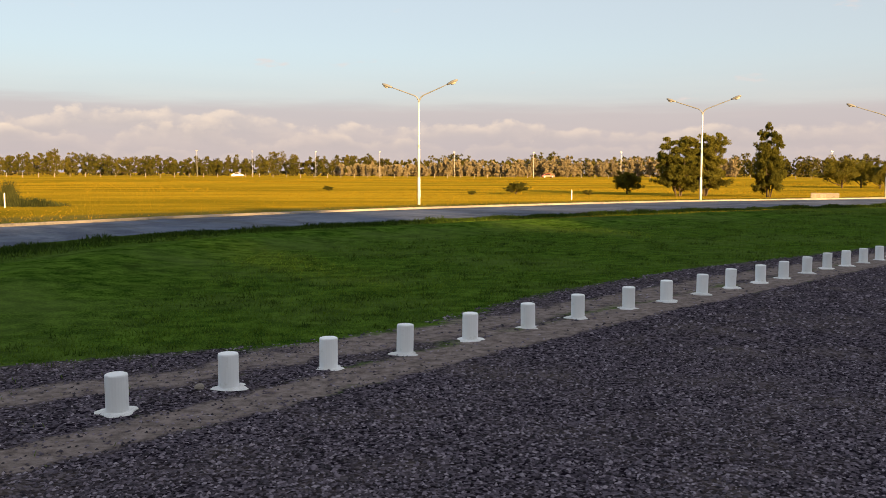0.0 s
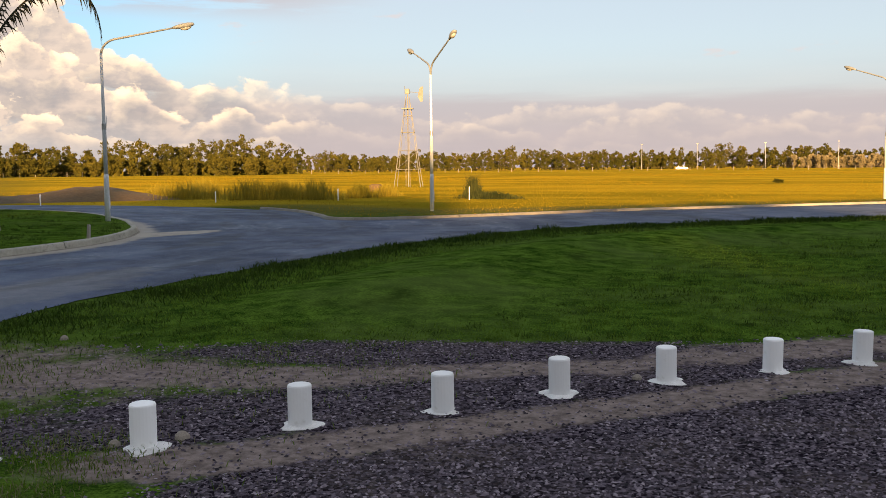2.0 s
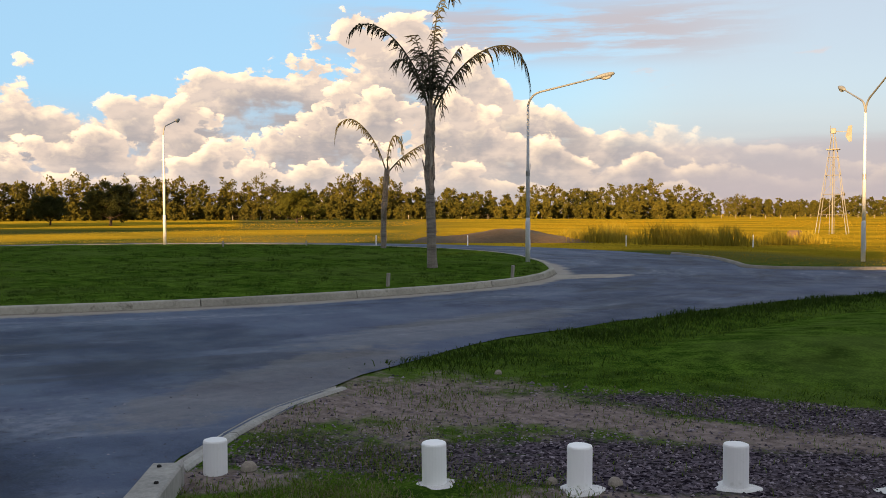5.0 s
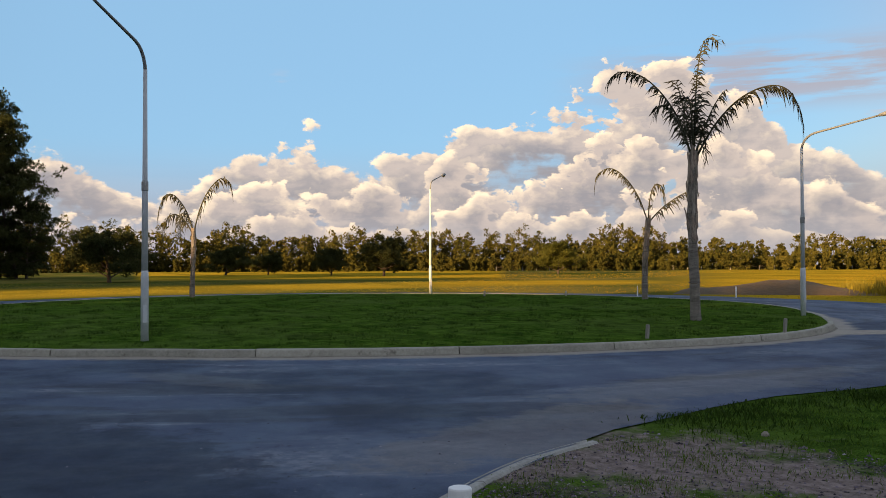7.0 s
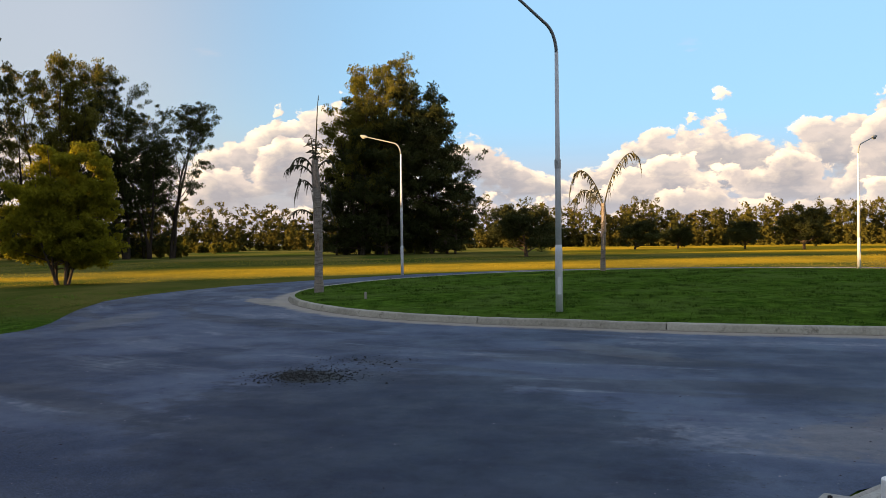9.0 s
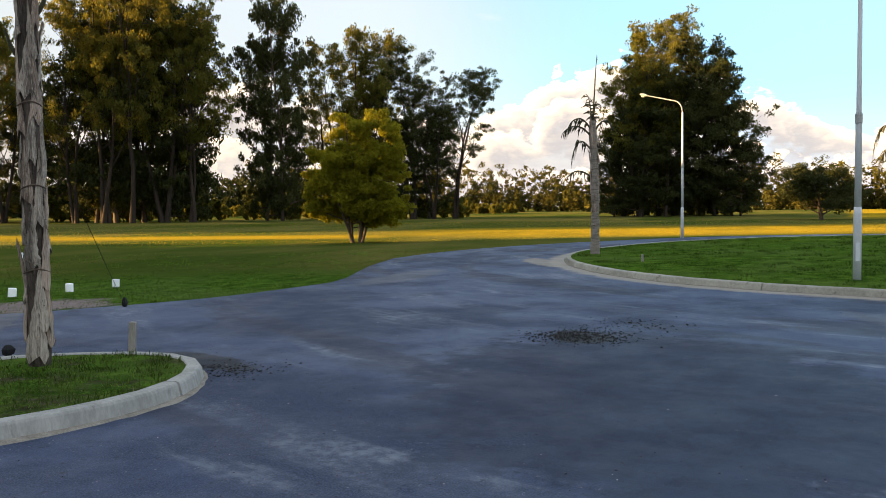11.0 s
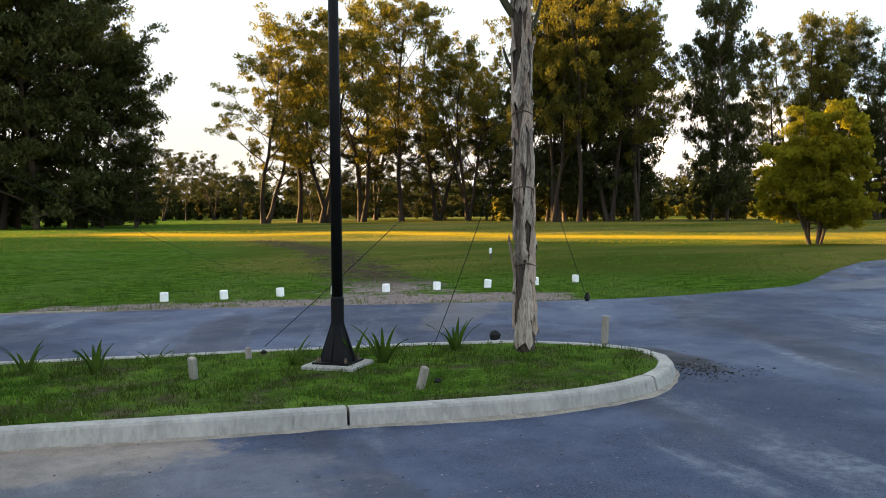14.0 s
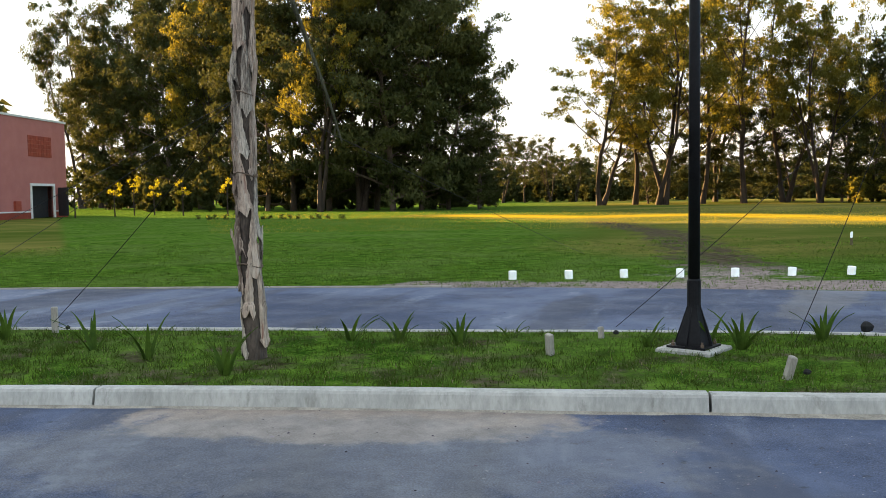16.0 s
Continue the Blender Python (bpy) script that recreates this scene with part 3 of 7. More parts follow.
def away(line, x, y):
    """Distance of the places x, y (arrays) from a plan line."""
    x, y = np.asarray(x), np.asarray(y)
    best = np.full(x.shape, 1e9)
    for a, b in zip(line[:-1], line[1:]):
        dx, dy = b[0] - a[0], b[1] - a[1]
        t = np.clip(((x - a[0]) * dx + (y - a[1]) * dy) / (dx * dx + dy * dy + 1e-9), 0, 1)
        best = np.minimum(best, np.hypot(x - a[0] - t * dx, y - a[1] - t * dy))
    return best


# ---- plan ----
NEAR_EDGE = [(70, 66), (45, 54.5), (25.6, 44.5), (12.7, 38.3), (2.4, 31.3), (-4.3, 25.3), (-6.9, 22.2), (-8.4, 17.4), (-8.7, 13), (-8.55, 9.0), (-8.1, 6.5), (-7.2, 4.6), (-6.2, 3.0), (-5.45, 2.1), (-4.5, 1.42)]
NEAR_LANE = [(-4.5, 1.42), (-2.4, 0.15), (0, -1.15), (10, -6.4), (40, -22)]
FAR_LANE = [(42, -40), (20, -28.2), (1.34, -18.34), (-2.36, -16.4), (-5.9, -14.5), (-9.2, -12.3), (-12.0, -10.15), (-13.8, -9.15), (-15.9, -8.6), (-17.7, -8.3)]
FAR_EDGE = [(-21.5, 30.4), (-18.4, 28.4), (-15.7, 25.6), (-14.3, 24.2), (-12.4, 25.2), (-9.75, 28.2), (-5.7, 33), (3.1, 40.8), (16.5, 49.7), (32.6, 56.7), (66, 72)]
ring_out = [(RING.x + radius_at(LANE, a) * math.cos(radians(a)), RING.y + radius_at(LANE, a) * math.sin(radians(a))) for a in np.arange(303, 58, -5)]
road_line = (spline(NEAR_EDGE, 0.6) + spline(NEAR_LANE, 0.8)[1:] + spline(FAR_LANE, 0.6) + [Vector((a, b, 0)) for a, b in ring_out] + spline(FAR_EDGE, 0.6))
MEDIAN = [(40, -29.1), (20, -18.35), (6, -10.8), (0.76, -7.97), (-0.82, -7.13), (-2.32, -6.29), (-3.9, -5.39), (-4.95, -4.8), (-5.7, -4.5), (-6.4, -4.43), (-7.15, -4.63), (-7.75, -5.08), (-7.95, -5.75), (-7.55, -6.75), (-6.7, -7.45), (-5.6, -8.1), (-3.6, -9.25), (-1.39, -10.55), (0.97, -11.85), (6, -14.6), (20, -22.2), (40, -33)]
median_line = spline(MEDIAN, 0.35)
ring_in = [Vector((RING.x + radius_at(ISLAND, a) * math.cos(radians(a)), RING.y + radius_at(ISLAND, a) * math.sin(radians(a)), 0)) for a in np.arange(0, 360, 2)]
LOT = [(40, 38), (24, 29.3), (11.25, 19.5), (7.9, 16.9), (4.9, 14.65), (2.54, 12.3), (1.15, 10.6), (0.1, 9.2), (-0.96, 8.5), (-1.9, 8.05), (-3.2, 7.6), (-4.4, 7.2), (-5.6, 6.6), (-7.4, 5.5), (-7.2, 4.6), (-6.2, 3.0), (-5.45, 2.1), (-4.5, 1.42), (-2.4, 0.15), (0, -1.15), (10, -6.4), (40, -22)]
BOLLARD_A = Vector((-4.30, 3.38, 0))


def ring_rise(x, y):
    """The roundabout's lawn is slightly domed."""
    dx, dy = np.asarray(x) - RING.x, np.asarray(y) - RING.y
    d = np.hypot(dx, dy) / radius_at(ISLAND, np.degrees(np.arctan2(dy, dx)))
    return 0.13 + 0.26 * np.clip(1 - d * d, 0, 1)


# ---- ground: one sheet to the horizon ----


def build_ground():
    segs = 480
    radii = [1.2 * 1.0285 ** i for i in range(281)]
    a = np.linspace(0, 2 * np.pi, segs, endpoint=False)
    rr, aa = np.meshgrid(np.array(radii), a, indexing="ij")
    x, y = -np.sin(aa) * rr, np.cos(aa) * rr
    far = np.clip((rr - 75) / 60, 0, 1)
    z = far * (0.10 * np.sin(x * 0.045 + 1) * np.cos(y * 0.05) + 0.06 * np.sin(x * 0.13 + y * 0.09))
    # drain along the road's lawn side
    drain = away([(p.x, p.y) for p in spline([(12, 36.4), (2.4, 29.6), (-3.4, 24.2), (-5.9, 21.2), (-7.3, 17), (-7.6, 13), (-7.4, 9.4)], 1.0)], x, y)
    z -= 0.08 * np.exp(-(drain / 0.5) ** 2)
    z += 0.17 * np.exp(-((away([(14, 33.5), (4.5, 27.8), (-2.0, 22.3), (-4.4, 18.5), (-5.2, 14), (-5.2, 10)], x, y)) / 1.25) ** 2)
    lot = inside(LOT, x, y)
    edge = away(LOT + LOT[:1], x, y)
    gravel = np.clip(0.5 + np.where(lot, edge, -edge) / 0.9, 0, 1)
    # trodden bare strip along the bollards, and the worn corner by the road
    line = away([(-5.2, 2.4), (-4.1, 3.05), (-1.82, 5.3), (0.6, 7.85), (3.35, 10.6), (9.2, 15.95), (24, 28)], x, y)
    dirt = 1.0 * np.exp(-(line / 0.40) ** 2)
    strip2 = away([(-5.8, 5.2), (-3.6, 5.9), (-1.9, 6.9), (0.5, 8.9), (5.4, 13.6), (11.2, 18.4), (24, 28.5)], x, y)
    dirt = np.maximum(dirt, 0.85 * np.exp(-(strip2 / 0.6) ** 2))
    gravel = gravel - 0.85 * np.exp(-(line / 0.32) ** 2) - 0.62 * np.exp(-(strip2 / 0.5) ** 2)
    worn = np.hypot((x + 6.1), (y - 4.7))
    gravel = gravel - 0.75 * np.exp(-(worn / 2.1) ** 2)
    dirt = np.maximum(dirt, 0.7 * np.exp(-(worn / 2.2) ** 2))
    # grass that has grown into the lot's corner
    patch = np.hypot((x + 4.15) * 0.77 + (y - 2.75) * 0.64, ((x + 4.15) * -0.64 + (y - 2.75) * 0.77) * 1.9)
    gravel = gravel - 1.6 * np.exp(-(patch / 1.15) ** 4)
    dirt = dirt - 0.7 * np.exp(-(patch / 1.1) ** 4)
    # worn soil beyond the second lane, with a vehicle track
    dirt = np.maximum(dirt, 0.95 * np.exp(-(away([(-5.6, -15.0), (-8.6, -13.4), (-10.5, -12.4), (-12.6, -11.0)], x, y) / 1.1) ** 2))
    dirt = np.maximum(dirt, 0.66 * np.exp(-(away([(-11.5, -13.5), (-15, -19), (-22, -30), (-28, -44)], x, y) / 1.9) ** 2))
    # lawn, mown field, dry field
    bear = np.degrees(np.arctan2(-x, y))
    dist = rr
    field = np.where(bear > 100, np.clip((dist - 18) / 16, 0, 0.5) * np.clip((158 - bear) / 14, 0.3, 1), np.clip((dist - 22) / 30, 0, 0.5))
    north = np.clip((62 - bear) / 16, 0, 1) * (bear > -90)
    edge_far = away([(p.x, p.y) for p in spline(FAR_EDGE, 2.0)], x, y)
    beyond = ~inside([(70, 66), (25.6, 44.5), (-4.3, 25.3), (-8.6, 12), (0, 0), (60, 0)], x, y)
    field = np.where(beyond, np.maximum(field, north * np.clip(edge_far / 6, 0, 1) * np.clip((dist - 25) / 12, 0, 1)), np.clip((dist - 30) / 40, 0, 0.25))
    field = np.clip(field + np.where((bear > 62) & (bear < 84), np.clip((dist - 95) / 60, 0, 0.45), 0), 0, 1)
    # golden tone painted where the sun's patches lie across the meadow
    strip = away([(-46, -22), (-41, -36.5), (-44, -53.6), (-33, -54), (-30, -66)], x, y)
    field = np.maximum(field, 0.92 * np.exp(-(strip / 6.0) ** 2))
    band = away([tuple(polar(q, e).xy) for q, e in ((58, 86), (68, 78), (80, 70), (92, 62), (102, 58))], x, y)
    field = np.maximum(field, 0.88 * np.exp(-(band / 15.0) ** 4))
    n = len(radii) * segs
    verts = np.stack([x.ravel(), y.ravel(), z.ravel()], 1)
    i, j = np.meshgrid(np.arange(len(radii) - 1), np.arange(segs), indexing="ij")
    j2 = (j + 1) % segs
    faces = np.stack([i * segs + j, i * segs + j2, (i + 1) * segs + j2, (i + 1) * segs + j], -1).reshape(-1, 4)[:, ::-1]
    # centre
    verts = np.vstack([verts, [[0, 0, 0]]])
    me = soup("ground", verts, faces, GROUND, True)
    bm = bmesh.new()
    bm.from_mesh(me)
    bm.verts.ensure_lookup_table()
    for k in range(segs):
        f = bm.faces.new((bm.verts[n], bm.verts[(k + 1) % segs], bm.verts[k]))
        f.normal_update()
        if f.normal.z < 0:
            f.normal_flip()
    bm.to_mesh(me)
    bm.free()
    at = me.color_attributes.new("zone", "FLOAT_COLOR", "POINT")
    col = np.zeros((n + 1, 4), np.float32)
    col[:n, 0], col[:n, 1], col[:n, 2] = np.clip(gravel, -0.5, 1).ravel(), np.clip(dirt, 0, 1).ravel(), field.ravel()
    col[:n, 3] = ((np.abs(bear) > 90) * np.clip((dist - 18.8) / 2.5, 0, 1)).ravel()
    col[n, :3] = (1, 0, 0)
    at.data.foreach_set("color", col.ravel())
    ob = new("ground", me)
    tagged(ob, "mown green lawn and dry golden field with crushed stone lot", "ground", kind="structure")


build_ground()


def sheet(name, line, z, mat, label, category):
    """A flat piece of the setting from its plan outline."""
    bm = bmesh.new()
    vs = [bm.verts.new((p[0], p[1], z)) for p in line]
    f = bm.faces.new(vs)
    f.normal_update()
    if f.normal.z < 0:
        f.normal_flip()
    bmesh.ops.triangulate(bm, faces=bm.faces[:])
    me = bpy.data.meshes.new(name)
    bm.to_mesh(me)
    bm.free()
    me.materials.append(mat)
    return tagged(new(name, me), label, category, kind="structure")


road_edge = []
for i, p in enumerate(road_line):
    road_edge.append(p + Vector((noise.noise(p * 0.9) * 0.14, noise.noise(p * 0.9 + Vector((9, 4, 1))) * 0.14, 0)))
sheet("road", road_edge, 0.014, ASPHALT, "worn dark grey asphalt road with dusty streaks", "road")


def lawn(name, line, rise, label, step=0.8, worn=0.0):
    """A raised lawn inside a kerb: a grid cut by the outline."""
    xs, ys = [p.x for p in line], [p.y for p in line]
    bm = bmesh.new()
    vs = [bm.verts.new((p.x, p.y, 0)) for p in line]
    f = bm.faces.new(vs)
    f.normal_update()
    if f.normal.z < 0:
        f.normal_flip()
    for axis, lo, hi in ((0, min(xs), max(xs)), (1, min(ys), max(ys))):
        k = lo + step
        while k < hi:
            co = (k, 0, 0) if axis == 0 else (0, k, 0)
            no = (1, 0, 0) if axis == 0 else (0, 1, 0)
            bmesh.ops.bisect_plane(bm, geom=bm.verts[:] + bm.edges[:] + bm.faces[:], plane_co=co, plane_no=no)
            k += step
    for v in bm.verts:
        v.co.z = float(rise(v.co.x, v.co.y)) + 0.015 * noise.noise(v.co * 0.8)
    me = bpy.data.meshes.new(name)
    bm.to_mesh(me)
    bm.free()
    me.materials.append(GROUND)
    at = me.color_attributes.new("zone", "FLOAT_COLOR", "POINT")
    at.data.foreach_set("color", np.tile(np.array([-0.5, worn, 0.0, 1.0], np.float32), len(me.vertices)))
    me.shade_smooth()
    return tagged(new(name, me), label, "lawn", kind="structure")


def inset(line, d):
    """The closed plan line moved inwards by d (to the left of its way if d > 0)."""
    out, n = [], len(line)
    for i in range(n):
        t = (line[(i + 1) % n] - line[i - 1]).normalized()
        out.append(line[i] + Vector((-t.y, t.x, 0)) * d)
    return out


lawn("lawn_roundabout", [RING + (p - RING) * (RING_IN - 0.16) / RING_IN for p in ring_in], ring_rise, "green mown lawn of a roundabout inside a kerb", 1.2)
median_in = inset(median_line, 0.165)
lawn("lawn_median", median_in, lambda x, y: 0.135, "green grass strip of a road median inside a kerb", 0.7, 0.42)


def kerb(name, line, label, piece, closed, width=0.17, height=0.15, inner=1, z0=0.0, joints=(), mat=None):
    """A cast kerb with a sloping face, in pieces with open joints."""
    root = thing(name, (0, 0, 0), label, "kerb", kind="structure")
    pts = line + [line[0]] if closed else line
    # lengths along the line
    run = [0.0]
    for a, b in zip(pts[:-1], pts[1:]):
        run.append(run[-1] + (b - a).length)

    def place(s):
        s = min(max(s, 0), run[-1] - 1e-6)
        k = max(i for i in range(len(run)) if run[i] <= s)
        k = min(k, len(pts) - 2)
        u = (s - run[k]) / max(run[k + 1] - run[k], 1e-6)
        t0 = (pts[min(k + 1, len(pts) - 1)] - pts[k]).normalized()
        ta = (pts[k + 1] - pts[max(k - 1, 0)]).normalized()
        tb = (pts[min(k + 2, len(pts) - 1)] - pts[k]).normalized()
        t = (ta * (1 - u) + tb * u)
        t = t.normalized() if t.length > 0.1 else t0
        return pts[k].lerp(pts[k + 1], u), Vector((-t.y, t.x, 0)) * inner
    prof = [(0.0, -0.03), (0.0, 0.02), (0.022, height - 0.028), (0.034, height - 0.008), (0.06, height), (width - 0.02, height), (width, height - 0.02), (width, -0.03)]
    s, cuts = 0.0, []
    while s < run[-1]:
        cuts.append(s)
        s += piece * random.uniform(0.97, 1.03)
    for q in joints:
        # a joint at a given place takes the nearest one's stead
        s = min((run[i] + max(0.0, min(1.0, (Vector(q) - pts[i]).dot(pts[i + 1] - pts[i]) / (pts[i + 1] - pts[i]).length_squared)) * (pts[i + 1] - pts[i]).length for i in range(len(pts) - 1)), key=lambda t: (place(t)[0] - Vector(q)).length)
        cuts = [c for c in cuts if abs(c - s) > 2.3] + [s]
    cuts = sorted(cuts)
    cuts.append(run[-1])
    for a, b in zip(cuts[:-1], cuts[1:]):
        if b - a < 0.1:
            continue
        k = max(2, int((b - a) / 0.4) + 1)
        g, lift, shift = Geo(), random.uniform(-0.004, 0.004), random.uniform(-0.006, 0.006)
        verts, faces = [], []
        for i in range(k):
            s = a + 0.011 + (b - a - 0.022) * i / (k - 1)
            p, nrm = place(s)
            for u, h in prof:
                q = p + nrm * (u + shift + 0.006 * noise.noise(Vector((s * 2.1, u * 9, h * 9))))
                verts.append((q.x, q.y, z0 + h + lift + 0.005 * noise.noise(Vector((s * 1.7, 3, u * 5)))))
        m = len(prof)
        for i in range(k - 1):
            for j in range(m - 1):
                q = (i * m + j, i * m + j + 1, (i + 1) * m + j + 1, (i + 1) * m + j)
                faces.append(q if inner < 0 else q[::-1])
        faces.append(tuple(range(m)))
        faces.append(tuple((k - 1) * m + j for j in range(m))[::-1])
        part("kerb_stone", g.put(verts, faces), mat or CONCRETE, root)
    return root


kerb("kerb_roundabout", ring_in, "pale cast concrete kerb round a roundabout lawn", 3.7, True, mat=ROUND_KERB)
kerb("kerb_median", median_line, "pale cast concrete kerb with sloping face round a median", 4.75, False, inner=1, joints=((-3.93, -5.37, 0), (0.1, -7.62, 0)))


def silt_line(name, line, out, label):
    """Sand washed against a kerb's foot: a thin ragged strip."""
    vs, fs = [], []
    for i, p in enumerate(line):
        t = (line[min(i + 1, len(line) - 1)] - line[max(i - 1, 0)]).normalized()
        nrm = Vector((-t.y, t.x, 0)) * -out
        w = 0.025 + 0.06 * max(0.0, 0.5 + noise.noise(p * 0.9)) + 0.02 * noise.noise(p * 6.0)
        vs += [p - nrm * 0.03 + Vector((0, 0, 0.026)), p + nrm * w * 0.5 + Vector((0, 0, 0.024)), p + nrm * w + Vector((0, 0, 0.0145))]
    for i in range(len(line) - 1):
        for j in range(2):
            q = (i * 3 + j, i * 3 + j + 1, i * 3 + j + 4, i * 3 + j + 3)
            fs.append(q)
    me = Geo().put(vs, fs).mesh(name, SILT, True)
    tagged(new(name, me), label, "silt", kind="structure")


silt_line("gutter_sand_median", [p for p in spline(MEDIAN, 0.07) if p.length < 22], 1, "pale sand washed against a kerb foot")
silt_line("gutter_sand_ring", [RING + Vector((math.cos(radians(a)), math.sin(radians(a)), 0)) * float(radius_at(ISLAND, a)) for a in np.arange(-80, 60, 0.35)], 1, "pale sand washed against a kerb foot")

# ---- trees ----


def leaf_quads(centres, radii, per, size, droop=0.3, flat=0.7, seed=0):
    """Small pointed leaf blades scattered in clumps: arrays of vertices and faces."""
    r = np.random.default_rng(seed)
    c = np.repeat(np.asarray(centres, float), per, 0)
    rad = np.repeat(np.asarray(radii, float), per)[:, None]
    n = len(c)
    d = r.normal(size=(n, 3))
    d /= np.linalg.norm(d, axis=1, keepdims=True)
    p = c + d * rad * (r.random((n, 1)) ** 0.45) * np.array([1, 1, flat])
    u = r.normal(size=(n, 3))
    u[:, 2] -= droop * 3
    u /= np.linalg.norm(u, axis=1, keepdims=True)
    w = np.cross(u, r.normal(size=(n, 3)))
    w /= np.linalg.norm(w, axis=1, keepdims=True) + 1e-9
    s = size * r.uniform(0.6, 1.4, (n, 1))
    a, b = u * s, w * s * 0.5
    verts = np.stack([p - a * 0.8 + b, p - a * 0.8 - b, p + a * 1.2], 1).reshape(-1, 3)
    return verts, np.arange(3 * n).reshape(-1, 3)


def grow(seed, h, kind):
    """Trunk, limbs and twigs of a tree, and where its leaf clumps sit."""
    rnd = random.Random(seed)
    wood, cs, rs = Geo(), [], []

    def limb(p, way, length, r, bend, steps=4, sway=0.25):
        path, rad = [Vector(p)], [r]
        q, w = Vector(p), Vector(way).normalized()
        for i in range(steps):
            w = (w + Vector((rnd.uniform(-sway, sway), rnd.uniform(-sway, sway), bend)) * 0.5).normalized()
            q = q + w * length / steps
            path.append(q.copy())
            rad.append(r * (1 - 0.8 * (i + 1) / steps))
        return path, rad

    def boughs(path, rad, count, lo, hi, length, angle, clump, twigs=5, form=None, bend=0.25, bare=1):
        for k in range(count):
            u = lo + (hi - lo) * (k + rnd.random()) / count
            i = u * (len(path) - 1)
            j = min(int(i), len(path) - 2)
            p = path[j].lerp(path[j + 1], i - j)
            r = rad[j] + (rad[j + 1] - rad[j]) * (i - j)
            a = k * 2.39996 + rnd.uniform(-0.7, 0.7)
            v = (u - lo) / (hi - lo)
            tilt = angle + rnd.uniform(-14, 14) + ((38 if kind == "dense" else 24) * (0.45 - v) if form else 0)
            rise = math.cos(radians(tilt))
            out = math.sqrt(max(1 - rise * rise, 0.05))
            ln = length * rnd.uniform(0.65, 1.25) * (form(v) if form else (1.15 - 0.65 * u))
            lp, lr = limb(p, (math.cos(a) * out, math.sin(a) * out, rise), ln, max(r * 0.5, 0.0016 * h), bend, 5)
            wood.tube(lp, lr, 5, cap=False)
            cs.append(lp[-1])
            rs.append(clump * rnd.uniform(0.7, 1.2))
            for k2 in range(twigs):
                m = 1 + (k2 + bare) * (len(lp) - 2) // (twigs + bare)
                q = lp[m].lerp(lp[m + 1], rnd.random())
                a2 = a + rnd.choice((-1, 1)) * rnd.uniform(0.5, 1.5)
                sp, sr = limb(q, (math.cos(a2), math.sin(a2), rnd.uniform(-0.1, 0.9)), ln * rnd.uniform(0.22, 0.5), max(lr[m] * 0.5, 0.0010 * h), bend * 0.6, 3)
                wood.tube(sp, sr, 3, cap=False)
                for w in (2, 3):
                    cs.append(sp[w] + Vector((rnd.uniform(-1, 1), rnd.uniform(-1, 1), rnd.uniform(-0.7, 0.5))) * clump * 0.7)
                    rs.append(clump * rnd.uniform(0.5, 1.15))
    if kind == "gum":
        # forked stems that carry sprays of leaves outside, bare within
        stems = rnd.choice((1, 2, 2, 3))
        for s in range(stems):
            lean = Vector((rnd.uniform(-0.2, 0.2), rnd.uniform(-0.2, 0.2), 1)) if s else Vector((rnd.uniform(-0.08, 0.08), rnd.uniform(-0.08, 0.08), 1))
            path, rad = limb((rnd.uniform(-0.5, 0.5) * s, rnd.uniform(-0.5, 0.5) * s, -0.1), lean, h * (0.95 if s == 0 else rnd.uniform(0.66, 0.86)), h * 0.011, 0.3, 9, 0.3)
            rad[0] *= 1.4
            wood.tube(path, rad, 8, cap=False)
            boughs(path, rad, (17, 11, 8)[stems - 1], 0.26, 1.0, h * 0.27, 44, h * 0.034, 6, lambda v: 0.45 + 0.7 * math.sin(math.pi * min(v * 0.9 + 0.12, 1)) ** 0.8, 0.3, 2)
            cs.append(path[-1]); rs.append(h * 0.04)
    elif kind == "dense":
        path, rad = limb((0, 0, -0.1), (rnd.uniform(-0.06, 0.06), rnd.uniform(-0.06, 0.06), 1), h * 0.96, h * 0.013, 0.4, 9)
        wood.tube(path, rad, 8, cap=False)
        boughs(path, rad, 36, 0.03, 1.0, h * 0.24, 64, h * 0.042, 6, lambda v: 0.50 + 0.68 * math.sin(math.pi * min(v * 0.72 + 0.2, 1)), 0.0)
        cs.append(path[-1]); rs.append(h * 0.045)
    elif kind == "screen":
        path, rad = limb((0, 0, -0.1), (0, 0, 1), h * 0.96, h * 0.016, 0.4, 6)
        wood.tube(path, rad, 6, cap=False)
        boughs(path, rad, 22, 0.05, 1.0, h * 0.25, 66, h * 0.07, 2)
        cs.append(path[-1]); rs.append(h * 0.055)
    elif kind == "round":
        path, rad = limb((0, 0, -0.1), (rnd.uniform(-0.1, 0.1), rnd.uniform(-0.1, 0.1), 1), h * 0.6, h * 0.028, 0.4, 5)
        wood.tube(path, rad, 8, cap=False)
        boughs(path, rad, 20, 0.10, 1.0, h * 0.54, 66, h * 0.10, 5, None, 0.12)
    elif kind == "shrub":
        for s in range(8):
            a = s * 0.8 + rnd.uniform(-0.3, 0.3)
            path, rad = limb((math.cos(a) * 0.22, math.sin(a) * 0.22, -0.1), (math.cos(a) * 0.5 * (s % 3) / 2, math.sin(a) * 0.5 * (s % 3) / 2, 1), h * rnd.uniform(0.6, 0.98) * (1.0, 0.92, 0.8)[s % 3], h * 0.011, 0.2, 6)
            wood.tube(path, rad, 6, cap=False)
            boughs(path, rad, 12, 0.17, 1.0, h * 0.25, 76, h * 0.050, 4, None, -0.04, 0)
    return wood, cs, rs


TREE_MESHES = {}
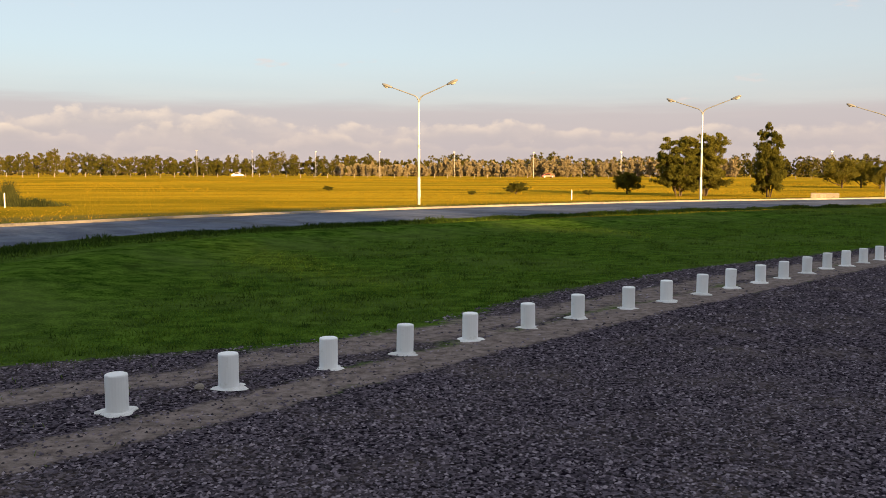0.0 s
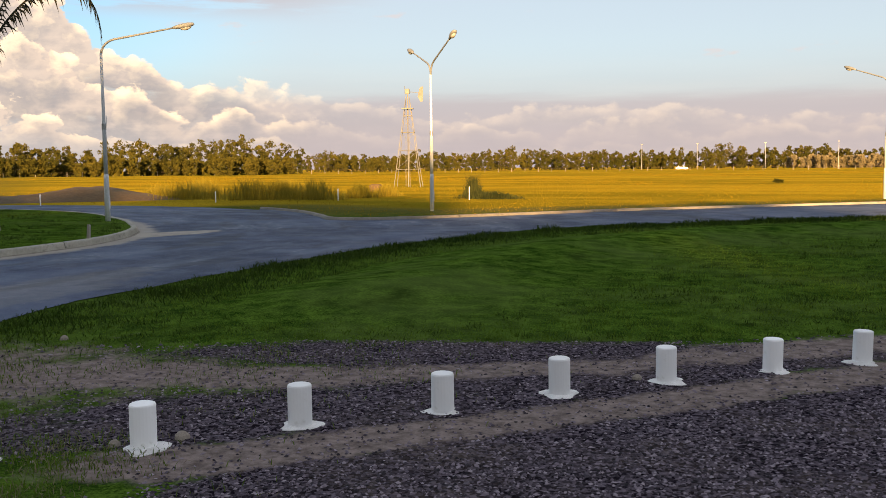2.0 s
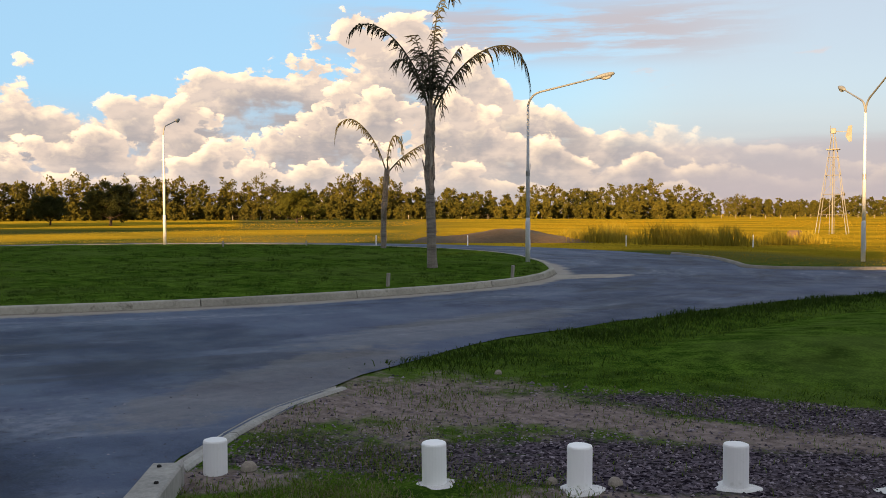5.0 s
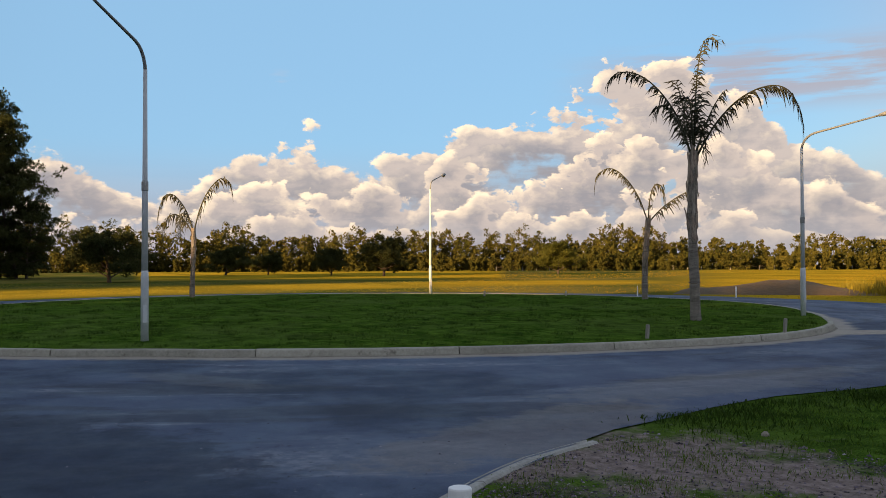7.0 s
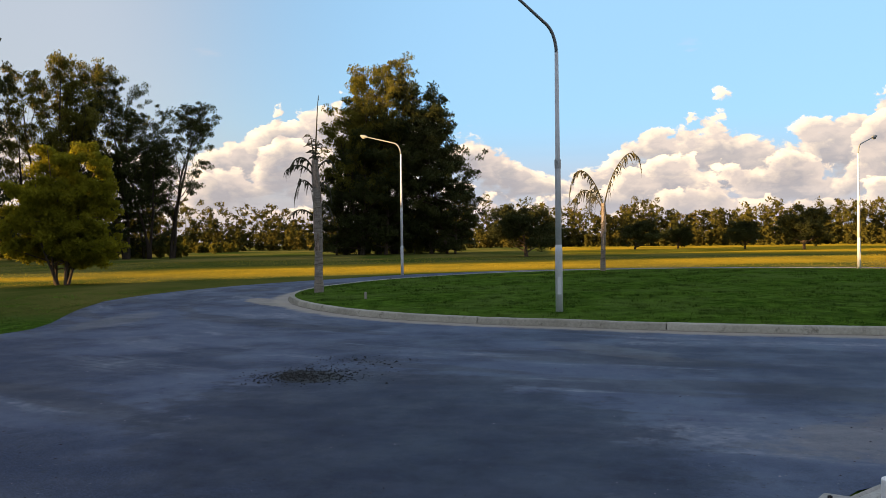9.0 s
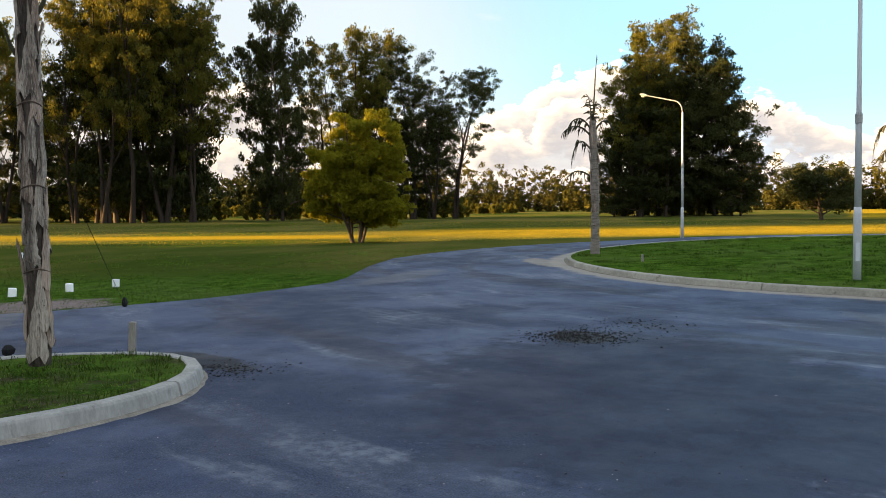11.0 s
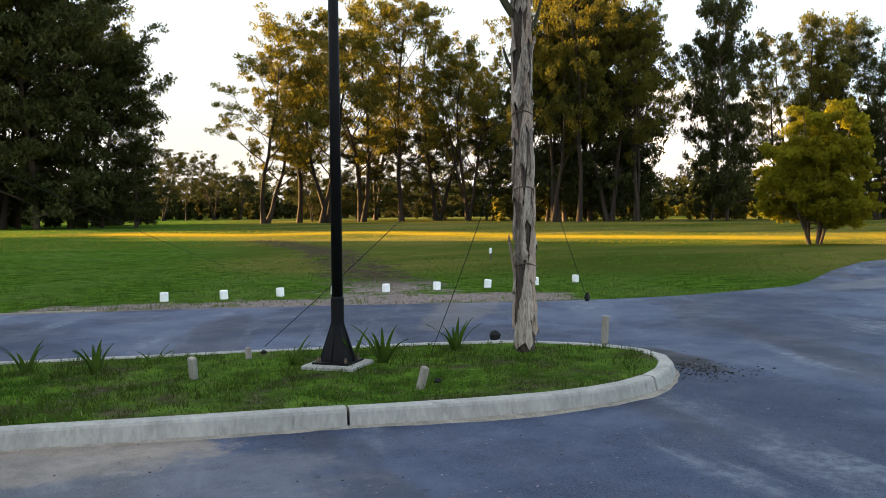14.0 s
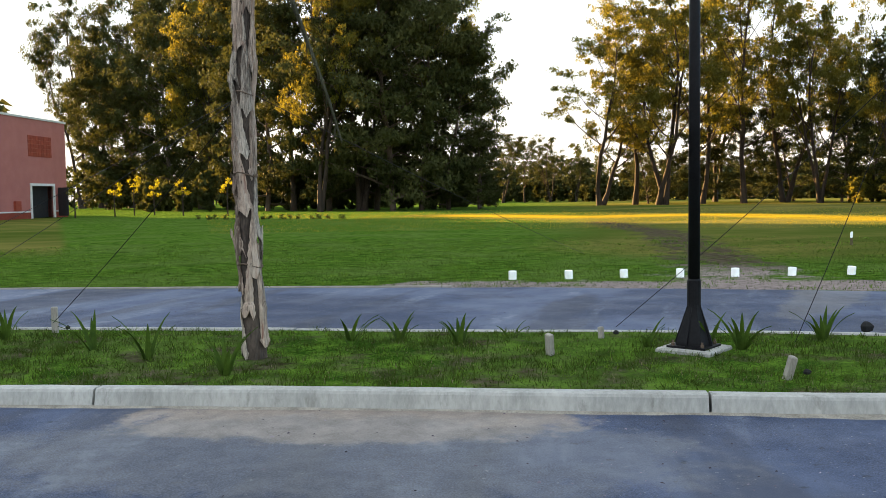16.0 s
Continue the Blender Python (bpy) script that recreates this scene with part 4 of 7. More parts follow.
LEAVES = {"gum": (62, 0.16, 0.5), "dense": (48, 0.22, 0.45), "screen": (26, 0.75, 0.2), "round": (130, 0.10, 0.1), "shrub": (92, 0.072, 0.15)}


def tree_meshes(kind, variant, h, bark, leaf):
    key = (kind, variant, leaf.name)
    if key not in TREE_MESHES:
        wood, cs, rs = grow(variant * 31 + len(kind), h, kind)
        per, size, droop = LEAVES[kind]
        v, f = leaf_quads(cs, rs, per, size, droop, 0.75, variant + 5)
        TREE_MESHES[key] = (wood.mesh("trunk", bark, True), soup("crown", v, f, leaf), h)
    return TREE_MESHES[key]


def tree(name, place, h, kind, variant, leaf, bark, label, group="", base=26.0, turn=None, wide=1.0):
    tm, cm, h0 = tree_meshes(kind, variant, base, bark, leaf)
    s = h / h0
    ob = new(name)
    ob.empty_display_size = 0.5
    a = random.uniform(0, 6.28) if turn is None else turn
    ob.matrix_basis = Matrix.Translation(place) @ Matrix.Rotation(a, 4, "Z") @ Matrix.Diagonal((s * wide, s * wide, s, 1))
    tagged(ob, label, "tree", group)
    for nm, me in (("trunk", tm), ("crown", cm)):
        p = new(nm, me)
        p.parent = ob
    return ob


def wood_belt(name, belts, leaf, label, seed, size=0.5):
    """Far woods along the horizon: crowns that close up into one wall, uneven along the top, with stems below."""
    r = np.random.default_rng(seed)
    gv, gf, k = [], [], 0
    for a0, a1, dist, h in belts:
        n = max(3, int(radians(abs(a1 - a0)) * dist / (h * 0.27)))
        for i in range(n):
            a = radians(a0 + (a1 - a0) * (i + r.random()) / n)
            d = dist + r.normal() * 6
            hh = h * r.uniform(0.70, 1.05) * (1 + 0.10 * math.sin(a * 61) + 0.08 * math.sin(a * 23 + dist))
            x, y = -math.sin(a) * d, math.cos(a) * d
            w = hh * r.uniform(0.22, 0.36)
            # boughs up the stem, widest above the middle; the low ones thin out
            m = 20
            t = np.concatenate([np.linspace(0.42, 1.0, 13) + r.normal(0, 0.03, 13), r.uniform(0.06, 0.42, 7)])
            ang = r.uniform(0, 6.28, m)
            off = w * np.sqrt(np.clip(1 - ((t - 0.55) / 0.5) ** 2, 0.03, 1)) * r.uniform(0.2, 1.0, m)
            c = np.stack([x + np.cos(ang) * off, y + np.sin(ang) * off, hh * t * 0.95], 1)
            rad = hh * r.uniform(0.055, 0.125, m)
            v, f = leaf_quads(c, rad, 21, size, 0.15, 0.8, int(r.integers(1e6)))
            gv.append(v); gf.append(f + k); k += len(v)
            q = 0.008 * hh + 0.05
            gv.append(np.array([[x - q, y, 0], [x + q, y, 0], [x, y + q, 0], [x, y, hh * 0.9]])); gf.append(np.array([[0, 1, 3], [1, 2, 3], [2, 0, 3]]) + k); k += 4
    tagged(new(name, soup(name, np.vstack(gv), np.vstack(gf), leaf)), label, "woods", kind="stuff")


wood_belt("far_woods", [(-48, 12, 440, 8.2), (-48, 12, 470, 10.5), (10, 31.5, 440, 8.8), (12, 31, 465, 10.0), (26, 34, 480, 8.0), (32.5, 54, 320, 11.3), (34, 56, 300, 9.5), (33, 53, 282, 5.5),
                        (52, 80, 302, 13.6), (51, 81, 294, 12.0), (52, 80, 284, 9.5), (50, 86, 262, 5.0), (78, 122, 292, 15.6), (79, 120, 272, 11.5), (84, 121, 256, 5.5)], LEAF_FAR, "distant belt of green and golden trees behind the fields", 3, 0.46)
wood_belt("far_woods", [(-22, -3, 415, 8.0), (-12, 3, 405, 5.5)], LEAF_PALE, "distant pale blossoming scrub at the edge of a field", 4)
# dark leaf colour carries the shade of these backlit woods
wood_belt("hedge", [(118, 162, 300, 17), (116, 162, 250, 11.0), (116, 186, 235, 9.5), (116, 160, 205, 5.0), (160, 186, 290, 16), (154, 176, 130, 5.0), (168, 179, 175, 9.0)], LEAF_DARK, "dark shaded wood and hedge behind tall trees", 6)
wood_belt("scrub", [(116, 130, 186, 2.2), (104, 117, 200, 2.4), (122, 133, 136, 3.2), (107, 121, 140, 2.6), (91, 98, 140, 3.0)], LEAF_OLIVE, "low green and golden scrub beneath a tree stand", 8, 0.28)

GUM = "tall eucalyptus with open olive crown and bare trunk"
DARK = "tall dense dark green tree with branches nearly to the ground"


def gums(rows, leaf, group, label=GUM, kind="gum"):
    for b, d, h, v, w in rows:
        tree("tree", polar(b, d), h, kind, v, leaf, BARK if kind == "dense" else BARK_PALE, label, group, wide=w)


# clump beyond the roundabout
gums([(95.2, 126, 25.0, 4, 1.05), (96.3, 124, 23.5, 2, 1.05), (97.3, 130, 21.0, 5, 1.0), (94.2, 132, 24.5, 3, 1.05)], LEAF_OLIVE, "tree clump beyond the roundabout")
gums([(92.9, 127, 22.5, 2, 0.95), (91.9, 126, 20, 3, 1.0), (90.9, 125, 16.5, 1, 1.1), (90.4, 124, 9.5, 2, 1.4), (97.4, 127, 15, 1, 1.1), (96.3, 123, 16, 3, 1.15), (94.8, 123, 17, 2, 1.15), (94.0, 134, 20, 1, 1.2), (97.9, 125, 8.5, 3, 1.4)], LEAF_DARK, "tree clump beyond the roundabout", DARK, "dense")
# clump behind the yellow shrub
gums([(113.8, 127, 25.5, 2, 1.0), (112.3, 131, 25, 4, 1.0), (115.2, 130, 24, 3, 0.9)], LEAF_OLIVE, "tree clump behind the yellow shrub")
gums([(110.4, 128, 22.5, 1, 1.0), (107.9, 128, 20, 5, 1.05), (109.2, 126, 18.5, 3, 1.05)], LEAF_DARK, "tree clump behind the yellow shrub", "tall narrow dark eucalyptus with open crown")
gums([(109.5, 132, 15, 2, 1.1), (111.4, 130, 14, 3, 1.1)], LEAF_DARK, "tree clump behind the yellow shrub", DARK, "dense")
gums([(118.7, 122, 27.5, 2, 0.72), (119.6, 125, 24.5, 1, 0.62)], LEAF_DARK, "tree clump behind the yellow shrub", "tall narrow dark tree with ragged crown", "dense")
# dark stand; olive crowns in front stand in for its sunlit foliage
gums([(125.6, 120, 26, 1, 0.95), (126.9, 122, 31, 2, 0.95), (128.5, 121, 29, 3, 0.9), (129.6, 124, 25, 1, 0.9), (126.0, 130, 29, 3, 0.9)], LEAF_DARK, "dark stand of trees at the field edge", DARK, "dense")
gums([(124.0, 114, 26, 5, 0.85), (130.8, 118, 25, 1, 0.85), (127.6, 112, 31, 4, 0.85), (125.6, 115, 30, 3, 0.85), (129.2, 114, 29, 2, 0.8)], LEAF_OLIVE, "dark stand of trees at the field edge")
# open gum grove, backlit
gums([(147.4, 134, 23.5, 3, 1.35), (145.2, 138, 28.5, 4, 1.15), (143.4, 132, 30, 2, 1.15), (141.2, 138, 31, 1, 1.1), (138.8, 137, 31.5, 4, 1.15), (136.6, 142, 29.5, 3, 1.05), (134.6, 134, 26, 2, 0.95), (133.0, 146, 23, 5, 0.85), (140.4, 152, 26, 5, 1.1)], LEAF_OLIVE, "open eucalyptus grove")
gums([(144.4, 146, 12.5, 1, 1.2), (141.6, 145, 13, 2, 1.2), (138.9, 147, 14, 3, 1.1), (136.0, 146, 14, 1, 1.15), (133.4, 140, 15, 2, 1.05), (131.8, 138, 16, 3, 1.1)], LEAF_DARK, "open eucalyptus grove", "dark undergrowth tree beneath tall eucalyptus", "dense")
# dark wall of trees and the gums past it
gums([(156.9, 109, 20, 1, 1.1), (158.6, 107, 27, 2, 1.05), (160.4, 106, 30, 3, 1.05), (164.4, 112, 29, 2, 1.05), (161.4, 116, 31, 2, 1.0), (168.2, 118, 27, 1, 1.0), (155.0, 106, 9, 3, 1.3), (170.2, 136, 31, 2, 1.0), (172.2, 150, 33, 3, 1.0), (174.2, 160, 33, 1, 1.0)], LEAF_DARK, "dark wall of trees beside the lawn", DARK, "dense")
gums([(162.4, 110, 30, 2, 1.0), (166.6, 116, 30, 4, 1.0)], LEAF_DARK, "dark wall of trees beside the lawn", "tall dark eucalyptus with open crown")
gums([(154.9, 114, 15.5, 4, 0.9), (157.8, 112, 25.5, 5, 0.9), (165.0, 104, 27, 5, 0.9), (169.4, 134, 33, 1, 0.9), (171.6, 146, 35, 2, 0.95)], LEAF_OLIVE, "dark wall of trees beside the lawn")
gums([(173.0, 196, 44, 3, 0.9), (174.6, 206, 46, 4, 0.9), (176.2, 200, 43, 5, 0.9), (177.6, 216, 44, 2, 0.85), (178.8, 210, 42, 1, 0.8)], LEAF_DARK, "gum trees behind the rose building")
gums([(175.6, 170, 26, 1, 1.1), (177.4, 176, 27, 2, 1.1)], LEAF_DARK, "gum trees behind the rose building", DARK, "dense")
gums([(152.0, 190, 12, 4, 1.2), (150.4, 196, 13.5, 2, 1.2), (153.4, 186, 13, 1, 1.3), (148.8, 192, 9, 5, 1.3)], LEAF_DARK, "low trees in the gap")
# unseen trees added behind the viewer to keep the crossing in shade
side = polar(SUN_BEARING - 90, 1.0)
for row in range(3):
    for i, u in enumerate(range(-36 + 2 * row, 116, 6)):
        p = polar(SUN_BEARING, 122 + 9 * row + 3 * (i % 3)) - side * u
        tree("tree", p, (31.5 if -24 < u < -4 else 27.4) + 1.2 * math.sin(i * 1.9), "screen", 1 + i % 3, LEAF_DARK, BARK, DARK, "stand of trees behind the parking lot", wide=1.25)

# single trees on the fields
ROUND = "rounded dark green tree standing alone in a field"
for b, d, h, v, w in ((85.9, 97, 7.2, 1, 1.1), (69.4, 152, 8.3, 2, 1.05), (72.7, 158, 6.0, 3, 1.0), (79.2, 160, 6.4, 1, 1.2), (76.6, 170, 5.5, 2, 1.2)):
    tree("tree", polar(b, d), h, "round", v, LEAF_DARK, BARK, ROUND, "round trees on the meadow", base=7.0, wide=w)
tree("tree", polar(58.4, 168), 7.6, "round", 3, LEAF_OLIVE, BARK, "rounded olive green tree at the meadow's far edge", "", base=7.0, wide=1.05)
for b, d, h, v, w in ((-18.4, 66, 4.5, 2, 0.95), (-19.9, 67, 4.9, 3, 0.95), (-23.6, 66, 5.0, 4, 0.65)):
    tree("tree", polar(b, d), h, "shrub", v, LEAF_OLIVE, BARK, "low spreading tree beside the road in evening light", "trees beside the road", base=6.0, wide=w)
for b, d, h, v in ((-15.3, 72, 2.2, 2), (-27.6, 112, 4.2, 1), (-28.6, 118, 4.0, 2), (-29.6, 112, 3.4, 3), (-31.0, 120, 4.4, 1), (-33.5, 110, 5, 2)):
    tree("tree", polar(b, d), h, "round", v, LEAF_OLIVE, BARK, "small green tree on the dry field", "small trees on the dry field", base=7.0)
tree("shrub_tree", polar(114.0, 42.0), 6.7, "shrub", 6, LEAF_GOLD, BARK, "bushy yellow-green tree with several stems in a meadow", "", base=6.0, wide=0.98)

# ---- lamps ----


def lamp_head(root, end, way):
    """A cobra head: housing and lens, at the end of an arm."""
    w = Vector(way).normalized()
    rot = w.to_track_quat("X", "Z").to_matrix().to_4x4()
    g = Geo()
    prof = [(0.0, 0.035, 0.03), (0.10, 0.06, 0.05), (0.28, 0.105, 0.07), (0.46, 0.11, 0.065), (0.58, 0.075, 0.045), (0.62, 0.03, 0.02)]
    verts, faces, k = [], [], 10
    for x, ry, rz in prof:
        for i in range(k):
            a = 2 * math.pi * i / k
            verts.append(Vector(end) + rot @ Vector((x, math.cos(a) * ry, math.sin(a) * rz + (0.01 if math.sin(a) > 0 else 0.0))))
    for i in range(len(prof) - 1):
        for j in range(k):
            faces.append((i * k + j, i * k + (j + 1) % k, (i + 1) * k + (j + 1) % k, (i + 1) * k + j))
    faces += [tuple(range(k))[::-1], tuple((len(prof) - 1) * k + j for j in range(k))]
    head = part("lamp_head", g.put(verts, faces), LAMP_GREY, root, "grey cobra lamp head", True)
    lens = Geo()
    verts, faces = [], []
    for ring, z in ((1.0, -0.055), (0.8, -0.10), (0.35, -0.125)):
        for i in range(12):
            a = 2 * math.pi * i / 12
            verts.append(Vector(end) + rot @ Vector((0.36 + math.cos(a) * 0.17 * ring, math.sin(a) * 0.085 * ring, z)))
    for i in range(2):
        for j in range(12):
            faces.append((i * 12 + j, i * 12 + (j + 1) % 12, (i + 1) * 12 + (j + 1) % 12, (i + 1) * 12 + j))
    faces.append(tuple(24 + j for j in range(12)))
    part("lens", lens.put(verts, faces), LAMP_GLASS, head, "clear domed lens", True)


def lamp(place, arms, label, group, height=5.35, reach=2.0, rise=0.74, thick=0.062, lower=1.35):
    """A stepped steel post with arms that bend over and run out straight. arms: plan directions."""
    most = radians(71 if len(arms) > 1 else 77)
    bow = [most * min(1.0, (i + 0.5) / 5) for i in range(18)]
    step = reach / sum(math.sin(a) for a in bow)
    height = height + rise - step * sum(math.cos(a) for a in bow)
    root = thing("street_lamp", place, label, "street lamp", group)
    part("post_base", Geo().lathe([(thick + 0.012, -0.1), (thick + 0.012, lower - 0.1), (thick + 0.002, lower + 0.03)], sides=14), POLE_WHITE, root, smooth=True)
    part("access_door", Geo().box((thick + 0.012, 0, 0.55), (0.012, 0.07, 0.34), bevel=0.004), POLE_WHITE, root)
    part("post", Geo().lathe([(thick, lower), (thick * 0.92, height * 0.55), (thick * 0.78, height * 0.58), (thick * 0.62, height)], sides=14), POLE_WHITE, root, smooth=True)
    part("collar", Geo().lathe([(thick * 0.86, height * 0.55), (thick * 1.05, height * 0.555), (thick * 1.05, height * 0.585), (thick * 0.8, height * 0.59)], sides=14), GALVANISED, root)
    if len(arms) == 1:
        part("spur", Geo().tube([(0.05, 0, height * 0.57), (0.085, 0, height * 0.58), (0.09, 0.01, height * 0.63)], [0.012, 0.012, 0.009], 5), POLE_WHITE, root)
    for d in arms:
        d = Vector((d[0], d[1], 0)).normalized()
        path = [Vector((0, 0, height - 0.06))]
        for i in range(len(bow)):
            path.append(path[-1] + (d * math.sin(bow[i]) + Vector((0, 0, math.cos(bow[i])))) * step)
        part("arm", Geo().tube(path, [thick * 0.56 - 0.010 * i / len(bow) for i in range(len(bow) + 1)], 8), LAMP_GREY, root, smooth=True)
        lamp_head(root, path[-1], path[-1] - path[-2])
    return root


def on_ring(bearing, distance):
    p = polar(bearing, distance)
    p.z = float(ring_rise(p.x, p.y)) - 0.02
    return p


ACROSS = Vector((0.69, -0.72, 0))
TWIN = "tall white twin-arm street lamp beside the road"
lamp(polar(24.47, 33.6), (ACROSS, -ACROSS), TWIN, "twin street lamps along the road")
lamp(polar(-2.27, 45.5), (ACROSS + Vector((0.25, 0.1, 0)), -ACROSS - Vector((0.25, 0.1, 0))), TWIN, "twin street lamps along the road", reach=1.6, rise=0.62)
lamp(polar(-19.7, 56.5), (Vector((0.8, -0.6, 0)), Vector((-0.8, 0.6, 0))), TWIN, "twin street lamps along the road", reach=1.65, rise=0.64)
lamp(polar(-29.9, 66.0), (Vector((0.85, -0.5, 0)), Vector((-0.85, 0.5, 0))), TWIN, "twin street lamps along the road")
SINGLE = "tall white single-arm street lamp on a roundabout lawn"
for b, d, hh, rc in ((83.84, 18.6, 5.5, 2.2), (44.15, 28.0, 4.95, 2.0), (66.49, 44.0, 5.3, 2.2), (93.74, 45.0, 6.35, 2.7)):
    p = on_ring(b, d)
    lamp(p, ((p - RING) * Vector((1, 1, 0)),), SINGLE, "single street lamps on the roundabout", height=hh, reach=rc, rise=0.72)
for i, b in enumerate((11.4, 8.1, 4.2, 0.2, -4.5, -9.5, -14.9, -27.0)):
    g = thing("light_pole", polar(b, 335), "thin pale light pole at the far field edge", "light pole", "light poles at the far field edge")
    part("post", Geo().tube([(0, 0, -0.2), (0, 0, 5), (0, 0, 9.2)], [0.09, 0.08, 0.06], 6), GALVANISED, g)
    part("lamp_head", Geo().box((0, 0, 9.3), (0.7, 0.5, 0.25), bevel=0.05), GALVANISED, g)


# ---- bollards ----


def bollard_parts(root, seed, h=0.268, r=0.0755):
    random.seed(seed)
    part("pipe", Geo().lathe([(r, -0.02), (r, h - 0.012), (r - 0.004, h - 0.003), (r - 0.012, h), (0.03, h + 0.003)], sides=24), WHITE_PAINT, root, smooth=False)
    part("footing", Geo().lathe([(0.135, -0.05), (0.128, 0.004), (0.108, 0.013), (r + 0.004, 0.020)], c=(0.018 * math.cos(seed * 2.1), 0.018 * math.sin(seed * 2.1), 0), sides=20, wobble=0.13), CEMENT, root, "rough whitewashed cement footing")


BOLLARD = "short white painted pipe bollard in a cement footing"
kinds = []
for k in range(3):
    b = thing("bollard", BOLLARD_A, BOLLARD, "bollard", "bollards along the gravel lot")
    bollard_parts(b, k)
    kinds.append(b)
BOLLARDS = [(-4.3, 3.40), (-3.64, 3.97), (-3.05, 4.70), (-2.36, 5.34), (-1.77, 6.03), (-1.15, 6.70), (-0.45, 7.35), (0.19, 7.93), (0.83, 8.53), (1.5, 9.2), (2.15, 9.79), (2.91, 10.47), (3.54, 11.01), (4.23, 11.66), (4.86, 12.28), (5.53, 12.84), (6.13, 13.39), (6.82, 14.06), (7.49, 14.72), (8.05, 15.16), (8.68, 15.74), (9.27, 16.25), (9.9, 16.85), (10.5, 17.4)]
for i, (x, y) in enumerate(BOLLARDS):
    p = Vector((x, y, random.uniform(-0.012, 0.006)))
    m = Matrix.Translation(p) @ Matrix.Rotation(random.uniform(0, 6.28), 4, "Z") @ Matrix.Rotation(random.uniform(-0.03, 0.03), 4, "X")
    if i < 3:
        kinds[i].matrix_basis = m
    else:
        copy_thing(kinds[i % 3], m)
copy_thing(kinds[1], Matrix.Translation((-5.38, 2.50, -0.05)))
for i, (x, y) in enumerate([(-7.54, -15.41), (-8.50, -14.95), (-9.5, -14.6), (-10.44, -14.16), (-11.4, -13.75), (-12.4, -13.35), (-13.46, -12.95), (-14.58, -12.6), (-15.7, -12.4)]):
    b = copy_thing(kinds[i % 3], Matrix.Translation((x, y, -0.105)) @ Matrix.Rotation(i * 1.7, 4, "Z") @ Matrix.Rotation(0.08 * math.sin(i * 2.3), 4, "X") @ Matrix.Rotation(0.06 * math.sin(i * 3.1), 4, "Y"))
    tagged(b, "short white bollard half sunk in roadside grass", "", "bollards along the far lane")
random.seed(11)

# ---- palms ----


def palm_trunk(root, h, r, seed, sheaths=16, foot=0.0):
    rnd = random.Random(seed)
    path, rad, n = [], [], 16
    lean = Vector((rnd.uniform(-0.03, 0.03), rnd.uniform(-0.03, 0.03), 0))
    for i in range(n + 1):
        t = i / n
        path.append(Vector((lean.x * h * t + 0.03 * math.sin(t * 5 + seed), lean.y * h * t + 0.03 * math.cos(t * 4 + seed), -0.08 + (h + 0.08) * t)))
        rad.append(r * ((1.16 - 1.2 * t if t < 0.10 else 1.04 - 0.26 * t) + 0.05 * math.sin(i * 2.1 + seed)))
    random.seed(seed)
    part("trunk", Geo().tube(path, rad, 18, rough=0.13), PALM_BARK_PALE if foot else PALM_BARK, root)

    def around(z, a, off):
        j = min(max(int(z / h * n), 0), n - 1)
        c = path[j].lerp(path[j + 1], min(max(z / h * n - j, 0), 1))
        return Vector((c.x + math.cos(a) * (rad[j] + off), c.y + math.sin(a) * (rad[j] + off), z))
    for k in range(sheaths):
        # old leaf bases: a broad clasping foot that narrows to a ragged, standing tip
        z0 = h * (foot + (0.92 - foot) * (k + rnd.uniform(0, 0.8)) / sheaths)
        a0, ln, wid = k * 2.39996 + rnd.uniform(-0.4, 0.4), rnd.uniform(0.5, 1.05) * min(1, h / 4), rnd.uniform(0.6, 1.15)
        flare, twist = rnd.uniform(0.01, 0.08) * (1 if rnd.random() < 0.55 else 0.2), rnd.uniform(-0.7, 0.7)
        verts, faces, rows, cols = [], [], 15, 7
        for layer in range(2):
            for i in range(rows):
                u = i / (rows - 1)
                z = min(z0 + ln * u, h * 1.03)
                half = wid * (1 - 0.93 * u ** 0.8) * (1 + 0.22 * math.sin(u * 17 + k * 2.3) * u + 0.10 * math.sin(u * 41 + k))
                for m in range(cols):
                    v = m / (cols - 1) * 2 - 1
                    a = a0 + twist * u + v * half
                    ridge = 0.014 * (1 - v * v) + 0.006 * math.sin(v * 9 + k) + 0.006 * math.sin(u * 11 + k * 3)
                    verts.append(around(z + (0.05 * math.sin(v * 7 + k * 2) if i in (0, rows - 1) else 0), a, 0.007 + ridge * (1 - 0.4 * u) + 0.014 * (1 - u) ** 3 + flare * u ** 2.5 - 0.010 * layer))
        m = rows * cols
        for i in range(rows - 1):
            for j in range(cols - 1):
                q = (i * cols + j, i * cols + j + 1, (i + 1) * cols + j + 1, (i + 1) * cols + j)
                faces += [q, tuple(x + m for x in q[::-1])]
        for i in range(rows - 1):
            for j in (0, cols - 1):
                faces.append((i * cols + j, (i + 1) * cols + j, (i + 1) * cols + j + m, i * cols + j + m))
        part("leaf_base", Geo().put(verts, faces), PALM_SHEATH if rnd.random() < 0.6 else PALM_SHEATH_GREY, root)
    # loose fibres
    g = Geo()
    for k in range(90):
        z, a = rnd.uniform(0.1, 0.98) * h, rnd.uniform(0, 6.28)
        p = around(z, a, 0.01)
        w = Vector((math.cos(a + rnd.uniform(-1, 1)), math.sin(a + rnd.uniform(-1, 1)), rnd.uniform(-1.0, 1.2))).normalized()
        ln = rnd.uniform(0.04, 0.16)
        q = p + w * ln * 0.6
        e = q + (w + Vector((0, 0, -0.9))).normalized() * ln * 0.5
        s1 = Vector((-math.sin(a), math.cos(a), 0)) * 0.0035
        g.put([p - s1, p + s1, q + s1, q - s1, e], [(0, 1, 2, 3), (3, 2, 4)])
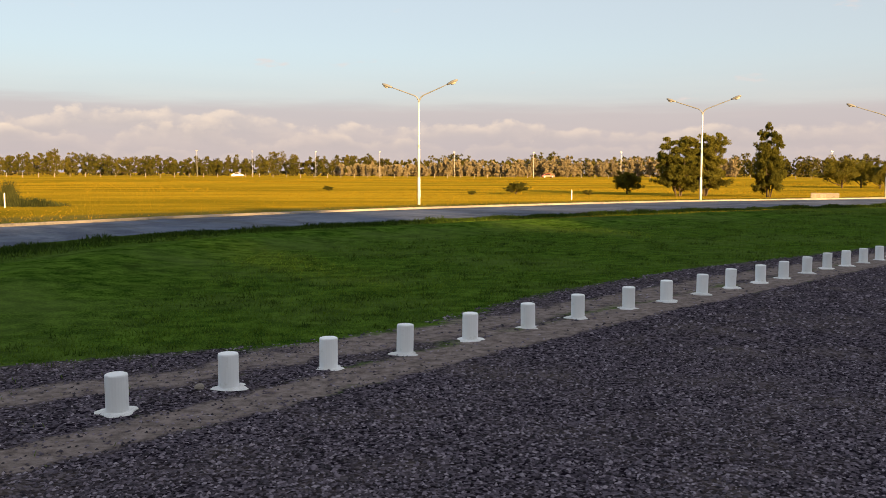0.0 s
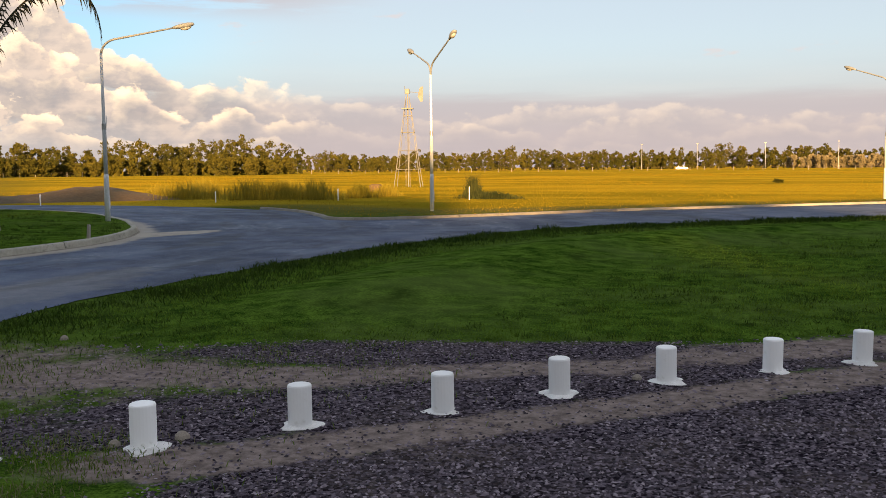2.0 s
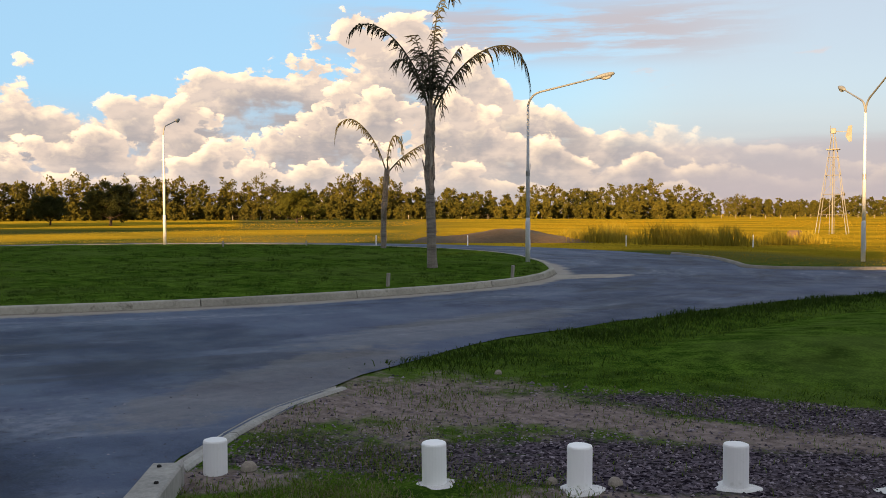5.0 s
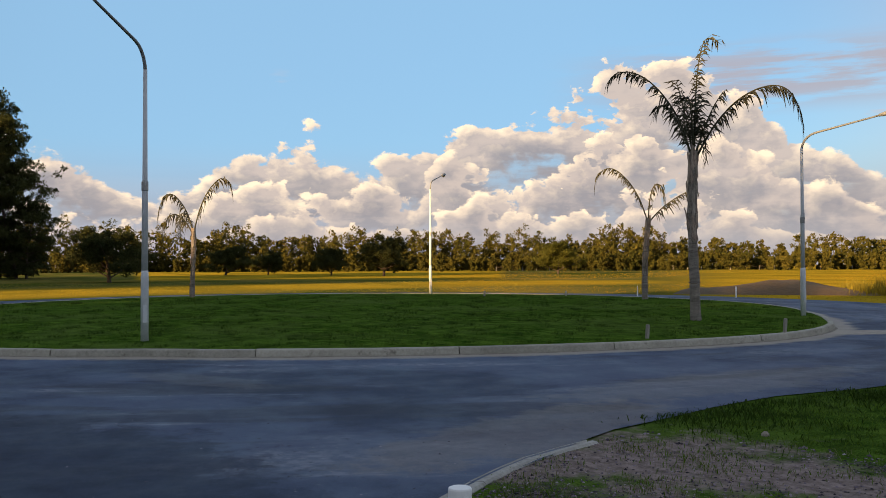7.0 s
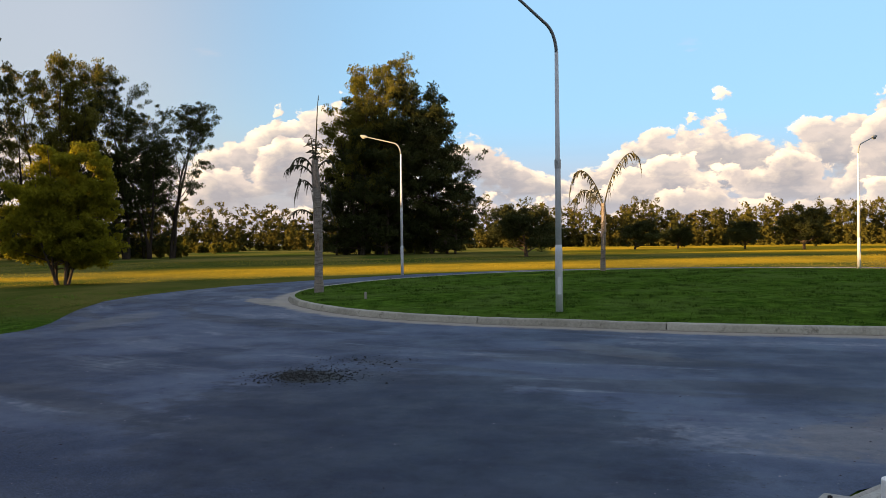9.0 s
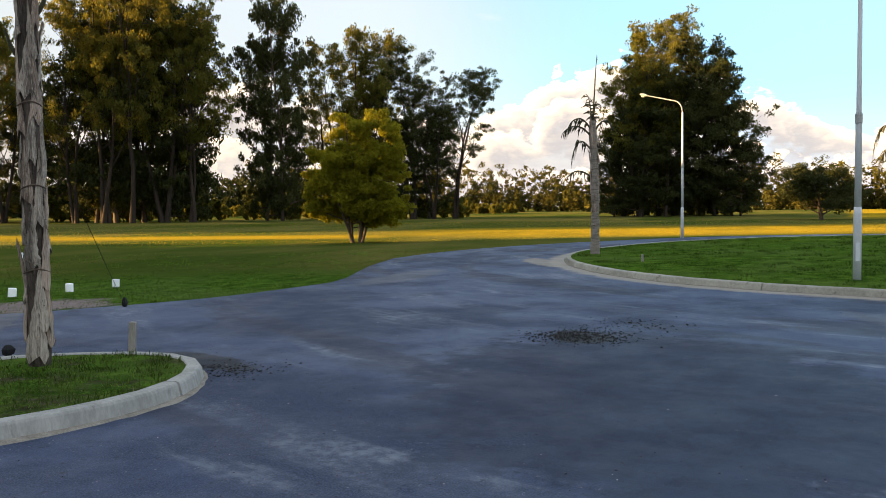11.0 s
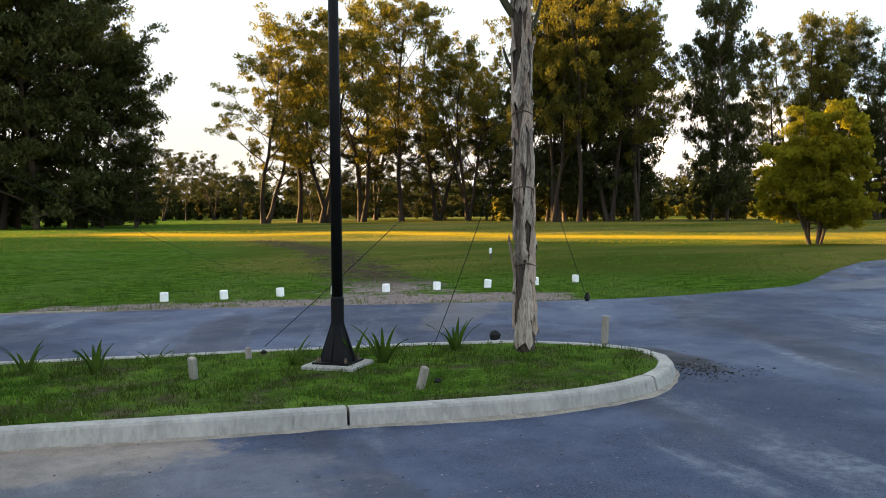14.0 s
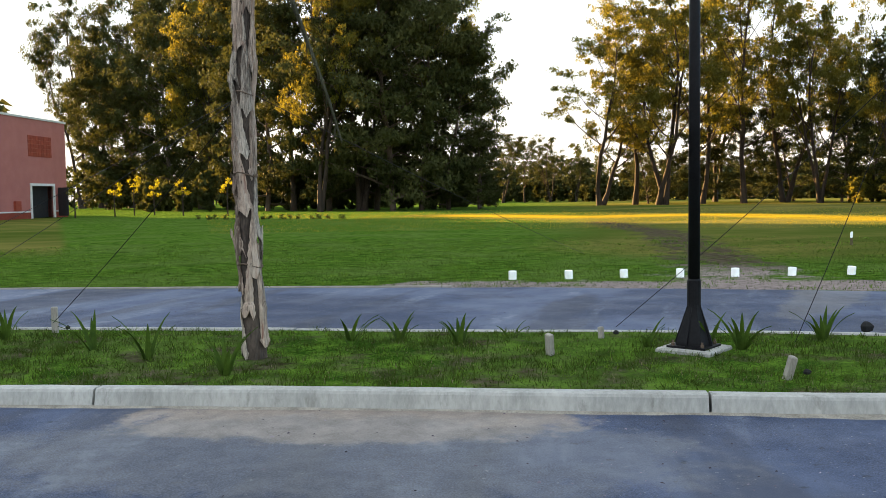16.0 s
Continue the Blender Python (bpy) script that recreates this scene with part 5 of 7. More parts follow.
    tagged(part("fibre", g, PALM_BARK, root), kind="stuff")
    for k in range(3):
        z = h * (0.22 + 0.2 * k) + rnd.uniform(-0.1, 0.1)
        ring = [around(z + 0.02 * math.sin(a * 2), a, 0.03) for a in np.linspace(0, 6.28, 17)]
        part("tie", Geo().tube(ring, [0.007] * 17, 4), RUST, root)
    return path[-1]


def frond(root, at, heading, points, leaflet=0.42, gap=0.038, mat=None, seed=0, hang=0.75, bare=0.18, label="", rib_r=0.028):
    """A feather leaf: a rib through points (outwards, upwards) in the plane of a heading, with hanging leaflets."""
    rnd = random.Random(seed)
    b = radians(heading)
    out = Vector((-math.sin(b), math.cos(b), 0))
    side = Vector((math.cos(b), math.sin(b), 0))
    line = [at + out * p.x + Vector((0, 0, p.y)) for p in spline(points, 0.05)]
    n = len(line)
    g = Geo().tube(line[::2] + [line[-1]], [rib_r * (1 - 0.85 * i / (len(line[::2]))) + 0.004 for i in range(len(line[::2]) + 1)], 5)
    run, nxt = 0.0, 0.0
    total = sum((line[i + 1] - line[i]).length for i in range(n - 1))
    verts, faces = [], []
    for i in range(1, n):
        run += (line[i] - line[i - 1]).length
        if run < bare * total or run < nxt:
            continue
        nxt = run + gap
        t = run / total
        d = (line[i] - line[i - 1]).normalized()
        for s in (-1, 1):
            if rnd.random() < 0.12:
                continue
            ln = leaflet * rnd.uniform(0.5, 1.15) * (1.0 if t < 0.75 else 1.6 - t * 0.85)
            w1 = (side * s * rnd.uniform(0.3, 0.9) + d * rnd.uniform(0.2, 0.7) + Vector((0, 0, -hang * rnd.uniform(0.0, 0.9)))).normalized()
            w2 = (w1 + Vector((0, 0, -hang * rnd.uniform(0.6, 1.8)))).normalized()
            a = line[i]
            m = a + w1 * ln * 0.45
            e = m + w2 * ln * 0.55
            k = d * 0.022
            j = len(verts)
            verts += [a - k * 0.6, a + k * 0.6, m + k, m - k, e]
            faces += [(j, j + 1, j + 2, j + 3), (j + 3, j + 2, j + 4)]
    rib = part("frond", g, DEAD_FROND, root, label)
    part("foliage", Geo().put(verts, faces), mat or DEAD_FROND, rib)


def palm(place, label, group, h, r, seed, fronds, sheaths=14, foot=0.0):
    root = thing("palm", place, label, "palm tree", group)
    top = palm_trunk(root, h, r, seed, sheaths, foot)
    for i, (heading, pts, kw) in enumerate(fronds):
        frond(root, top, heading, pts, seed=seed * 10 + i, **kw)
    return root


PALM_GROUP = "transplanted palms round the crossing"
palm(on_ring(50.34, 23.8), "withered transplanted palm with a few drooping fronds on a lawn", PALM_GROUP, 4.3, 0.125, 1, [
    (140, [(0, -0.3), (0.35, 0.8), (0.85, 1.6), (1.4, 2.05), (1.9, 2.1), (2.15, 1.85)], dict(leaflet=0.55, gap=0.04)),
    (-10, [(0, -0.3), (0.05, 0.9), (0.12, 1.9), (0.25, 2.6), (0.42, 2.9), (0.75, 2.85)], dict(leaflet=0.5, gap=0.04)),
    (-40, [(0, -0.3), (0.5, 0.6), (1.1, 1.25), (1.75, 1.55), (2.25, 1.45), (2.55, 0.9), (2.62, 0.35)], dict(leaflet=0.58, gap=0.04)),
    (200, [(0, 0.0), (0.1, 1.0), (0.25, 1.35), (0.42, 1.1), (0.45, 0.6)], dict(leaflet=0.5, gap=0.03, hang=1.4)),
    (95, [(0, -0.2), (0.2, 0.7), (0.45, 1.5), (0.6, 1.9)], dict(leaflet=0.5)),
    (160, [(0, -0.2), (0.3, 0.5), (0.6, 1.05), (0.85, 1.15), (1.0, 0.9)], dict(leaflet=0.5)),
    (-30, [(0, -0.2), (0.25, 0.5), (0.5, 1.1), (0.75, 1.5)], dict(leaflet=0.5)),
    (10, [(0, 0.0), (0.1, 0.5), (0.3, 0.7), (0.45, 0.3), (0.5, -0.2)], dict(leaflet=0.5, gap=0.03, hang=1.4)),
    (30, [(0, -0.2), (0.15, 0.7), (0.35, 1.3), (0.7, 1.6)], dict(leaflet=0.5))], 14, 0.45)
palm(on_ring(53.19, 37.6), "withered transplanted palm with curling fronds on a lawn", PALM_GROUP, 3.3, 0.115, 2, [
    (143, [(0, -0.2), (0.4, 0.9), (0.95, 1.7), (1.5, 2.05), (2.0, 1.8), (2.15, 1.2)], dict(leaflet=0.5)),
    (-20, [(0, -0.2), (0.08, 0.8), (0.3, 1.35), (0.62, 1.2), (0.72, 0.5)], dict(leaflet=0.6, gap=0.03, hang=1.3)),
    (-37, [(0, -0.2), (0.5, 0.35), (1.1, 0.8), (1.7, 1.1), (1.95, 1.0)], dict(leaflet=0.6, gap=0.035))], 9, 0.3)
palm(on_ring(81.1, 40.5), "young palm with arching fronds lit from the side", PALM_GROUP, 3.0, 0.10, 3, [
    (171, [(0, -0.2), (0.3, 0.7), (0.75, 1.35), (1.15, 1.4), (1.4, 0.9), (1.5, 0.3)], dict(leaflet=0.6, gap=0.035, hang=1.2)),
    (-9, [(0, -0.2), (0.25, 0.8), (0.6, 1.6), (1.1, 2.15), (1.5, 2.0), (1.65, 1.4)], dict(leaflet=0.6, gap=0.035, hang=1.2)),
    (150, [(0, -0.3), (0.45, 0.35), (0.9, 0.6), (1.3, 0.2), (1.4, -0.5)], dict(leaflet=0.6, gap=0.03, hang=1.4)),
    (110, [(0, -0.3), (0.4, 0.4), (0.9, 0.7), (1.25, 0.3), (1.3, -0.4)], dict(leaflet=0.6, gap=0.03, hang=1.4))], 8, 0.3)
palm(on_ring(98.9, 27.6), "nearly dead palm with a bare spike and hanging leaf stubs", PALM_GROUP, 4.0, 0.125, 4, [
    (185, [(0, -0.9), (0.3, -0.6), (0.5, -0.75), (0.62, -1.15)], dict(leaflet=0.4, gap=0.014, hang=1.2, bare=0.2)),
    (200, [(0, -0.3), (0.3, 0.05), (0.6, 0.0), (0.8, -0.35)], dict(leaflet=0.4, gap=0.014, hang=1.1, bare=0.2)),
    (15, [(0, -0.9), (0.25, -0.65), (0.42, -0.8), (0.5, -1.2)], dict(leaflet=0.35, gap=0.02, hang=1.1, bare=0.2)),
    (0, [(0, -0.2), (0.06, 0.8), (0.1, 1.5), (0.14, 1.95)], dict(leaflet=0.22, gap=0.07, hang=0.3)),
    (189, [(0, -0.5), (0.3, -0.2), (0.6, -0.15), (0.85, -0.3)], dict(leaflet=0.42, gap=0.014, hang=0.8, bare=0.2)),
    (9, [(0, -0.4), (0.25, -0.05), (0.45, 0.0), (0.6, -0.2)], dict(leaflet=0.3, gap=0.03, hang=0.8, bare=0.3)),
    (160, [(0, -1.7), (0.35, -1.5), (0.65, -1.5), (0.85, -1.65)], dict(leaflet=0.36, gap=0.014, hang=0.7, bare=0.3)),
    (20, [(0, -1.6), (0.3, -1.35), (0.5, -1.6), (0.55, -1.9)], dict(leaflet=0.3, gap=0.05, hang=0.9, bare=0.3)),
    (-60, [(0, -0.2), (0.15, 0.3), (0.32, 0.55), (0.45, 0.4)], dict(leaflet=0.3, gap=0.05)),
    (120, [(0, -0.2), (0.15, 0.35), (0.3, 0.7), (0.5, 0.85)], dict(leaflet=0.3, gap=0.05))], 10, 0.3)
MED_Z = 0.125
palm_near = palm(Vector((-6.97, -6.33, MED_Z)), "bare palm trunk wrapped in old leaf bases on a grassy median", PALM_GROUP, 4.1, 0.093, 5, [
    (230, [(0, -0.75), (0.18, -0.5), (0.34, -0.2), (0.42, 0.05)], dict(leaflet=0.1, gap=0.2, rib_r=0.05)),
    (215, [(0, -0.5), (0.16, -0.3), (0.27, 0.0), (0.33, 0.2)], dict(leaflet=0.08, gap=0.2, rib_r=0.045)),
    (50, [(0, -0.6), (0.1, -0.35), (0.2, -0.2), (0.22, 0.0)], dict(leaflet=0.08, gap=0.2, rib_r=0.04)),
    (200, [(0, -0.2), (0.12, 0.2), (0.2, 0.6)], dict(leaflet=0.15, gap=0.15)),
    (20, [(0, -0.9), (0.14, -0.7), (0.2, -0.5)], dict(leaflet=0.08, gap=0.2)),
    (215, [(0, -1.3), (0.13, -1.15), (0.2, -0.95)], dict(leaflet=0.06, gap=0.2)),
    (60, [(0, -0.1), (0.15, 0.6), (0.5, 1.4), (1.1, 1.9)], dict(leaflet=0.4)),
    (320, [(0, -0.1), (0.15, 0.6), (0.5, 1.2), (1.2, 1.5)], dict(leaflet=0.4))], 32)
palm_second = palm(Vector((-1.32, -8.50, MED_Z)), "leaning palm trunk tied with ropes on a grassy median", PALM_GROUP, 4.0, 0.085, 6, [
    (100, [(0, -0.4), (0.25, -0.25), (0.5, -0.8), (0.78, -1.5), (0.95, -2.0)], dict(leaflet=0.25, gap=0.25, hang=1.2)),
    (300, [(0, -0.1), (0.4, 0.5), (0.9, 0.5), (1.2, -0.2), (1.25, -0.8)], dict(leaflet=0.5, gap=0.04, hang=1.4)),
    (20, [(0, -0.1), (0.15, 0.6), (0.5, 1.3), (1.1, 1.6)], dict(leaflet=0.4)),
    (180, [(0, -0.1), (0.15, 0.6), (0.5, 1.2), (1.2, 1.5)], dict(leaflet=0.4))], 32)


def rope(a, b, label, group, r=0.0038, sag=0.05):
    a, b = Vector(a), Vector(b)
    path = [a.lerp(b, i / 10) - Vector((0, 0, sag * math.sin(math.pi * i / 10))) for i in range(11)]
    ob = part("guy_rope", Geo().tube(path, [r] * 11, 5), BLACK_IRON, None)
    tagged(ob, label, "rope", group)


def stake(at, lean=(0.1, 0.0), h=0.24, label="weathered wooden stake driven into the grass"):
    root = thing("stake", at, label, "stake", "wooden stakes on the lawns", turn=random.uniform(0, 3))
    m = Matrix.Rotation(lean[0], 4, "X") @ Matrix.Rotation(lean[1], 4, "Y")
    part("post", Geo().box((0, 0, h / 2 - 0.06), (0.065, 0.05, h + 0.12), m, 0.008), STAKE_WOOD, root)
    return root


ROPE = "taut dark guy rope holding a palm"
p1 = Vector((-6.97, -6.33, 0))
for end, z in (((-5.14, -8.37), 0.17), ((-6.15, -6.85), 0.15), ((-12.42, -9.6), 0.05)):
    rope((p1.x, p1.y, 2.75), (*end, z), ROPE, "guy ropes of the palms")
p2 = Vector((-1.32, -8.5, 0))
for end, z in (((3.6, -21.5), 0.03), ((2.2, -19.6), 0.03), ((0.4, -11.05), 0.25), ((-12.2, -20.4), 0.05)):
    rope((p2.x, p2.y, 2.55), (*end, z), ROPE, "guy ropes of the palms", 0.0038)
for i, (x, y, h, l) in enumerate(((-3.77, -7.38, 0.22, (0.25, 0.2)), (-4.70, -7.97, 0.13, (0.1, -0.1)), (-4.86, -5.60, 0.20, (-0.2, 0.15)), (0.38, -11.1, 0.30, (0.03, 0.0)), (-7.86, -5.93, 0.33, (0.05, 0.08)))):
    stake((x, y, MED_Z), l, h)
    if i in (1, 2, 3):
        k = part("rope_knot", Geo().lathe([(0.01, -0.01), (0.024, 0.0), (0.026, 0.014), (0.014, 0.03), (0.004, 0.034)], sides=8, wobble=0.25), RUBBER, None)
        k.matrix_basis = Matrix.Translation((x - 0.13, y + 0.06, MED_Z + 0.06))
        tagged(k, "dark bunched rope knot lying by a stake", "rope knot", "rope knots")
for b, d, h in ((45.25, 20.9, 0.34), (53.2, 18.6, 0.3), (63.1, 38, 0.25), (58, 41, 0.25), (96, 23.5, 0.2)):
    stake(on_ring(b, d), (0.05, 0.04), h)
k = part("rope_knot", Geo().lathe([(0.02, -0.02), (0.04, 0.0), (0.05, 0.05), (0.03, 0.12), (0.01, 0.14)], sides=8, wobble=0.25), RUBBER, None)
k.matrix_basis = Matrix.Translation((-12.45, -9.62, 0.03))
tagged(k, "dark bunched rope knot at the road edge", "rope knot", "rope knots")
k = part("rope_knot", Geo().lathe([(0.02, -0.02), (0.05, 0.0), (0.06, 0.05), (0.03, 0.09), (0.01, 0.10)], sides=8, wobble=0.25), RUBBER, None)
k.matrix_basis = Matrix.Translation((-7.9, -7.6, 0.04))
tagged(k, "dark bundle lying behind the palm on the road", "rope knot", "rope knots")


# ---- black pole on the median ----
def black_pole():
    at = polar(144.06, 8.62, MED_Z)
    root = thing("lamp_post", at, "black iron lamp post on a square concrete footing", "lamp post", turn=radians(28))
    part("footing", Geo().box((0, 0, 0.0), (0.52, 0.52, 0.10), bevel=0.015), CONCRETE, root, "grey square concrete footing")
    part("base_plate", Geo().box((0, 0, 0.058), (0.37, 0.37, 0.02)), BLACK_IRON, root)
    for k in range(4):
        a = k * math.pi / 2
        g = Geo()
        t = 0.008
        m = Matrix.Rotation(a, 4, "Z")
        prof = [(0.05, 0.065), (0.178, 0.065), (0.178, 0.10), (0.066, 0.42), (0.05, 0.42)]
        vs = [m @ Vector((x, -t, z)) for x, z in prof] + [m @ Vector((x, t, z)) for x, z in prof]
        n = len(prof)
        fs = [tuple(range(n)), tuple(range(2 * n - 1, n - 1, -1))] + [(i, i + n, (i + 1) % n + n, (i + 1) % n) for i in range(n)]
        part("gusset", g.put(vs, fs), BLACK_IRON, root)
        part("bolt", Geo().lathe([(0.016, 0.066), (0.016, 0.092), (0.009, 0.094), (0.009, 0.115)], (math.cos(a + 0.785) * 0.2, math.sin(a + 0.785) * 0.2, 0), 6), RUST, root)
    # skirt between the gussets
    prof = [(0.155, 0.07), (0.15, 0.10), (0.07, 0.40), (0.064, 0.44)]
    vs, fs = [], []
    for r, z in prof:
        for k in range(8):
            a = k * math.pi / 4
            rr = r * (1.0 if k % 2 == 0 else 1.12 if r > 0.1 else 1.0)
            vs.append((math.cos(a) * rr, math.sin(a) * rr, z))
    for i in range(3):
        for k in range(8):
            fs.append((i * 8 + k, i * 8 + (k + 1) % 8, i * 8 + 8 + (k + 1) % 8, i * 8 + 8 + k))
    part("skirt", Geo().put(vs, fs), BLACK_IRON, root)
    part("sleeve", Geo().lathe([(0.062, 0.38), (0.062, 0.66), (0.054, 0.675)], sides=16), BLACK_IRON, root, smooth=False)
    part("post", Geo().lathe([(0.053, 0.66), (0.05, 2.6), (0.046, 4.6)], sides=16), BLACK_IRON, root, smooth=True)


black_pole()


# ---- strap-leaved plants on the median ----
def lily(at, seed, size=0.42, count=8):
    rnd = random.Random(seed)
    root = thing("lily_plant", at, "strap-leaved green lily clump in median grass", "plant", "lily clumps on the median")
    for k in range(count):
        a, ln, up = rnd.uniform(0, 6.28), size * rnd.uniform(0.85, 1.5), rnd.uniform(0.9, 2.2)
        d = Vector((math.cos(a), math.sin(a), 0))
        s = Vector((-d.y, d.x, 0))
        vs, fs, n = [], [], 7
        p, w = Vector((d.x * 0.02, d.y * 0.02, -0.02)), Vector((d.x * 0.5, d.y * 0.5, up)).normalized()
        for i in range(n):
            t = i / (n - 1)
            wd = 0.024 * (1 - t ** 2.2) + 0.001
            vs += [p - s * wd, p + Vector((0, 0, -0.006)), p + s * wd]
            w = (w + Vector((0, 0, -0.05 - 0.16 * t)) + d * 0.05).normalized()
            p = p + w * ln / (n - 1)
        for i in range(n - 1):
            for j in range(2):
                fs.append((i * 3 + j, i * 3 + j + 1, i * 3 + j + 4, i * 3 + j + 3))
        part("leaf", Geo().put(vs, fs), LILY, root)


for i, (x, y, s, c) in enumerate(((-2.39, -9.04, 0.34, 6), (-2.86, -8.85, 0.34, 6), (-3.31, -8.37, 0.42, 8), (-3.91, -8.43, 0.24, 3), (-4.82, -7.38, 0.30, 5), (-5.48, -6.82, 0.46, 10), (-5.2, -6.95, 0.36, 7), (-6.5, -6.85, 0.44, 9), (0.86, -10.84, 0.5, 8), (0.03, -9.62, 0.5, 6), (-0.41, -8.87, 0.5, 8), (-0.93, -7.78, 0.44, 9), (-2.3, -8.7, 0.3, 4))):
    lily((x, y, MED_Z), i + 40, s * 0.82, c)


# ---- kerb beam, flush edging, gutter, stains ----
def beam():
    a, b = Vector((-5.34, 2.17, 0)), Vector((-3.55, 0.86, 0))
    root = thing("concrete_beam", (a + b) / 2 + Vector((0, 0, 0.065)), "pale concrete wheel stop beam with dark bolt heads", "wheel stop", turn=math.atan2((b - a).y, (b - a).x))
    ln = (b - a).length
    part("beam", Geo().box((0, 0, 0), (ln, 0.19, 0.15), bevel=0.012), CONCRETE, root)
    for k in range(-3, 4):
        part("bolt", Geo().lathe([(0.014, 0.0), (0.014, 0.01), (0.006, 0.014)], (k * ln / 6.6, 0.03 * (-1) ** k, 0.075), 8), RUBBER, root)


beam()
flush = spline([(-5.62, 2.28), (-6.25, 3.0), (-6.85, 3.85), (-7.25, 4.75)], 0.15)
kerb("edging_lot", flush, "flush pale concrete edging between road and gravel", 0.95, False, width=0.13, height=0.022, inner=-1)
kerb("edging_lane", spline(FAR_LANE[:5], 0.8), "thin pale concrete edging along a road lane", 3.0, False, width=0.09, height=0.04, inner=1, mat=DARKENED_KERB)
kerb("kerb_field", spline(FAR_EDGE, 0.7), "pale concrete kerb between road and dry field", 5.0, False, width=0.14, height=0.10, inner=1, mat=DARKENED_KERB)


# ---- loose stones ----
def stones(name, xy, size, mat, label, seed, z=0.0, category="gravel"):
    """Angular stones lying half sunk: joined, for nobody could count them."""
    r = np.random.default_rng(seed)
    n = len(xy)
    base = np.array([[1, 0, 0], [0, 1, 0], [-1, 0, 0], [0, -1, 0], [0, 0, 0.8], [0, 0, -0.6]], float)
    v = base[None] * (1 + r.uniform(-0.35, 0.35, (n, 6, 1)))
    v[:, :4, 2] += r.uniform(-0.3, 0.3, (n, 4))
    a = r.uniform(0, 6.28, n)
    c, s = np.cos(a)[:, None], np.sin(a)[:, None]
    sc = size * r.uniform(0.55, 1.4, n)
    x, y = v[..., 0] * r.uniform(0.8, 1.4, (n, 1)), v[..., 1]
    v2 = np.stack([x * c - y * s, x * s + y * c, v[..., 2] * r.uniform(0.6, 1.0, (n, 1))], -1) * sc[:, None, None]
    v2[..., 0] += xy[:, 0][:, None]
    v2[..., 1] += xy[:, 1][:, None]
    v2[..., 2] += z + (sc * 0.15)[:, None]
    v2 = v2[:, :5]
    f = np.array([[0, 1, 4], [1, 2, 4], [2, 3, 4], [3, 0, 4]])
    faces = (f[None] + (np.arange(n) * 5)[:, None, None]).reshape(-1, 3)
    tagged(new(name, soup(name, v2.reshape(-1, 3), faces, mat)), label, category, kind="stuff")


def scatter(n, b0, b1, r0, r1, seed, power=1.0):
    """Places by bearing and distance, thinning out with distance."""
    r = np.random.default_rng(seed)
    b = np.radians(r.uniform(b0, b1, n))
    d = r0 * (r1 / r0) ** (r.random(n) ** power)
    return np.stack([-np.sin(b) * d, np.cos(b) * d], 1)


def lot_stones():
    m, n, b = material("crushed_stone_mixed", 0.9)
    g = n.add("ShaderNodeNewGeometry")
    col = n.ramp(g.outputs["Random Per Island"], [(0.0, (0.010, 0.008, 0.012)), (0.45, (0.070, 0.056, 0.074)), (0.8, (0.18, 0.148, 0.185)), (1.0, (0.30, 0.26, 0.30))])
    n.t.links.new(col, b.inputs["Base Color"])
    line = [(-5.2, 2.4), (-4.1, 3.05), (-1.82, 5.3), (0.6, 7.85), (3.35, 10.6), (9.2, 15.95), (24, 28)]
    strip2 = [(-5.8, 5.2), (-3.6, 5.9), (-1.9, 6.9), (0.5, 8.9), (5.4, 13.6), (11.2, 18.4), (24, 28.5)]
    r = np.random.default_rng(5)
    for k, (cnt, r0, r1, size) in enumerate(((66000, 3.4, 8.5, 0.0108), (46000, 8.5, 24, 0.017))):
        xy = scatter(cnt, -36, 70, r0, r1, 20 + k, 0.8)
        keep = inside(LOT, xy[:, 0], xy[:, 1])
        bare = np.exp(-(away(line, xy[:, 0], xy[:, 1]) / 0.42) ** 2) + 0.9 * np.exp(-(away(strip2, xy[:, 0], xy[:, 1]) / 0.5) ** 2)
        patch = np.hypot((xy[:, 0] + 4.15) * 0.77 + (xy[:, 1] - 2.75) * 0.64, ((xy[:, 0] + 4.15) * -0.64 + (xy[:, 1] - 2.75) * 0.77) * 1.9) < 1.15
        worn = np.exp(-(np.hypot(xy[:, 0] + 6.1, xy[:, 1] - 4.7) / 2.2) ** 2)
        keep &= (r.random(cnt) > bare * 0.82) & (r.random(cnt) > worn * 0.8) & (~patch | (r.random(cnt) < 0.04))
        stones("gravel", xy[keep], size, m, "grey crushed stone covering a parking lot", 30 + k)
    xy = np.vstack([RNG_DISC(900, (-11.0, -1.85), 0.62), RNG_DISC(160, (-12.3, -1.35), 0.75)])
    stones("rubble", xy, 0.013, RUBBER, "loose asphalt rubble round a road patch", 40, 0.016, "rubble")
    xy = scatter(1500, 40, 176, 4.3, 24, 50)
    ok = inside(road_edge, xy[:, 0], xy[:, 1]) & ~inside(median_line, xy[:, 0], xy[:, 1]) & ~on_island(xy[:, 0], xy[:, 1])
    stones("road_grit", xy[ok], 0.008, m, "loose dark grit strewn over asphalt", 51, 0.014, "grit")
    xy = RNG_DISC(260, (-7.75, -4.75), 0.55)
    ok = ~inside(median_line, xy[:, 0], xy[:, 1])
    stones("leaf_litter", xy[ok], 0.012, RUBBER, "dark leaf litter gathered against a kerb", 52, 0.016, "litter")


def RNG_DISC(n, c, r):
    g = np.random.default_rng(int(abs(c[0] * 100)))
    return np.array(c) + g.normal(size=(n, 2)) * r * 0.5


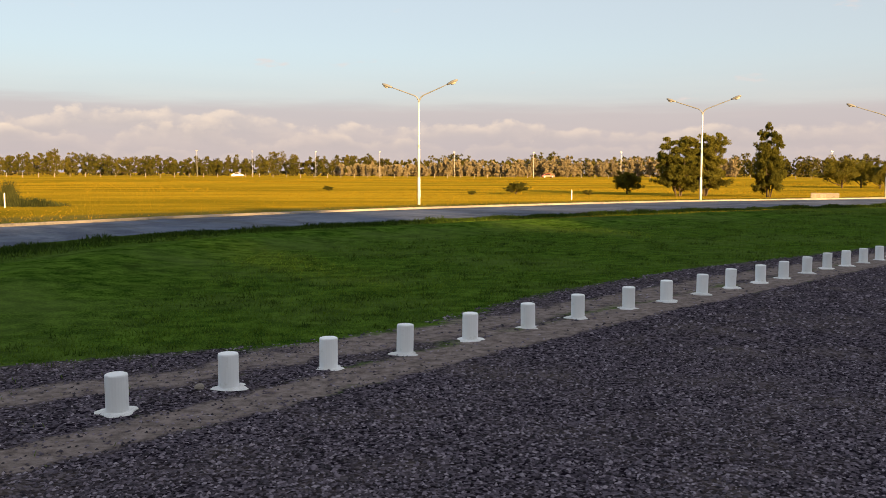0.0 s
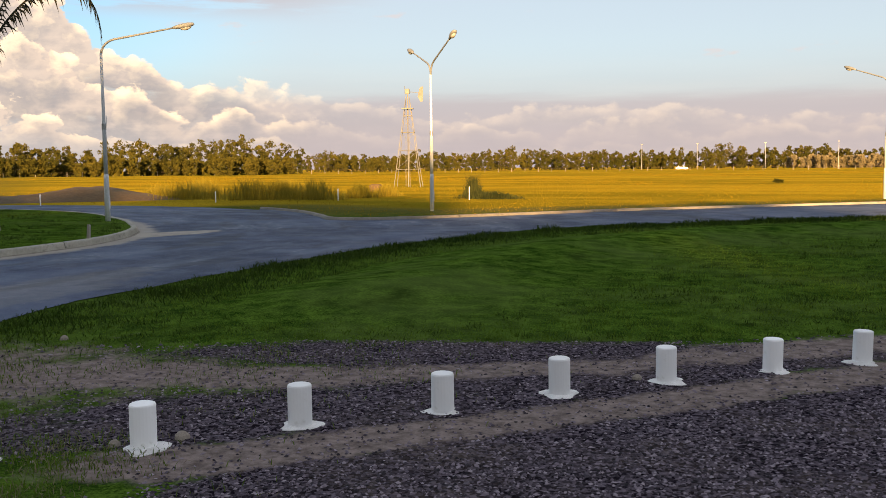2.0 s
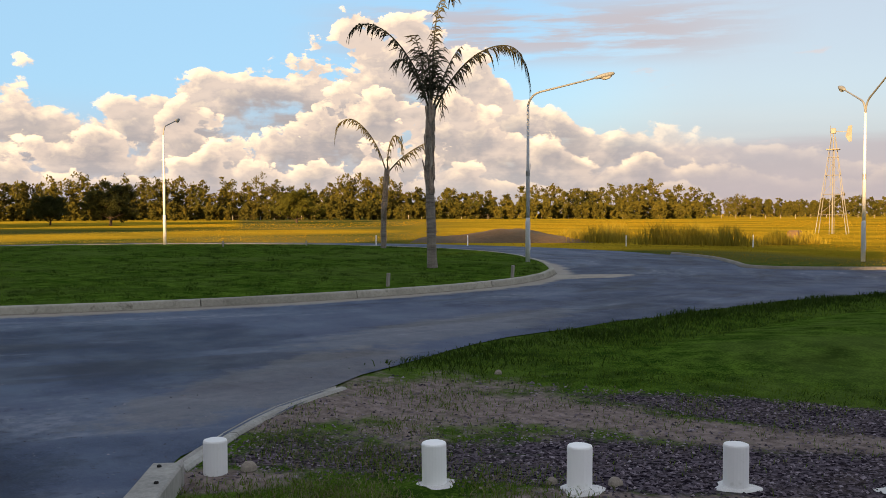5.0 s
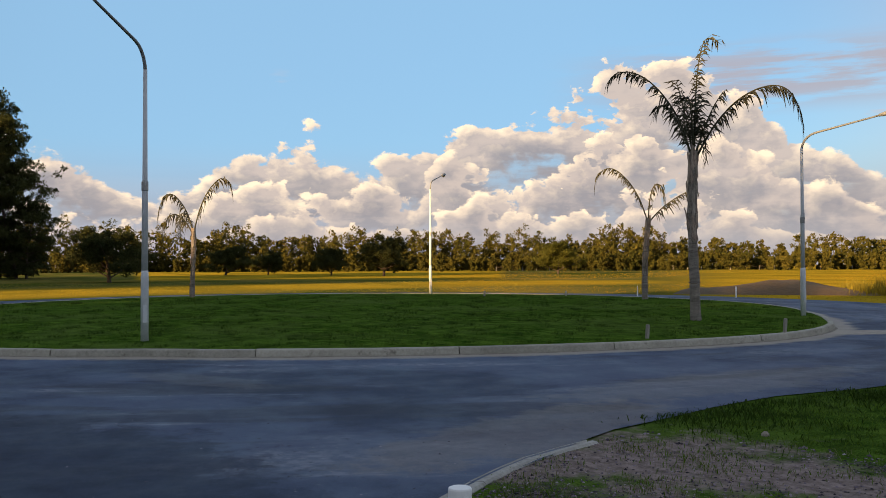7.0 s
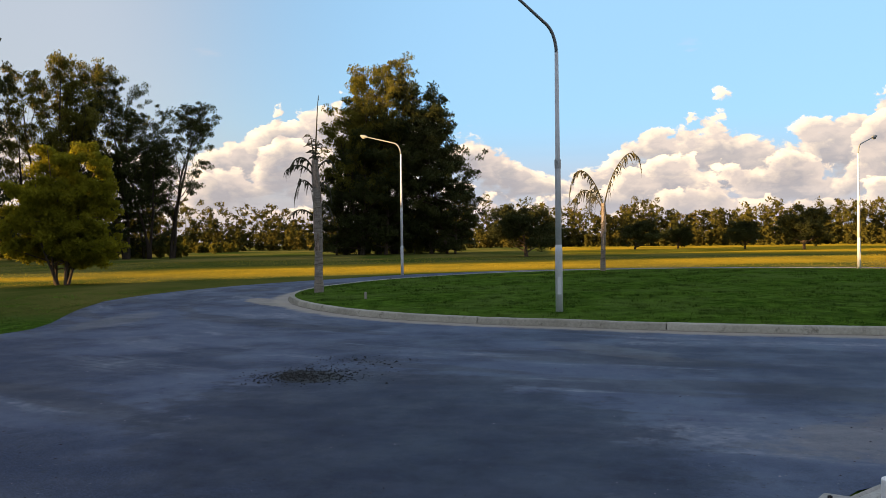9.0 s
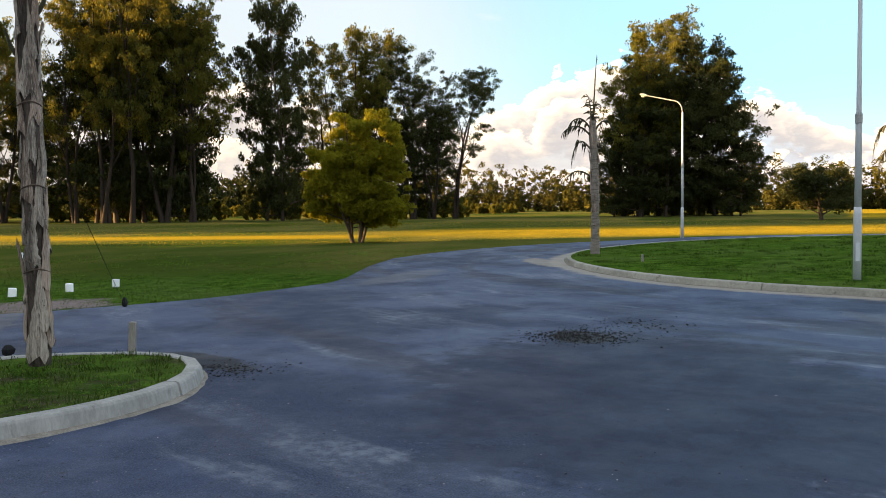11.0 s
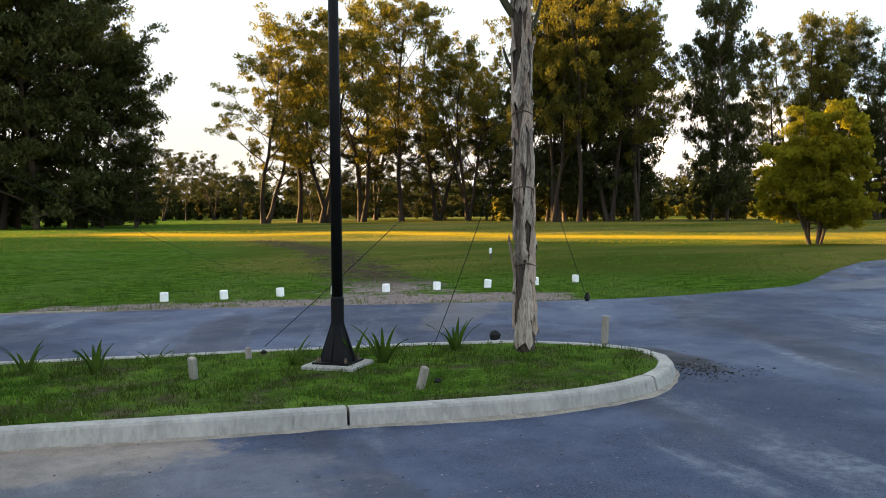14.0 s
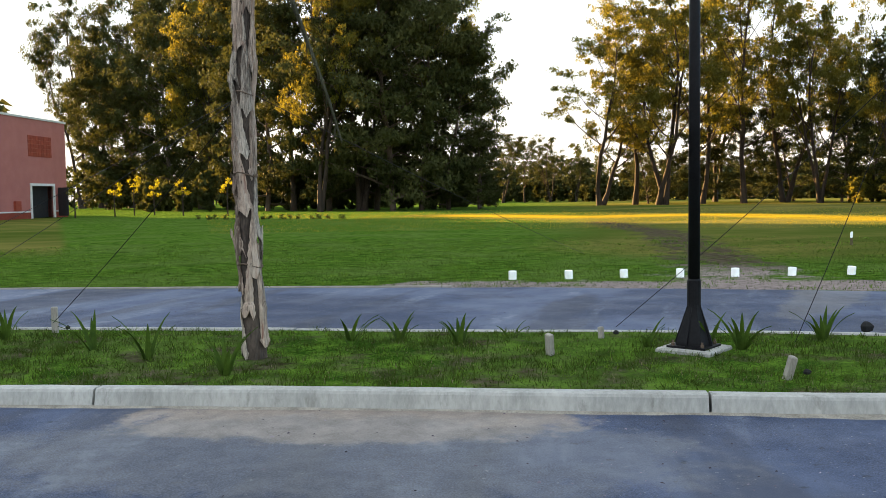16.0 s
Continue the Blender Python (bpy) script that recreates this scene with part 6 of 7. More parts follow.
lot_stones()
for i, (x, y, s) in enumerate(((-3.83, 3.94, 0.036), (-3.56, 4.20, 0.045), (-1.36, 6.69, 0.036), (-5.30, 2.69, 0.055), (-6.73, 6.32, 0.04))):
    random.seed(60 + i)
    g = Geo().lathe([(s * 0.7, -s * 0.3), (s, s * 0.1), (s * 0.9, s * 0.6), (s * 0.5, s * 1.0), (s * 0.12, s * 1.12)], sides=9, wobble=0.14)
    ob = part("stone", g, STONE)
    ob.matrix_basis = Matrix.Translation((x, y, 0)) @ Matrix.Rotation(i * 1.3, 4, "Z")
    tagged(ob, "pale rounded stone lying on gravel", "stone", "loose stones by the bollards")


# ---- grass ----
def blades(name, xyz, height, width, mat, label, seed, lean=0.5, category="grass", simple=False):
    r = np.random.default_rng(seed)
    n = len(xyz)
    a = r.uniform(0, 6.28, n)
    h = height * r.uniform(0.5, 1.35, n)
    w = width * r.uniform(0.7, 1.3, n)
    s = np.stack([np.cos(a), np.sin(a), np.zeros(n)], 1)
    t = r.uniform(0, 6.28, n)
    l = lean * r.uniform(0.2, 1.2, n)
    mid = np.stack([np.cos(t) * l * 0.35, np.sin(t) * l * 0.35, np.full(n, 0.6)], 1) * h[:, None]
    tip = np.stack([np.cos(t) * l, np.sin(t) * l, 1 - l * 0.35], 1) * h[:, None]
    b = xyz - np.array([0, 0, 0.01])
    v = np.stack([b - s * w[:, None], b + s * w[:, None], b + mid + s * w[:, None] * 0.7, b + mid - s * w[:, None] * 0.7, b + tip], 1).reshape(-1, 3)
    k = (np.arange(n) * 5)[:, None]
    f = np.concatenate([np.array([[0, 1, 2]]) + k, np.array([[0, 2, 3]]) + k, np.array([[3, 2, 4]]) + k])
    if simple:
        v, f = v.reshape(-1, 5, 3)[:, [0, 1, 4]].reshape(-1, 3), np.arange(3 * n).reshape(-1, 3)
    tagged(new(name, soup(name, v, f, mat)), label, category, kind="stuff")


def lift(xy, z=0.0):
    return np.column_stack([xy, np.full(len(xy), z) if np.isscalar(z) else z])


def sward():
    r = np.random.default_rng(70)
    # median strip
    xy = np.column_stack([r.uniform(-8.1, 5.5, 150000), r.uniform(-14.5, -4.3, 150000)])
    xy = xy[inside(median_in, xy[:, 0], xy[:, 1])]
    def lumps(q, k, z):
        return np.array([noise.noise(Vector((p[0] * k, p[1] * k, z))) for p in q])
    xy = xy[r.random(len(xy)) < 0.55 + 1.0 * lumps(xy, 5.0, 1) + 0.5 * lumps(xy, 1.1, 3)]
    patchy = np.clip(0.45 + 1.3 * lumps(xy, 5.0, 1) + 0.5 * lumps(xy, 1.1, 3), 0.15, 1.2)
    blades("median_grass", lift(xy, 0.135), 0.025 + 0.06 * patchy, 0.0032, MEADOW, "green uneven grass on a road median", 71, 0.95)
    straw = xy[r.random(len(xy)) < 0.18]
    blades("median_straw", lift(straw, 0.135), 0.04, 0.0032, STRAW, "pale dead grass stems among median grass", 72, 1.1)
    # lawn between the lot and the road
    lawn_poly = [(p.x, p.y) for p in spline(NEAR_EDGE[:11], 1.0)] + [(-7.4, 5.5), (-5.6, 6.6), (-4.4, 7.2), (-3.2, 7.6), (-1.9, 8.05), (-0.96, 8.5), (0.1, 9.2), (1.15, 10.6), (4.9, 14.65), (11.25, 19.5), (24, 29.3), (40, 38)]
    xy = scatter(150000, -36, 62, 6.5, 48, 73, 0.85)
    xy = xy[inside(lawn_poly, xy[:, 0], xy[:, 1])]
    d = np.hypot(xy[:, 0], xy[:, 1])
    blades("lawn_grass", lift(xy), 0.036 + 0.0004 * d, 0.0024 + 0.00032 * d, GRASS, "short green lawn grass beside a gravel lot", 74, 0.7)
    # ragged tall margin along the road; its dark tone adds the bank's shaded side
    edge = spline(NEAR_EDGE[:11], 0.5)
    pts = []
    for k in range(42000):
        p = edge[r.integers(len(edge))]
        if p.length < 75:
            pts.append((p.x + abs(r.normal()) * 0.65 + 0.06, p.y - abs(r.normal()) * 0.40 + r.normal() * 0.08))
    xy = np.array(pts)
    d = np.hypot(xy[:, 0], xy[:, 1])
    clump = np.array([noise.noise(Vector((p[0] * 0.9, p[1] * 0.9, 4))) for p in xy])
    blades("verge_grass", lift(xy), (0.085 + 0.001 * d) * np.clip(1 + 1.3 * clump, 0.4, 2.0), 0.004 + 0.0003 * d, GRASS_DARK, "taller ragged grass along a road edge", 75, 1.3)
    # tufts straying over the worn corner and the lot's grassy patch
    xy = np.vstack([RNG_DISC(9000, (-4.15, 2.85), 1.15) * np.array([1, 1]), RNG_DISC(2600, (-5.6, 3.6), 1.5), RNG_DISC(3000, (-4.6, 6.6), 2.0), RNG_DISC(2000, (-6.6, 5.4), 1.3)])
    ok = inside(LOT, xy[:, 0], xy[:, 1])
    clump = np.array([noise.noise(Vector((p[0] * 1.7, p[1] * 1.7, 9))) for p in xy])
    xy = xy[ok & (r.random(len(xy)) < 0.55 + clump * 1.6)]
    blades("lot_grass", lift(xy), 0.055, 0.0032, GRASS, "grass tufts grown into a gravel lot corner", 76, 0.9)
    straw = np.vstack([xy[r.random(len(xy)) < 0.5], xy[r.random(len(xy)) < 0.35] + 0.05])
    blades("lot_straw", lift(straw), 0.05, 0.003, STRAW, "dead straw among grass at a lot corner", 77, 1.4)
    # roundabout lawn
    xy = scatter(90000, 40, 104, 14, 40, 78)
    xy = xy[on_island(xy[:, 0], xy[:, 1], 0.25)]
    d = np.hypot(xy[:, 0], xy[:, 1])
    blades("roundabout_grass", lift(xy, ring_rise(xy[:, 0], xy[:, 1])), 0.035 + 0.0002 * d, 0.0022 + 0.00030 * d, GRASS, "short green grass on a roundabout lawn", 79, 0.7, simple=True)
    # meadow past the far lane
    xy = scatter(120000, 98, 190, 13, 34, 80, 0.9)
    bad = inside(road_edge, xy[:, 0], xy[:, 1])
    track = away([(-11.5, -13.5), (-15, -19), (-22, -30), (-28, -44)], xy[:, 0], xy[:, 1])
    soil = away([(-8.6, -13.2), (-10.5, -12.3), (-12.6, -10.9)], xy[:, 0], xy[:, 1])
    xy = xy[~bad & (r.random(len(xy)) > 0.8 * np.exp(-(soil / 0.9) ** 2)) & (r.random(len(xy)) > 0.55 * np.exp(-(track / 1.7) ** 2))]
    d = np.hypot(xy[:, 0], xy[:, 1])
    blades("meadow_grass", lift(xy), 0.05 - 0.0009 * (d - 13), 0.003 + 0.00026 * d, MEADOW, "green meadow grass beyond a road lane", 81, 0.7, simple=True)
    # dry field
    xy = scatter(70000, -42, 66, 30, 220, 82, 0.9)
    ok = ~inside(road_edge, xy[:, 0], xy[:, 1]) & ~inside(lawn_poly + [(60, 0), (0, 0)], xy[:, 0], xy[:, 1]) & (np.hypot(xy[:, 0] - RING.x, xy[:, 1] - RING.y) > RING_OUT + 0.5)
    xy = xy[ok]
    d = np.hypot(xy[:, 0], xy[:, 1])
    blades("field_grass", lift(xy), 0.05 + 0.0003 * d, 0.006 + 0.0005 * d, GRASS_DRY, "dry golden grass of an open field", 83, 1.1, simple=True)
    # blades with the sun band's gold put into their colour, across the meadow
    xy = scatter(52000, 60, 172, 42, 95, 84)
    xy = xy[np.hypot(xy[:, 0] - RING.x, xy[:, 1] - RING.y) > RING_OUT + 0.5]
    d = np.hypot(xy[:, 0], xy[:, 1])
    blades("band_grass", lift(xy), 0.05 + 0.0003 * d, 0.004 + 0.0004 * d, REED_SUN_BAND, "yellow-green grass toned for the sunlit band on a meadow", 85, 1.0, simple=True)
    # rank tufts that the mower missed
    for k, (label, ctr, z, mat) in enumerate((
            ("scattered taller tufts on a mown lawn", scatter(2600, -36, 62, 6.5, 42, 91, 0.9), 0.0, GRASS_DARK),
            ("scattered taller tufts on a mown lawn", scatter(1800, -36, 62, 6.5, 42, 92, 0.9), 0.0, GRASS),
            ("scattered taller tufts on a roundabout lawn", scatter(1500, 40, 104, 14, 40, 93), None, GRASS_DARK),
            ("scattered taller tufts on a road median", np.column_stack([r.uniform(-8, 3, 900), r.uniform(-12.5, -4.5, 900)]), 0.135, MEADOW),
            ("scattered taller tufts on a road median", np.column_stack([r.uniform(-8, 3, 700), r.uniform(-12.5, -4.5, 700)]), 0.135, GRASS),
            ("scattered taller tufts on a meadow", scatter(1100, 98, 190, 14, 34, 94), 0.0, GRASS))):
        if k < 2:
            ctr = ctr[inside(lawn_poly, ctr[:, 0], ctr[:, 1])]
        elif k == 2:
            ctr = ctr[on_island(ctr[:, 0], ctr[:, 1], 0.4)]
        elif k < 5:
            ctr = ctr[inside(inset(median_line, 0.3), ctr[:, 0], ctr[:, 1])]
        else:
            ctr = ctr[~inside(road_edge, ctr[:, 0], ctr[:, 1])]
        q = np.repeat(ctr, 22, 0)
        d = np.hypot(q[:, 0], q[:, 1])
        q = q + r.normal(size=q.shape) * (0.03 + 0.003 * d)[:, None]
        blades("grass_tufts", lift(q, ring_rise(q[:, 0], q[:, 1]) if z is None else z), 0.055 + 0.0012 * d, 0.0028 + 0.00028 * d, mat, label, 95 + k, 1.1, simple=True)


sward()


def reeds(at, wide, high, count, seed, mat, label):
    r = np.random.default_rng(seed)
    xy = r.normal(size=(count, 2)) * np.array([wide * 0.3, wide * 0.22])
    n = len(xy)
    h = high * r.uniform(0.5, 1.15, n) * np.exp(-(np.hypot(xy[:, 0], xy[:, 1]) / (wide * 0.6)) ** 2)
    a = r.uniform(0, 6.28, n)
    s = np.stack([np.cos(a), np.sin(a), 0 * a], 1) * 0.012
    t = r.normal(size=(n, 2)) * 0.16
    b = np.column_stack([xy, np.full(n, -0.02)])
    mid = b + np.column_stack([t * 0.4, np.full(n, 0.6)]) * h[:, None]
    tip = b + np.column_stack([t * 1.4, np.full(n, 1.0)]) * h[:, None]
    v = np.stack([b - s, b + s, mid + s, mid - s, tip], 1).reshape(-1, 3)
    k = (np.arange(n) * 5)[:, None]
    f = np.concatenate([np.array([[0, 1, 2]]) + k, np.array([[0, 2, 3]]) + k, np.array([[3, 2, 4]]) + k])
    ob = new("reed_clump", soup("reed_clump", v, f, mat))
    ob.matrix_basis = Matrix.Translation(at)
    tagged(ob, label, "reeds", "reed clumps by the ditch", "stuff")


REEDS = "brownish green reed clump in a dry field"
for i, (b, d, w, h) in enumerate(((39.5, 52, 3.4, 1.2), (35.7, 49, 3.2, 1.35), (34.0, 50, 2.6, 1.2), (31.8, 48, 3.0, 1.25), (29.0, 50, 1.8, 0.9), (38.4, 57, 2.6, 1.2), (33.6, 57, 3.0, 1.15), (27.4, 52, 1.6, 0.8), (21.9, 50, 0.9, 1.35), (21.2, 47, 2.6, 0.5), (41.2, 54, 2.0, 0.9))):
    # entries 8 and 9, in dark leaves, stand for a bush and thicket
    reeds(polar(b, d), w, h, 620, 90 + i, LEAF_DARK if i in (8, 9) else REED_SUN_BAND, REEDS)
reeds(polar(20.4, 46), 2.4, 0.45, 700, 105, LEAF_DARK, "low dark thicket in a dry field")
for b, d, h, w in ((-8.4, 69, 1.15, 1.0), (3.4, 80, 0.55, 1.0), (-5.6, 66, 0.4, 1.0), (-12.9, 66, 0.5, 1.0)):
    tree("bush", polar(b, d), h, "round", 1, LEAF_OLIVE, BARK, "low rounded bush on a dry field", "bushes on the dry field", base=7.0, wide=1.5)
for b, d, h in ((30.4, 46, 0.6), (37.9, 46, 0.55), (22.1, 44.8, 0.65), (44.1, 47, 0.55), (47.8, 46, 0.55), (53.6, 47, 0.55), (-11.9, 55, 0.6)):
    root = thing("marker_post", polar(b, d), "thin white marker post in the field", "post", "white marker posts in the field")
    part("post", Geo().lathe([(0.028, -0.1), (0.028, h - 0.03), (0.018, h)], sides=8), WHITE_PAINT, root)


# ---- windmill ----
def windmill():
    root = thing("windmill", polar(25.95, 77), "rusty pale lattice wind pump with a broken wheel", "windmill", turn=radians(20))
    legs = [(-1, -1), (1, -1), (1, 1), (-1, 1)]

    def half(z):
        return 1.12 - (1.12 - 0.13) * z / 7.6
    for sx, sy in legs:
        part("leg", Geo().tube([(sx * half(z), sy * half(z), z) for z in (-0.1, 3.8, 7.6)], [0.030, 0.027, 0.022], 5), TOWER_STEEL, root)
    for z in (1.5, 3.1, 4.6, 6.0):
        h = half(z)
        for i in range(4):
            a, b = legs[i], legs[(i + 1) % 4]
            part("girt", Geo().tube([(a[0] * h, a[1] * h, z), (b[0] * h, b[1] * h, z)], [0.018, 0.018], 4), TOWER_STEEL, root)
            z2 = z + 1.4
            if z < 5.9 and i % 2 == 0:
                h2 = half(z2)
                part("brace", Geo().tube([(a[0] * h, a[1] * h, z), (b[0] * h2, b[1] * h2, z2)], [0.012, 0.012], 4), TOWER_STEEL, root)
    part("platform", Geo().box((0, 0, 6.6), (0.95, 0.95, 0.06), bevel=0.01), STAKE_WOOD, root)
    part("ladder", Geo().tube([(0.25, -half(0) - 0.0, 0), (0.12, -0.3, 6.5)], [0.018, 0.018], 4).tube([(-0.1, -half(0), 0), (-0.12, -0.3, 6.5)], [0.018, 0.018], 4), TOWER_STEEL, root)
    part("pump_rod", Geo().tube([(0, 0, 0), (0, 0, 8.0)], [0.05, 0.04], 6), TOWER_STEEL, root)
    part("gear_head", Geo().box((0, 0, 8.05), (0.34, 0.3, 0.42), bevel=0.05), TOWER_STEEL, root)
    part("tail_boom", Geo().tube([(0, 0, 8.0), (0.95, 0.1, 7.95)], [0.03, 0.02], 5), TOWER_STEEL, root)
    part("tail_vane", Geo().put([(0.85, 0.1, 7.6), (1.1, 0.1, 7.15), (1.3, 0.1, 7.2), (1.32, 0.1, 8.45), (1.05, 0.1, 8.4), (0.85, 0.13, 7.6), (1.1, 0.13, 7.15), (1.3, 0.13, 7.2), (1.32, 0.13, 8.45), (1.05, 0.13, 8.4)],
                                [(0, 1, 2, 3, 4), (9, 8, 7, 6, 5), (0, 5, 6, 1), (1, 6, 7, 2), (2, 7, 8, 3), (3, 8, 9, 4), (4, 9, 5, 0)]), TOWER_STEEL, root)
    for k in range(4):
        a = 0.5 + k * 1.5
        part("wheel_arm", Geo().tube([(-0.2, 0, 8.05), (-0.22, math.cos(a) * 0.45, 8.05 + math.sin(a) * 0.45)], [0.02, 0.015], 4), TOWER_STEEL, root)
    g = Geo().box((0, 0, 0.26), (0.75, 0.6, 0.56), bevel=0.1)
    tank = thing("water_trough", polar(28.0, 62), "small tan stone trough near a wind pump", "trough")
    part("trough", g, SOIL, tank)


windmill()


# ---- soil mound ----
def mound():
    c, vs, fs = polar(45.6, 54), [], []
    n, m = 40, 20
    ux, uy = polar(45.6 - 90, 1.0), polar(45.6, 1.0)
    for i in range(n + 1):
        for j in range(m + 1):
            u, v = i / n * 2 - 1, j / m * 2 - 1
            k = max(0.0, 1 - u * u) ** 0.7 * max(0.0, 1 - v * v)
            p = c + ux * u * 5.4 + uy * v * 3.2
            h = 0.62 * k * (1 + 0.25 * math.sin(u * 5 + 1)) + 0.10 * k * noise.noise(Vector((u * 5, v * 4, 2)))
            vs.append((p.x, p.y, h - 0.02))
    for i in range(n):
        for j in range(m):
            fs.append((i * (m + 1) + j, i * (m + 1) + j + 1, (i + 1) * (m + 1) + j + 1, (i + 1) * (m + 1) + j))
    tagged(part("soil_mound", Geo().put(vs, [q[::-1] for q in fs]), SOIL, None, "", True), "low mound of bare brown soil beside the road", "soil mound")


mound()


# ---- fence, wall, cars by the horizon ----
def fence():
    root = thing("fence", (0, 0, 0), "long wire fence with pale posts along a field", "fence")
    post = Geo().lathe([(0.07, -0.1), (0.07, 1.2), (0.04, 1.3)], sides=6).mesh("post", STAKE_WOOD)
    line = []
    for i in range(118):
        b = -36 + i * 0.84
        p = polar(b, 296 - 40 * max(0, (b - 30) / 34))
        q = new("post", post)
        q.parent = root
        q.matrix_basis = Matrix.Translation(p) @ Matrix.Scale(random.uniform(0.85, 1.1), 4, (0, 0, 1))
        line.append(p)
    for z in (0.5, 1.0, 1.4):
        part("wire", Geo().tube([p + Vector((0, 0, z)) for p in line], [0.010] * len(line), 3), RUST, root)


fence()


def low_wall():
    at = polar(-26.7, 63.5)
    root = thing("low_wall", at, "short pale concrete wall beside the road", "wall", turn=radians(-24))
    # the darker concrete stands in for the wall's shaded side
    part("wall", Geo().box((0, 0, 0.16), (1.7, 0.4, 0.42), bevel=0.03), DARKENED_KERB, root)
    part("panel", Geo().box((-0.36, -0.205, 0.18), (0.9, 0.012, 0.26)), STONE, root)


low_wall()


def car(at, turn, paint, label):
    root = thing("car", at, label, "car", turn=turn)
    vs, fs = [], []
    prof = [(-2.1, 0.35), (-2.1, 0.8), (-1.7, 0.95), (-1.2, 1.42), (0.5, 1.45), (1.0, 0.98), (1.95, 0.85), (2.1, 0.6), (2.1, 0.35)]
    for y in (-0.85, 0.85):
        vs += [(x, y * (0.86 if z > 1.2 else 1), z) for x, z in prof]
    n = len(prof)
    fs = [tuple(range(n)), tuple(range(2 * n - 1, n - 1, -1))] + [(i, (i + 1) % n, (i + 1) % n + n, i + n) for i in range(n)]
    part("body", Geo().put(vs, fs), paint, root)
    part("windows", Geo().put([(-1.15, y, z) if k < 2 else (0.55, y, z) for y in (-0.87, 0.87) for k, z in ((0, 1.0), (1, 1.32), (2, 1.32), (3, 1.0))], [(0, 1, 2, 3), (7, 6, 5, 4), (0, 4, 5, 1), (3, 2, 6, 7)]), GLASS_DARK, root)
    for x in (-1.35, 1.35):
        for y in (-0.8, 0.8):
            w = part("wheel", Geo().tube([(x, y - 0.1, 0.32), (x, y + 0.1, 0.32)], [0.32, 0.32], 14), RUBBER, root)
            part("rim", Geo().tube([(x, y - 0.115, 0.32), (x, y + 0.115, 0.32)], [0.19, 0.19], 10), GALVANISED, w)


car(polar(-10.4, 318), radians(5), CAR_RED, "red car far off behind the field fence")
car(polar(9.0, 330), radians(10), CAR_WHITE, "white car far off behind the field fence")


